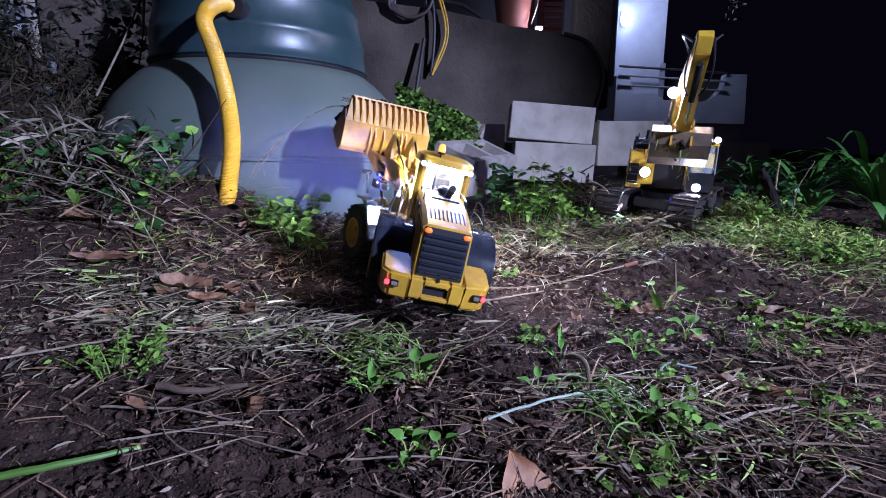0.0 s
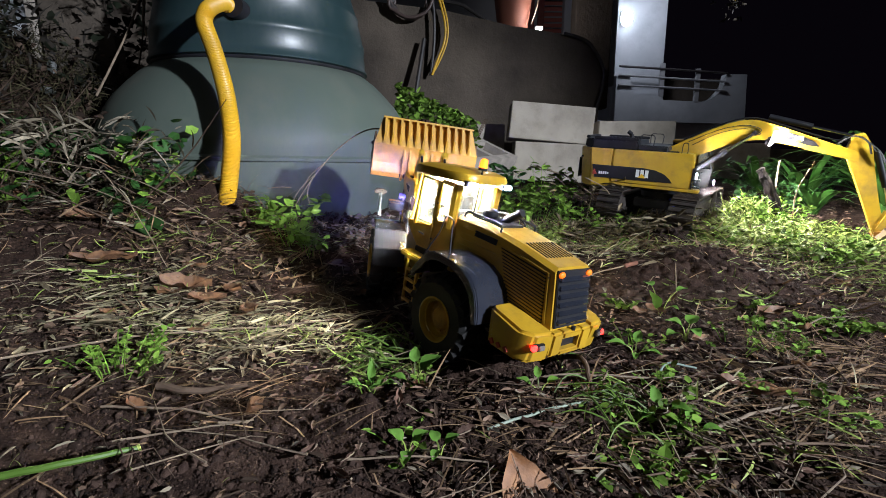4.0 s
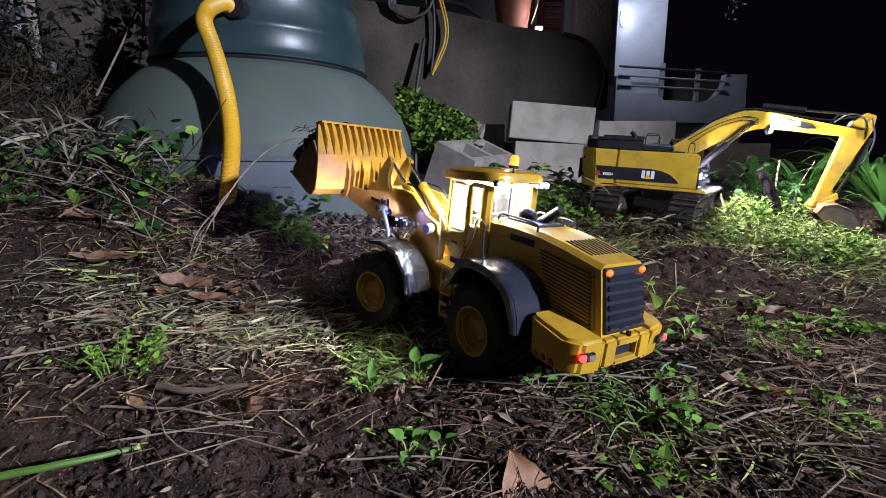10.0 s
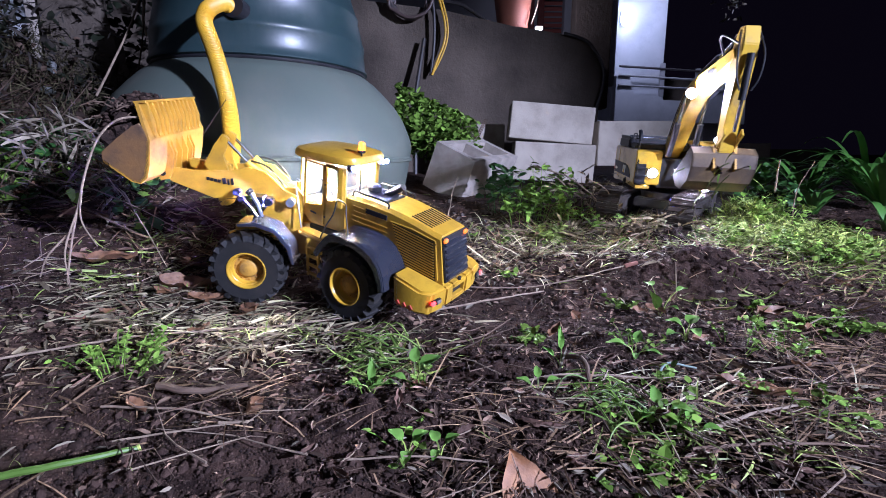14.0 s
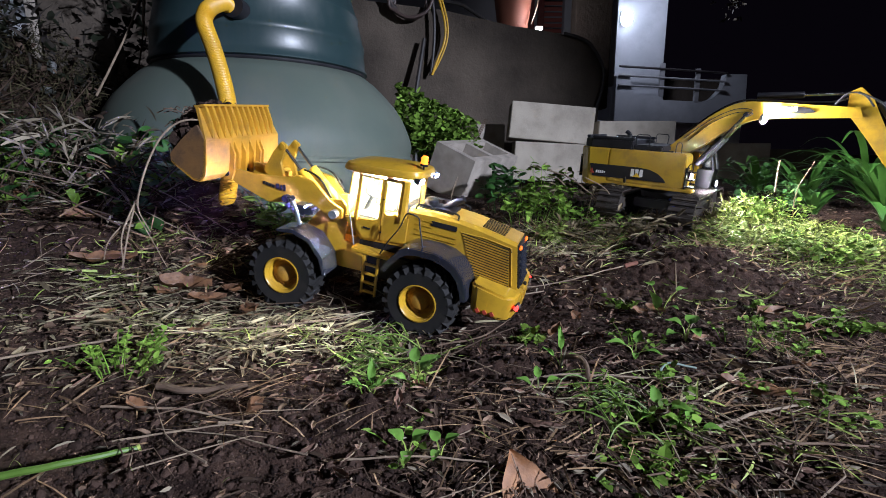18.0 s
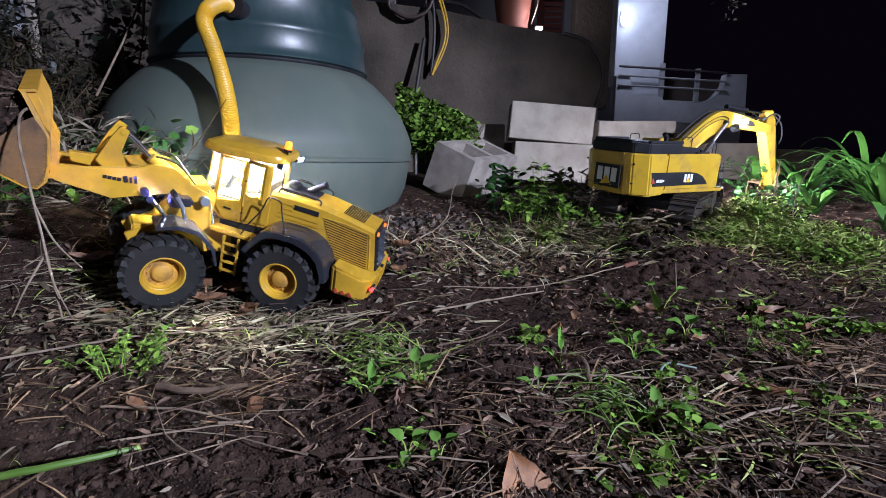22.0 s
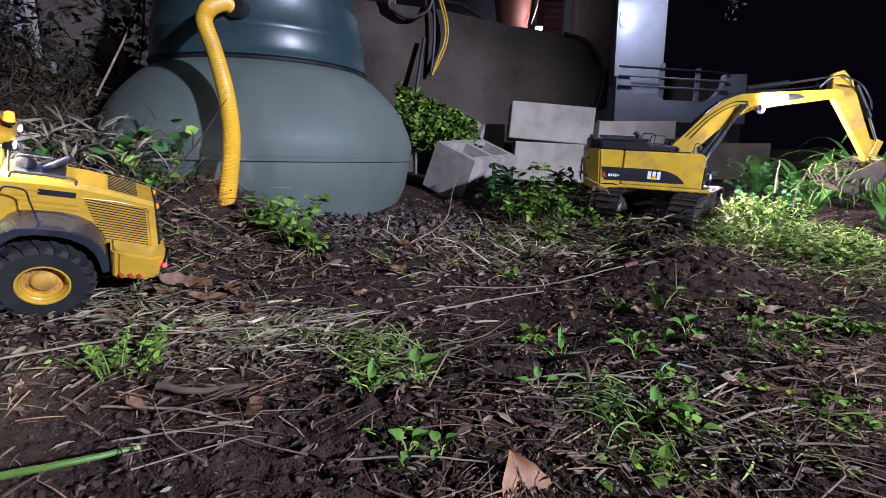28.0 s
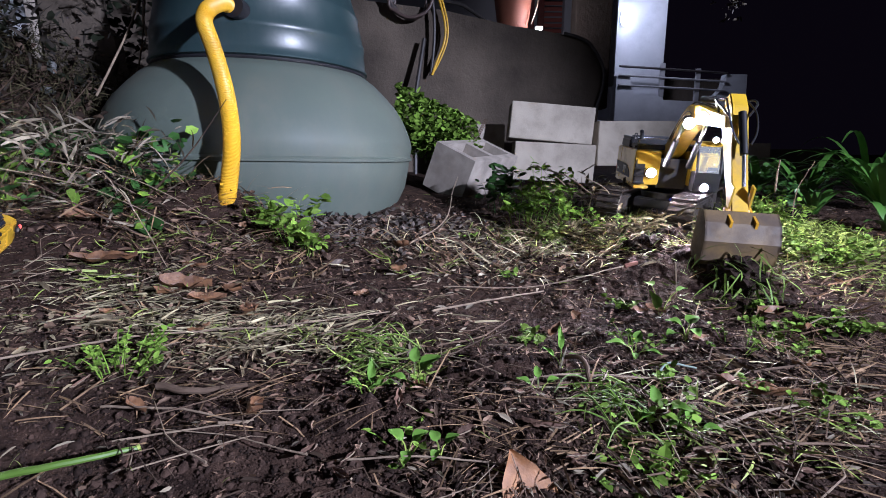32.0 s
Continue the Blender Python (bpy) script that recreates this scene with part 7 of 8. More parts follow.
    o = new("foliage", leaf_mesh("foliage", LEAF, pos, le, le * 0.48, RNG.uniform(0, 6.283, n), RNG.normal(-0.2, 0.5, n), RNG.normal(0, 0.5, n), LEAFG))
    o.parent = bush
    o["kind"] = "stuff"
    bm = bmesh.new()
    for k in range(14):
        a = RNG.uniform(0, 6.283)
        tube(bm, curve_through([(RNG.normal() * 0.06, RNG.normal() * 0.05, -0.02), (0.1 * math.cos(a), 0.08 * math.sin(a), 0.16), (0.2 * math.cos(a), 0.14 * math.sin(a), 0.34)], 8), 0.004, 5, 0.0015)
    part("vine_stems", bm, TWIG, bush)
    # bare twigs over the bank
    bm = bmesh.new()
    for _ in range(150):
        x, y = RNG.uniform(-1.5, -0.62), RNG.uniform(1.0, 1.5)
        if (x + 0.62) ** 2 + (y - 1.745) ** 2 < 0.26:
            continue
        z = lie(x, y)
        a, l = RNG.uniform(0, 6.283), RNG.uniform(0.08, 0.26)
        d = Vector((math.cos(a), math.sin(a) * 0.5, RNG.uniform(-0.1, 0.9))) * l
        s = Vector((x, y, z + RNG.uniform(0.0, 0.08)))
        tube(bm, curve_through([s, s + d * 0.5 + Vector((RNG.normal(), RNG.normal(), RNG.normal())) * 0.012, s + d], 5), RNG.uniform(0.0012, 0.003), 5, 0.0008)
    tagged(part("bank_twigs", bm, TWIG), "tangle of bare twigs over the bank", "twigs", kind="stuff")
    # leaves of a tree that hang in from above
    cloud("hanging_branch", 160, (2.55, 4.9, 1.55), (2.95, 5.2, 1.95), 0.07, OLIVE, "hanging grey-green tree leaves above the yard", "leaves", 0.2, mid=True)


bank()


def strap_plant(c, n, length, label):
    """Long arching strap leaves from one root, each a part."""
    t = thing("strap_leaf_plant", Matrix.Translation((c[0], c[1], lie(c[0], c[1]) - 0.01)), label, "plant", "strap-leaf plants")
    for k in range(n):
        a = 6.283 * k / n + RNG.normal() * 0.3
        l = length * RNG.uniform(0.65, 1.1)
        up = RNG.uniform(0.45, 0.95)
        w = 0.016 * RNG.uniform(0.7, 1.2)
        bm = bmesh.new()
        rows = []
        for i in range(9):
            u = i / 8
            r = l * (u * (1 - 0.35 * up) * 0.75)
            z = l * up * (1.5 * u - 1.05 * u * u)
            s = w * (0.55 + 1.4 * u - 1.95 * u * u + 0.02)
            s = max(s, 0.0012)
            p = Vector((r * math.cos(a), r * math.sin(a), z))
            q = Vector((-math.sin(a), math.cos(a), 0))
            rows.append([bm.verts.new(p - q * s + Vector((0, 0, 0.25 * s))), bm.verts.new(p), bm.verts.new(p + q * s + Vector((0, 0, 0.25 * s)))])
        for ra, rb in zip(rows, rows[1:]):
            for j in (0, 1):
                bm.faces.new((ra[j], ra[j + 1], rb[j + 1], rb[j]))
        part("strap_leaf", bm, STRAP, t, smooth=True)
    return t


strap_plant((1.50, 1.66), 22, 0.52, "large plant with long arching green strap leaves")
strap_plant((1.36, 1.85), 18, 0.38, "large plant with long arching green strap leaves")
strap_plant((1.26, 1.66), 10, 0.24, "low plant with green strap leaves")
strap_plant((1.60, 1.85), 22, 0.54, "large plant with long arching green strap leaves")
strap_plant((1.34, 2.1), 16, 0.34, "large plant with long arching green strap leaves")
strap_plant((1.30, 1.42), 9, 0.22, "low plant with green strap leaves")


# ---- single sticks and leaves ----
def stick(name, pts, r, r2, material, label, category="stick", off=None):
    base = Vector(pts[0])
    t = thing(name, Matrix.Translation(base), label, category)
    bm = bmesh.new()
    line = [Vector(p) - base for p in curve_through(pts, 22)]
    for q in line[1:-1]:
        k = min(0.0020, 0.9 * r)
        q += k * Vector((noise.noise(q * 45), noise.noise(q * 45 + Vector((5, 0, 0))), noise.noise(q * 45 + Vector((0, 5, 0))) * 0.7))
    tube(bm, line, 0.75 * r, 8, 0.75 * r2)
    part("stem", bm, material, t, smooth=True)
    return t


def g(x, y, up=0.004):
    return (x, y, lie(x, y) + up)


stem = stick("green_stem", [(-0.40, 0.366, 0.008), (-0.334, 0.388, 0.012), (-0.2885, 0.421, 0.006)], 0.0050, 0.0034, surf("fresh_green_stem", (0.075, 0.15, 0.018), (0.10, 0.18, 0.03), 30, 0.5), "thick fresh green plant stem lying on soil", "stem")
bm = bmesh.new()
lathe(bm, [(0, -0.001), (0.0035, -0.001), (0.0035, 0.001), (0, 0.001)], 10)
end = part("cut_end", bm, LEAFY, stem, "pale cut end")
end.matrix_local = Matrix.Translation((0.1115, 0.055, -0.002)) @ Euler((0, radians(75), radians(35))).to_matrix().to_4x4()
pale_stick = stick("pale_reed", [g(0.047, 0.470, 0.014), g(0.132, 0.508, 0.016), g(0.235, 0.560, 0.014)], 0.0022, 0.0019, surf("pale_green_reed", (0.27, 0.32, 0.24), (0.2, 0.25, 0.17), 20, 0.5), "pale green-white reed lying on the ground", "reed")
stick("pale_reed_end", [g(0.286, 0.608, 0.008), g(0.31, 0.632, 0.014), g(0.348, 0.630, 0.008)], 0.0024, 0.0018, surf("pale_blue_reed", (0.20, 0.26, 0.22), (0.15, 0.20, 0.17), 20, 0.5), "broken pale end of a reed", "reed")
stick("fat_stick", [g(-0.338, 0.539, 0.005), g(-0.288, 0.531, 0.006), g(-0.236, 0.550, 0.006)], 0.0062, 0.0042, TWIG, "grey-brown barked stick on dark soil")
stick("long_twig", [g(-0.542, 0.561, 0.010), g(-0.435, 0.641, 0.012), g(-0.34, 0.690, 0.010), g(-0.249, 0.723, 0.012), g(-0.093, 0.821, 0.010)], 0.0022, 0.0016, PALETWIG, "long thin pale twig across the soil", "twig")
stick("long_twig", [g(0.0, 0.99, 0.006), g(0.2, 1.02, 0.010), g(0.405, 1.06, 0.018)], 0.0016, 0.0021, PALETWIG, "long straight pale twig across the soil", "twig")
stick("long_twig", [g(0.0, 0.645, 0.006), g(0.06, 0.72, 0.012), g(0.121, 0.788, 0.010)], 0.0017, 0.0010, TWIG, "thin bent twig across dark soil", "twig")
stick("long_twig", [g(0.09, 0.560, 0.010), g(0.161, 0.573, 0.020), g(0.285, 0.589, 0.014)], 0.0022, 0.0015, PALETWIG, "straight grey twig lying over the weeds", "twig")
stick("long_twig", [g(-0.37, 0.488, 0.006), g(-0.29, 0.482, 0.012), g(-0.204, 0.468, 0.008)], 0.0020, 0.0014, PALETWIG, "pale twig lying on trodden soil", "twig")
stick("long_twig", [g(-0.32, 0.430, 0.006), g(-0.25, 0.448, 0.012), g(-0.198, 0.470, 0.010)], 0.0016, 0.0010, PALETWIG, "pale twig lying on trodden soil", "twig")
stick("long_twig", [g(-0.10, 0.418, 0.006), g(-0.02, 0.422, 0.010), g(0.065, 0.425, 0.008)], 0.0016, 0.0011, PALETWIG, "pale twig lying on trodden soil", "twig")
stick("long_twig", [g(0.288, 0.486, 0.008), g(0.35, 0.515, 0.012), g(0.424, 0.540, 0.010)], 0.0030, 0.0022, PALETWIG, "thick pale twig lying in the straw", "twig")
stick("long_twig", [g(0.26, 0.462, 0.008), g(0.36, 0.470, 0.012), g(0.46, 0.468, 0.010)], 0.0024, 0.0016, TWIG, "brown twig lying in the straw", "twig")
stick("long_twig", [g(0.42, 0.62, 0.008), g(0.55, 0.66, 0.012), g(0.66, 0.67, 0.010)], 0.0026, 0.0016, TWIG, "brown twig lying in the straw", "twig")
stick("bark_piece", [g(0.402, 1.058, 0.018), g(0.43, 1.06, 0.018)], 0.007, 0.006, surf("red_brown_bark", (0.20, 0.08, 0.05), (0.14, 0.055, 0.035), 40, 0.8), "red-brown stub at the end of a twig", "bark")
stick("long_twig", [g(-0.02, 0.85, 0.006), g(0.08, 0.91, 0.012), g(0.21, 0.985, 0.012)], 0.0030, 0.0018, PALETWIG, "knotty pale twig on dark soil", "twig")
stick("long_twig", [g(-0.01, 0.70, 0.006), g(0.06, 0.735, 0.012), g(0.115, 0.80, 0.020)], 0.0022, 0.0012, TWIG, "bent thin twig rising from the soil", "twig")
stick("thick_twig", [g(0.17, 0.650, 0.01), g(0.182, 0.60, 0.03), g(0.178, 0.535, 0.004)], 0.0050, 0.0035, TWIG, "short brown stick propped in the weeds")
stick("upright_twig", [g(0.474, 0.96, 0.0), (0.470, 0.96, 0.03), (0.466, 0.96, 0.065)], 0.0018, 0.0014, PALETWIG, "thin pale twig standing upright", "twig")
stump = thing("tree_stump", Matrix.Translation((1.0, 1.45, lie(1.0, 1.45))), "dark rotten slanting stump standing in the weeds", "stump")
bm = bmesh.new()
top = 0.235 - lie(1.0, 1.45)
tube(bm, curve_through([(0.012, 0, -0.02), (-0.012, 0.004, top * 0.4), (-0.045, 0, top * 0.75), (-0.072, 0.004, top)], 14), 0.019, 12, 0.012, rib=0.0016)
for v in bm.verts:
    v.co += Vector((1, 1, 1)) * 0.006 * noise.noise(v.co * 60)
part("trunk", bm, surf("rotten_black_bark", (0.007, 0.006, 0.006), (0.015, 0.012, 0.011), 40, 0.95, 0, 0.8, 160, spec=0.05), stump)
stick("upright_twig", [g(1.02, 1.42, 0.0), (1.02, 1.42, 0.17), (1.06, 1.42, 0.26)], 0.0022, 0.0014, TWIG, "thin dark twig standing in the weeds", "twig")
stick("upright_twig", [(0.985, 1.46, 0.17), (0.985, 1.46, 0.22), (0.987, 1.46, 0.262)], 0.004, 0.003, PALETWIG, "pale broken twig at the stump", "twig")
stick("long_twig", [g(0.52, 1.5, 0.0), (0.53, 1.5, 0.10), (0.50, 1.5, 0.17), (0.43, 1.5, 0.21)], 0.0034, 0.0016, PALETWIG, "pale arching twig before the excavator", "twig")
stick("long_twig", [g(-0.12, 1.16, 0.0), g(0.0, 1.3, 0.05), (0.03, 1.55, 0.16), (0.05, 1.7, 0.2)], 0.003, 0.0018, PALETWIG, "pale bent twig leaning on the block", "twig")
for a, b in (((-0.95, 1.0), (-0.45, 1.0)), ((-0.9, 1.08), (-0.42, 1.06)), ((-0.7, 1.02), (-0.52, 0.9))):
    h = 0.12
    stick("long_twig", [g(*a, h), g((a[0] + b[0]) / 2, (a[1] + b[1]) / 2, h * 0.75), g(*b, 0.01)], 0.0018, 0.0011, PALETWIG, "long pale twig hanging over the bank", "twig")


def dry_leaf(c, length, width, turn, curl, label, material=DRYLEAF, ragged=1.0):
    t = thing("dry_leaf", Matrix.Translation(g(*c, 0.006)) @ Euler([radians(a) for a in turn]).to_matrix().to_4x4(), label, "leaf", "large dry leaves")
    bm = bmesh.new()
    n, m = 12, 6
    rows = []
    for i in range(n + 1):
        u = i / n
        w = width * (math.sin(math.pi * min(1, u * 0.96 + 0.02)) ** 0.75) * (1 - 0.15 * u - 0.45 * u ** 3) * (1 + ragged * (0.5 * noise.noise(Vector((u * 6, length * 300, 0))) + 0.25 * noise.noise(Vector((u * 17, length * 300, 0)))))
        rows.append([bm.verts.new((length * (u - 0.5), w * v, curl * (abs(v) ** 1.4) * width + 0.25 * curl * length * (u - 0.5) ** 2 * 2 + 0.09 * ragged * length * noise.noise(Vector((u * 4, v * 2.2, length * 50))) + 0.03 * length * noise.noise(Vector((u * 11, v * 6, length * 50))))) for v in np.linspace(-1, 1, m + 1)])
    for a, b in zip(rows, rows[1:]):
        for j in range(m):
            bm.faces.new((a[j], a[j + 1], b[j + 1], b[j]))
    part("leaf_blade", bm, material, t, smooth=True)
    bm = bmesh.new()
    tube(bm, [(-0.62 * length, 0, 0.004), (-0.45 * length, 0, 0.001), (0.1 * length, 0, 0.0015), (0.46 * length, 0, 0.004)], 0.0011, 5, 0.0004)
    part("midrib", bm, PALETWIG, t)
    return t


big_leaf = dry_leaf((0.088, 0.435), 0.090, 0.034, (0, 0, 0), 0.15, "large folded brown dry leaf standing in the litter", surf("orange_brown_dry_leaf", (0.36, 0.165, 0.060), (0.22, 0.095, 0.036), 50, 0.55, 0, 0.6, 140, (0.11, 0.055, 0.03), 60, 0.5), 0.25)
ax = Vector((-0.030, 0.030, 0.071)).normalized()
nz = (Vector((0.35, -0.75, 0.55)) - ax * Vector((0.35, -0.75, 0.55)).dot(ax)).normalized()
big_leaf.matrix_world = Matrix.Translation((0.078, 0.405, -0.035)) @ Matrix((ax, nz.cross(ax), nz)).transposed().to_4x4()
dry_leaf((-0.635, 0.900), 0.115, 0.016, (10, 0, 12), 0.5, "large curled brown dry leaf at the foot of the bank")
dry_leaf((-0.765, 1.042), 0.09, 0.02, (15, 0, 5), 0.5, "large curled brown dry leaf on the bank")
dry_leaf((0.40, 0.575), 0.09, 0.018, (8, -5, 160), 0.5, "curled brown dry leaf among straw")
dry_leaf((-0.40, 0.80), 0.06, 0.02, (5, 8, 30), 0.4, "ragged brown dry leaf on the soil")
dry_leaf((-0.47, 0.81), 0.055, 0.02, (10, 4, 80), 0.4, "ragged brown dry leaf on the soil")
dry_leaf((-0.32, 0.78), 0.05, 0.018, (-10, 4, 130), 0.4, "ragged brown dry leaf on the soil")
dry_leaf((-0.454, 0.838), 0.085, 0.030, (12, 6, 15), 0.5, "broad crumpled red-brown dry leaf on the soil")
dry_leaf((-0.375, 0.848), 0.05, 0.018, (-12, 6, 150), 0.5, "crumpled red-brown dry leaf on the soil")
dry_leaf((-0.105, 1.185), 0.06, 0.022, (20, 6, 140), 0.5, "broad red-brown dry leaf before the tank")
dry_leaf((0.60, 0.86), 0.07, 0.020, (10, 6, 20), 0.4, "broad brown dry leaf on the spoil heap")
dry_leaf((-0.095, 1.05), 0.06, 0.02, (-20, 10, 60), 0.5, "red-brown dry leaf before the tank")
dry_leaf((-0.213, 0.495), 0.04, 0.012, (60, 10, 95), 0.7, "folded grey dry leaf standing on soil")
dry_leaf((0.36, 0.86), 0.03, 0.012, (20, 10, 0), 0.4, "small red-brown dry leaf on soil")
dry_leaf((0.62, 0.80), 0.05, 0.014, (-20, 20, 60), 0.5, "orange-brown dry leaf among weeds")
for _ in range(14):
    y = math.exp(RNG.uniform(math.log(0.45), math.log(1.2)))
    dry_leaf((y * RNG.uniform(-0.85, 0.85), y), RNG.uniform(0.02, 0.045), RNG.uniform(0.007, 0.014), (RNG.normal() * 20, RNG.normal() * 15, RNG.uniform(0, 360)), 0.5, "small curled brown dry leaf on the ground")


DULLEAF = surf("dull_brown_dead_leaf", (0.15, 0.085, 0.06), (0.085, 0.05, 0.036), 60, 0.75, 0, 0.8, 160, (0.045, 0.028, 0.022), 60, 0.7, per="object", span=(0.4, 1.5), spec=0.2)
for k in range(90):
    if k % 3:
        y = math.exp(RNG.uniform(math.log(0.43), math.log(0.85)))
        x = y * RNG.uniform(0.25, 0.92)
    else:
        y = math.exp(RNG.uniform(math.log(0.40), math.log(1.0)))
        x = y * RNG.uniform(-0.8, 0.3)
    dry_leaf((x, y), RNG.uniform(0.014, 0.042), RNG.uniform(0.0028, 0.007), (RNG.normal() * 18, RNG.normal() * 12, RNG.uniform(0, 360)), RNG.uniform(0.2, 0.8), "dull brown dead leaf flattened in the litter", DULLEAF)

# ---- the clump of weeds that the excavator digs out ----
def clump(n, size, label):
    """Soil torn out with its roots and grass."""
    t = thing("dug_clump", Matrix(), label, "soil", "clumps that the excavator digs")
    u = RNG.normal(0, 1, (n, 3)) * (0.040, 0.044, 0.026) * np.array(size)
    le = RNG.uniform(0.025, 0.085, n)
    o = new("blade_mass", leaf_mesh("blade_mass", BLADE, u, le, RNG.uniform(0.0010, 0.0024, n), RNG.uniform(0, 6.283, n), RNG.normal(-0.85, 0.4, n), RNG.normal(0, 0.6, n), STALK, 1.4))
    o.parent = t
    o["kind"] = "stuff"
    bm = bmesh.new()
    bmesh.ops.create_icosphere(bm, subdivisions=4, radius=1.0)
    for v in bm.verts:
        k = 1 + 0.4 * noise.noise(v.co * 2.0) + 0.25 * noise.noise(v.co * 5) + 0.14 * noise.noise(v.co * 13)
        v.co = Vector((v.co.x * 0.048 * k * size, v.co.y * 0.054 * k * size, v.co.z * 0.038 * k * size))
    part("root_ball", bm, CLOD, t)
    return t


dug_clump = clump(300, 1.0, "clump of uprooted green grass with soil on its roots")
dug_soil = clump(60, 0.95, "dark lump of dug soil with a few roots")
dropped_soil = clump(40, 1.0, "dark lump of soil that falls from the digging bucket")


def leaf_spray(c, heading, label, size=1.0, rise=-0.08):
    """A few narrow dry leaves fanned out from one shoot."""
    n = 6
    yaw = radians(heading) + np.linspace(-0.45, 0.45, n)
    le = size * np.array([0.030, 0.040, 0.046, 0.042, 0.036, 0.028])
    z = lie(*c) + 0.010
    p = np.array([(c[0] + 0.5 * l * math.cos(a), c[1] + 0.5 * l * math.sin(a), z + 0.002 * k) for k, (a, l) in enumerate(zip(yaw, le))])
    tagged(new("leaf_spray", leaf_mesh("leaf_spray", LEAF, p, le, le * 0.09, yaw, np.full(n, rise) + RNG.normal(0, 0.1, n), np.linspace(-0.4, 0.4, n), PALELEAF, 1.0)), label, "leaves", "dry leaf sprays")


for pts in ([(0.36, 1.72, 0.225), (0.42, 1.68, 0.205), (0.456, 1.64, 0.177), (0.50, 1.58, 0.125), (0.485, 1.5, 0.06)], [(0.394, 1.7, 0.197), (0.431, 1.66, 0.157), (0.462, 1.6, 0.131), (0.50, 1.56, 0.08)]):
    stick("arching_branch", pts, 0.0036, 0.0020, PALETWIG, "pale dry branch arching over the weeds", "branch")
for c, h in (((0.50, 1.38), 250), ((0.54, 1.40), 300), ((0.60, 1.42), 220), ((0.66, 1.43), 20), ((0.55, 1.32), 100), ((0.42, 1.33), 170), ((0.70, 1.40), 140), ((0.37, 1.42), 60)):
    leaf_spray(c, h, "spray of pale withered leaves before the excavator", 1.7, 0.35)
leaf_spray((-0.215, 0.70), 205, "spray of narrow pale dry leaves on a fallen twig")
leaf_spray((-0.105, 0.775), 215, "spray of narrow pale dry leaves on a fallen twig")
leaf_spray((-0.52, 0.66), 10, "spray of narrow pale dry leaves in the wheel track")
leaf_spray((0.02, 0.92), 190, "spray of narrow pale dry leaves on dark soil")

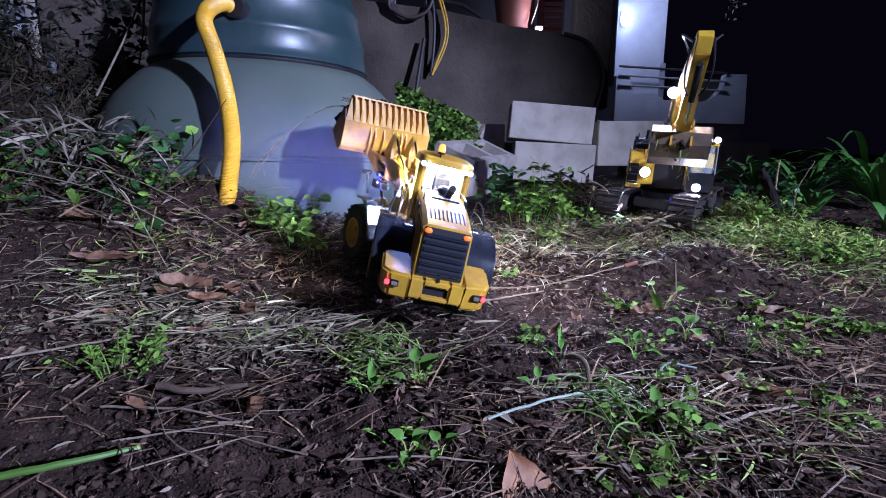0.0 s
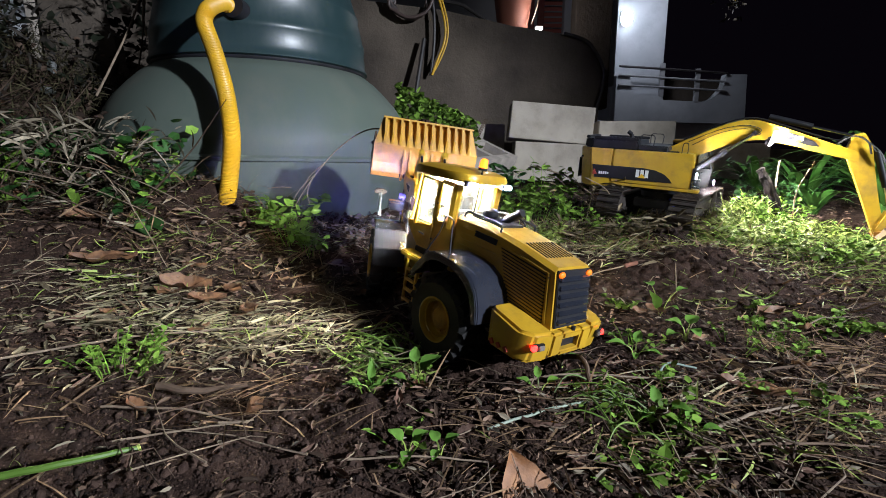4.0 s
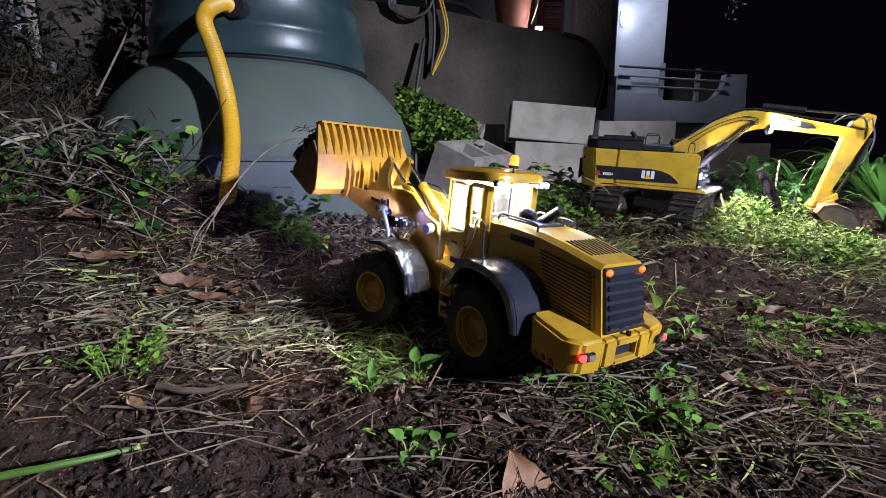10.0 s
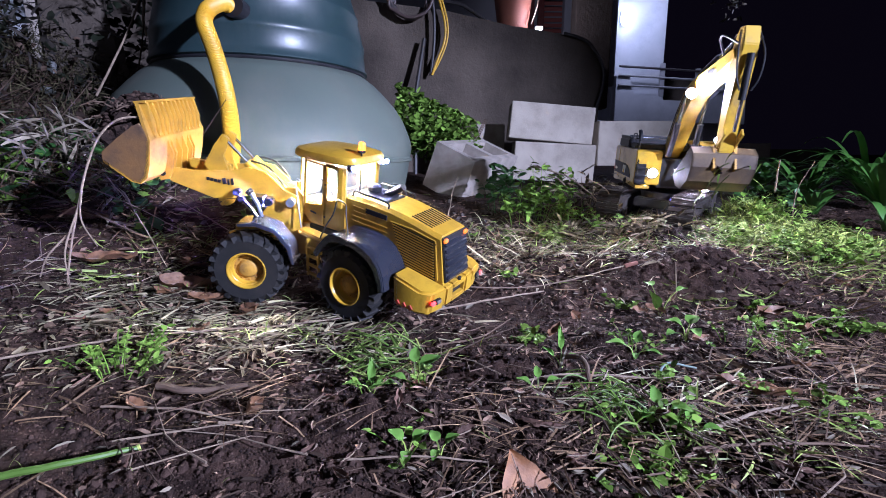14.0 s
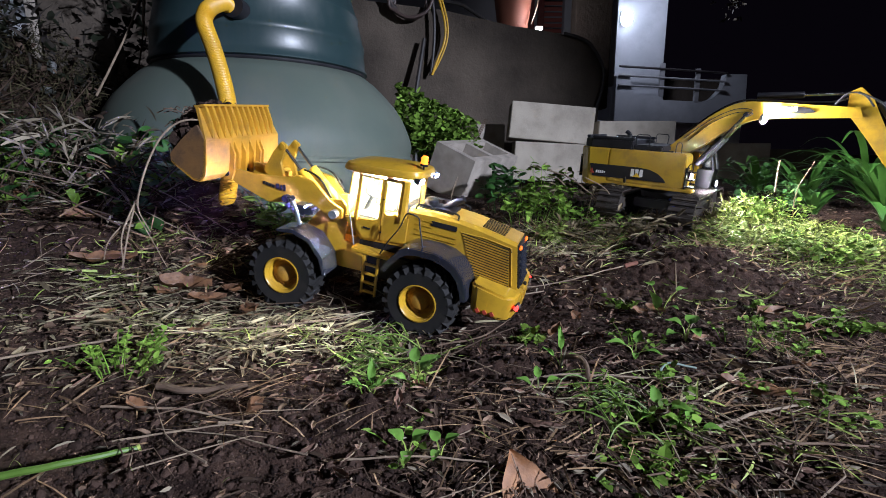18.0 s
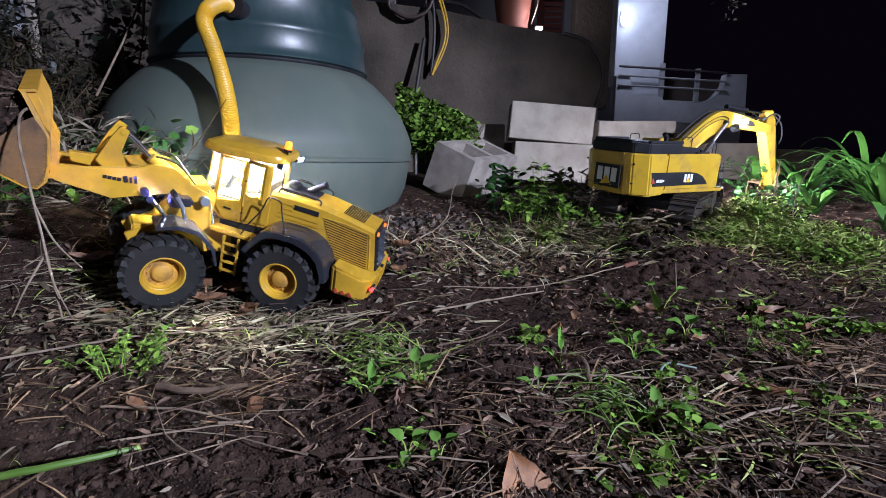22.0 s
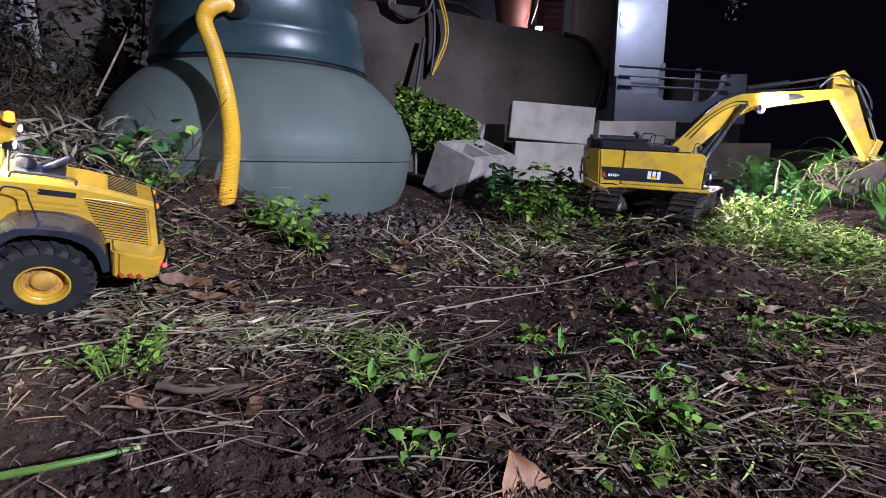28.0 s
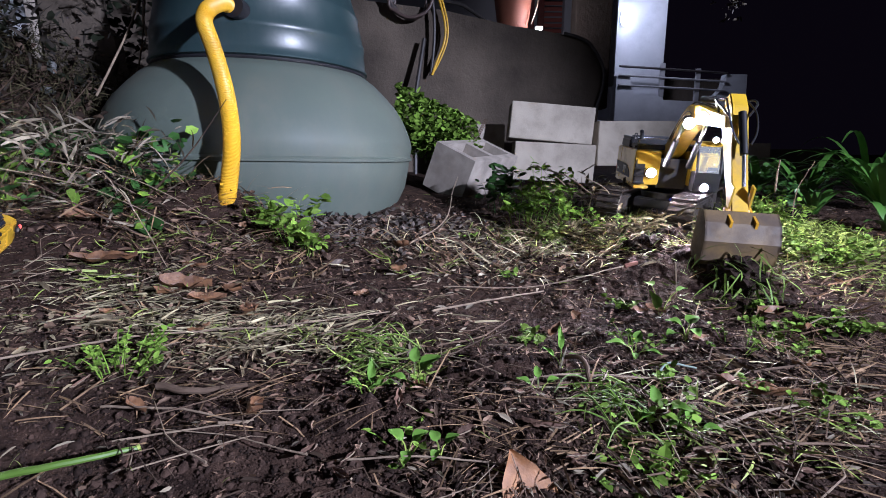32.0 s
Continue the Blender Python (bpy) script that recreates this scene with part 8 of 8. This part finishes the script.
# ---- how things move: the loader's drive, its joint, arm and bucket, and the excavator's swing ----
LOADER_ROWS = [
    (0, pose(-0.0598, 0.9900, 0.0261, 13.43, -7.47, 95.37)),
    (0.5, pose(-0.0648, 0.9959, 0.0271, 11.98, -8.70, 99.73)),
    (1, pose(-0.0667, 1.0019, 0.0260, 11.96, -9.17, 101.61)),
    (1.5, pose(-0.0686, 0.9845, 0.0219, 12.04, -8.44, 103.71)),
    (2, pose(-0.0621, 0.9511, 0.0136, 12.38, -8.65, 106.89)),
    (2.5, pose(-0.0567, 0.9173, 0.0094, 13.21, -7.69, 111.11)),
    (3, pose(-0.0526, 0.8814, 0.0103, 10.35, -9.94, 117.25)),
    (3.5, pose(-0.0427, 0.8515, 0.0053, 6.70, -11.75, 124.02)),
    (5.5, pose(0.0347, 0.6902, 0.0064, 3.76, -5.58, 144.06)),
    (6, pose(0.0604, 0.6587, -0.0005, 3.54, -4.74, 147.64)),
    (6.5, pose(0.0632, 0.6621, -0.0021, 3.44, -4.44, 144.99)),
    (7, pose(0.0621, 0.6722, -0.0013, 2.52, -4.75, 140.79)),
    (7.5, pose(0.0564, 0.6898, -0.0015, 2.77, -4.74, 136.46)),
    (8, pose(0.0557, 0.7035, -0.0019, 3.08, -4.69, 133.23)),
    (8.5, pose(0.0536, 0.7178, -0.0015, 3.26, -4.90, 130.79)),
    (9, pose(0.0508, 0.7250, 0.0000, 2.62, -4.87, 128.30)),
    (9.5, pose(0.0457, 0.7380, -0.0006, 2.84, -5.11, 126.19)),
    (10, pose(0.0402, 0.7555, -0.0006, 3.10, -5.34, 124.25)),
    (10.5, pose(0.0296, 0.7760, 0.0040, 1.96, -7.76, 122.70)),
    (11, pose(0.0045, 0.8034, 0.0100, -0.17, -11.03, 121.75)),
    (11.5, pose(-0.0283, 0.8308, 0.0136, -1.19, -13.50, 123.82)),
    (12, pose(-0.0669, 0.8636, 0.0189, -2.63, -13.97, 129.21)),
    (12.5, pose(-0.1099, 0.8940, 0.0215, -4.59, -14.87, 135.49)),
    (13, pose(-0.1433, 0.9145, 0.0273, -5.78, -15.06, 137.74)),
    (13.5, pose(-0.1773, 0.9251, 0.0326, -5.10, -14.64, 144.16)),
    (14, pose(-0.2219, 0.9275, 0.0420, -7.68, -13.19, 149.41)),
    (14.5, pose(-0.2637, 0.9262, 0.0500, -11.35, -13.82, 153.61)),
    (16.5, pose(-0.2893, 0.9173, 0.0540, -15.72, -14.76, 163.88)),
    (17, pose(-0.2457, 0.9183, 0.0429, -11.97, -12.47, 162.01)),
    (17.5, pose(-0.1929, 0.9065, 0.0282, -6.20, -11.43, 161.39)),
    (18, pose(-0.1423, 0.8966, 0.0143, -5.62, -11.60, 163.59)),
    (18.5, pose(-0.1238, 0.8974, 0.0136, -4.97, -12.70, 160.32)),
    (19, pose(-0.1245, 0.9039, 0.0158, -3.71, -13.48, 157.71)),
    (19.5, pose(-0.1631, 0.9039, 0.0203, -2.09, -11.95, 156.26)),
    (20, pose(-0.2054, 0.9022, 0.0281, -2.80, -10.86, 158.28)),
    (20.5, pose(-0.2488, 0.9067, 0.0385, -6.25, -11.07, 162.27)),
    (21, pose(-0.2981, 0.9162, 0.0471, -10.08, -13.51, 166.78)),
    (21.5, pose(-0.3539, 0.9178, 0.0524, -10.25, -15.88, 172.08)),
    (22, pose(-0.4114, 0.9130, 0.0545, -8.99, -17.02, 178.01)),
    (22.5, pose(-0.4624, 0.9002, 0.0584, -8.69, -16.98, 184.17)),
    (23, pose(-0.5043, 0.8811, 0.0640, -10.09, -16.76, 188.02)),
    (23.5, pose(-0.5365, 0.8618, 0.0655, -9.54, -14.83, 191.17)),
    (24, pose(-0.5530, 0.8465, 0.0683, -10.25, -14.49, 195.08)),
    (24.5, pose(-0.5724, 0.8302, 0.0696, -10.89, -14.33, 200.13)),
    (25, pose(-0.5820, 0.8167, 0.0704, -11.30, -14.46, 203.93)),
    (25.5, pose(-0.5816, 0.8089, 0.0709, -11.62, -14.66, 207.79)),
    (27.5, pose(-0.7054, 0.7153, 0.0849, -16.77, -11.96, 215.08)),
    (28, pose(-0.7483, 0.6968, 0.0897, -19.09, -10.74, 216.45)),
    (28.5, pose(-0.7892, 0.6797, 0.0881, -18.47, -9.37, 216.87)),
    (29, pose(-0.8305, 0.6584, 0.0958, -17.12, -9.73, 215.29)),
    (29.5, pose(-0.8762, 0.6436, 0.0975, -14.96, -9.22, 210.54)),
    (30, pose(-0.9272, 0.6372, 0.0936, -16.54, -8.38, 208.35)),
    (30.5, pose(-0.9643, 0.6589, 0.0933, -16.55, -9.12, 205.95)),
    (31, pose(-0.9934, 0.6899, 0.0946, -16.00, -10.01, 204.04)),
    (32, pose(-1.0467, 0.7515, 0.0967, -14.71, -11.66, 200.80)),
]

JOINT = [(0, 25), (1, 11.6), (2, -6), (3, -24), (3.5, -28), (5.5, -31), (6, -28.5), (7, -16), (8, -2.3), (9, 8), (10, 16.7), (11, 28), (12, 31.7), (13, 36.5), (14, 37.1), (14.5, 37.5), (16.5, 27.5), (17, 21.6), (17.5, 13), (18, 5), (18.5, 11), (19, 21.4), (20, 29), (21, 34.9), (22, 39.5), (23, 36.7), (24, 34), (25.5, 28), (28, 26), (32, 30)]
ARM = [(0, 12.5), (1, 12), (3, 10.5), (6, 9.3), (8, 7.5), (10, 7.8), (12, 9), (14, 8.6), (17, 8), (19, 8.4), (21, 7.8), (23, 8), (32, 8)]
TWIST = [(0, 0), (1, 0.2), (6, -3.3), (8, 0.2), (10, 1.4), (12, 4.5), (14, 6.2), (17, 1.5), (19, 1.9), (21, 4.2), (23, 2.5), (32, 2)]
CURL = [(0, -13.5), (1, -13.9), (6, -10.7), (8, -10.6), (10, -13.9), (12, -12.7), (14, -10.1), (16.5, -15), (17, -16.3), (19, -17.7), (21, -14.9), (23, -14.9), (32, -14.9)]
SAG = [(0, 0), (3, -1.3), (6, -1.4), (8, 0), (11.5, 0.3), (13, 3.2), (16.5, 3.5), (17.5, 0.7), (19.5, -1.4), (21.5, 3), (23, 0.9), (24.5, -3.5), (27.5, -1.7), (28.5, 0), (32, 0)]  # the rear axle swings on its own
EX_ROWS = [  # seconds, then degrees: swing, boom, stick, bucket
    (0, -110.3, 33.4, -126.2, -150),
    (0.5, -110.4, 29.1, -132.0, -95),
    (1, -111.2, 26.4, -104.4, -60),
    (1.25, -107.0, 25.0, -75.0, -45),
    (1.5, -95.0, 23.7, -60.0, -37),
    (2, -60.0, 18.5, -64.0, -40),
    (2.5, -38.4, 18.7, -66.0, -50),
    (3, -28.3, 12.8, -68.0, -60),
    (3.5, -30.6, 3.5, -66.0, -60),
    (6, -30.5, 2.2, -66.0, -60),
    (7, -28.3, 8.0, -64.4, -45),
    (8, -27.7, 12.1, -83.6, -35),
    (9, -22.5, 9.9, -101.6, -25),
    (10, -22.3, 10.6, -102.0, -50),
    (11, -20.3, 11.5, -98.2, -80),
    (12, -20.9, 15.3, -99.6, -110),
    (12.5, -27.2, 23.9, -91.7, -135),
    (13, -41.8, 29.7, -90.7, -145),
    (13.5, -71.2, 32.1, -93.6, -146),
    (14, -97.2, 33.1, -90.0, -146),
    (14.5, -108.0, 28.8, -88.0, -140),
    (16.5, -122.8, 20.7, -90.0, -60),
    (17, -103.4, 20.5, -61.6, -30),
    (17.25, -90.0, 19.5, -52.0, -27),
    (17.5, -71.9, 18.4, -42.8, -22),
    (18, -38.9, 17.3, -54.0, -10),
    (18.5, -14.3, 12.9, -50.0, 0),
    (19, 9.3, 15.2, -48.7, 5),
    (20, 19.7, 4.6, -57.2, -45),
    (21, 20.6, 5.6, -63.7, -95),
    (22, 26.0, 10.4, -63.5, -100),
    (23, 24.0, 7.2, -60.5, -100),
    (24, 23.5, 14.7, -61.2, -105),
    (25.5, 23.5, 10.5, -62.6, -105),
    (27.5, 9.0, 23.5, -56.3, -150),
    (28, -14.5, 24.8, -56.8, -152),
    (28.5, -34.2, 25.5, -72.0, -152),
    (29, -48.0, 28.0, -72.0, -152),
    (29.3, -69.0, 27.3, -71.7, -152),
    (29.5, -78.7, 28.0, -71.7, -152),
    (30, -91.6, 28.7, -65.2, -145),
    (30.5, -98.8, 19.0, -68.0, -125),
    (31, -99.4, 15.2, -65.0, -105),
    (31.5, -99.5, 12.6, -62.0, -102),
    (32, -99.3, 12.4, -58.0, -102),
]


def eased(rows, k=1):
    """A smooth, monotone line through rows of (seconds, values...), as a function of the time."""
    x = [r[0] for r in rows]
    y = [r[k] for r in rows]
    d = [(y[i + 1] - y[i]) / (x[i + 1] - x[i]) for i in range(len(x) - 1)]
    s = [d[0]] + [0.0 if a * b <= 0 else 2 * a * b / (a + b) for a, b in zip(d, d[1:])] + [d[-1]]

    def at(t):
        i = max(0, min(len(x) - 2, sum(1 for v in x if v <= t) - 1))
        h = x[i + 1] - x[i]
        u = min(1.0, max(0.0, (t - x[i]) / h))
        return y[i] * (1 + 2 * u) * (1 - u) ** 2 + h * s[i] * u * (1 - u) ** 2 + y[i + 1] * u * u * (3 - 2 * u) - h * s[i + 1] * u * u * (1 - u)
    return at


def turn(axis, degrees):
    return Matrix.Rotation(radians(degrees), 4, axis)


def motions():
    walk(loader, LOADER_ROWS)
    times = [i * 0.25 for i in range(129)]
    joint, arm, curl, twist, sag = eased(JOINT), eased(ARM), eased(CURL), eased(TWIST), eased(SAG)
    mv = loader_moving

    def front(t):
        return turn("Z", joint(t)) @ Matrix.Translation((0, 0, 0.064)) @ turn("X", twist(t)) @ Matrix.Translation((0, 0, -0.064))

    def rear(t):
        return Matrix.Translation((0, 0, HUB)) @ turn("X", sag(t)) @ Matrix.Translation((0, 0, -HUB))

    def arm_pose(t):
        return front(t) @ Matrix.Translation((0.062, 0, 0.158)) @ turn("Y", -arm(t))

    def bucket_pose(t):
        a = radians(arm(t))
        return front(t) @ Matrix.Translation((0.062 + 0.212 * math.cos(a), 0, 0.158 + 0.212 * math.sin(a))) @ turn("Y", -curl(t))

    walk(mv["front"], [(t, front(t)) for t in times])
    walk(mv["arm"], [(t, arm_pose(t)) for t in times])
    walk(mv["bucket"], [(t, bucket_pose(t)) for t in times])
    for ob in mv["fenders"]:
        walk(ob, [(t, front(t)) for t in times])
    # wheels roll with the way that the loader goes
    roll, way, last = [], 0.0, None
    for t, m in LOADER_ROWS:
        p = m.translation
        if last is not None:
            way += (p - last).dot(m.to_3x3() @ Vector((1, 0, 0)))
        last = p.copy()
        roll.append((t, math.degrees(way / 0.064)))
    rolled = eased(roll)
    for key, ob in mv["wheels"].items():
        s = 1 if key[1] == "l" else -1
        base = Matrix.Translation((FRONT_AXLE, s * TRACKWIDTH, FRONT_HUB) if key[0] == "f" else (REAR_AXLE, s * TRACKWIDTH, HUB))
        flip = Matrix() if s > 0 else turn("Z", 180)
        walk(ob, [(t, (front(t) if key[0] == "f" else rear(t)) @ base @ turn("Y", rolled(t)) @ flip) for t in times])
    # the load follows the bucket
    held, leaned = [], []
    sway = eased([(0, 0), (9, 0), (12, 15), (17, 28), (32, 28)])
    for t in times:
        scene.frame_set(frame(t))
        b = loader.matrix_world @ bucket_pose(t)
        held.append((t, b @ Matrix.Translation((0.032, 0, 0.056))))
        leaned.append((t, b @ Matrix.Translation((-0.01, 0.05, 0.0)) @ turn("Z", sway(t)) @ Matrix.Translation((0.03, -0.05, 0.0))))
    walk(bucket_soil, held)
    walk(carried_branch, leaned)
    # the reed is pressed into the soil as the loader backs over it
    reed = pale_stick.matrix_world.copy()
    down = Matrix.Translation((0.0, 0, -0.034)) @ reed
    walk(pale_stick, [(0, reed), (3.6, reed), (4.6, down), (32, down)])
    # the stump is dug over
    up = stump.matrix_world.copy()
    down = pose(1.12, 1.53, lie(1.12, 1.53) + 0.022, 0, -84, 6)
    tilt = pose(1.04, 1.49, lie(1.04, 1.49) + 0.012, 0, -42, 3)
    walk(stump, [(0, up), (10.6, up), (11.3, tilt), (12, down), (32, down)])
    # excavator
    swing, lift, reach, scoop = (eased(EX_ROWS, k) for k in (1, 2, 3, 4))
    fx, fz = BOOM_FOOT

    def tip(t):
        a = radians(lift(t))
        return Vector((fx + BOOM * math.cos(a), 0, fz + BOOM * math.sin(a)))

    def wrist(t):
        a = radians(reach(t))
        return tip(t) + STICK * Vector((math.cos(a), 0, math.sin(a)))

    fine = [i * 0.125 for i in range(257)]
    # a clump of weeds is lifted in the bucket and put down again
    def scooped(t):
        return excavator.matrix_world @ turn("Z", swing(t)) @ Matrix.Translation(wrist(t)) @ turn("Y", -scoop(t)) @ Matrix.Translation((0.06, 0, 0.012))

    def laid(t):
        p = scooped(t).translation
        return pose(p.x, p.y, lie(p.x, p.y) + 0.012)

    rest = laid(25.5)
    p = scooped(31.5).translation
    put = pose(p.x - 0.02, p.y - 0.075, lie(p.x - 0.02, p.y - 0.075) + 0.018)
    rows = [(0, rest), (25.6, rest)]
    for i in range(16):
        t = 26.5 + i * 0.25
        rows.append((t, Matrix.Translation(scooped(t).translation)))
    rows += [(30.7, put), (32, put)]
    walk(dug_clump, rows)
    # a load of soil is dug after eleven seconds and tipped on the heap
    rest, put = laid(11.0), laid(15.6)
    rest.translation.z -= 0.05
    rows = [(0, rest), (11.6, rest)] + [(12 + i * 0.25, Matrix.Translation(scooped(12 + i * 0.25).translation)) for i in range(12)]
    put.translation.z -= 0.012
    walk(dug_soil, rows + [(15.2, put), (32, put)])
    # the load in the bucket at the start falls out of it
    first = scooped(0.0).translation
    last = laid(0.6)
    last.translation.z -= 0.015
    half = Matrix.Translation((last.translation * 0.6 + first * 0.4))
    walk(dropped_soil, [(0, Matrix.Translation(first)), (0.3, Matrix.Translation(first)), (0.7, half), (1.1, last), (32, last)])
    walk(ex_moving["house"], [(t, turn("Z", swing(t))) for t in fine])
    walk(ex_moving["boom"], [(t, turn("Z", swing(t)) @ Matrix.Translation((fx, 0, fz)) @ turn("Y", -lift(t))) for t in fine])
    walk(ex_moving["stick"], [(t, turn("Z", swing(t)) @ Matrix.Translation(tip(t)) @ turn("Y", -reach(t))) for t in fine])
    walk(ex_moving["bucket"], [(t, turn("Z", swing(t)) @ Matrix.Translation(wrist(t)) @ turn("Y", -scoop(t))) for t in fine])


motions()
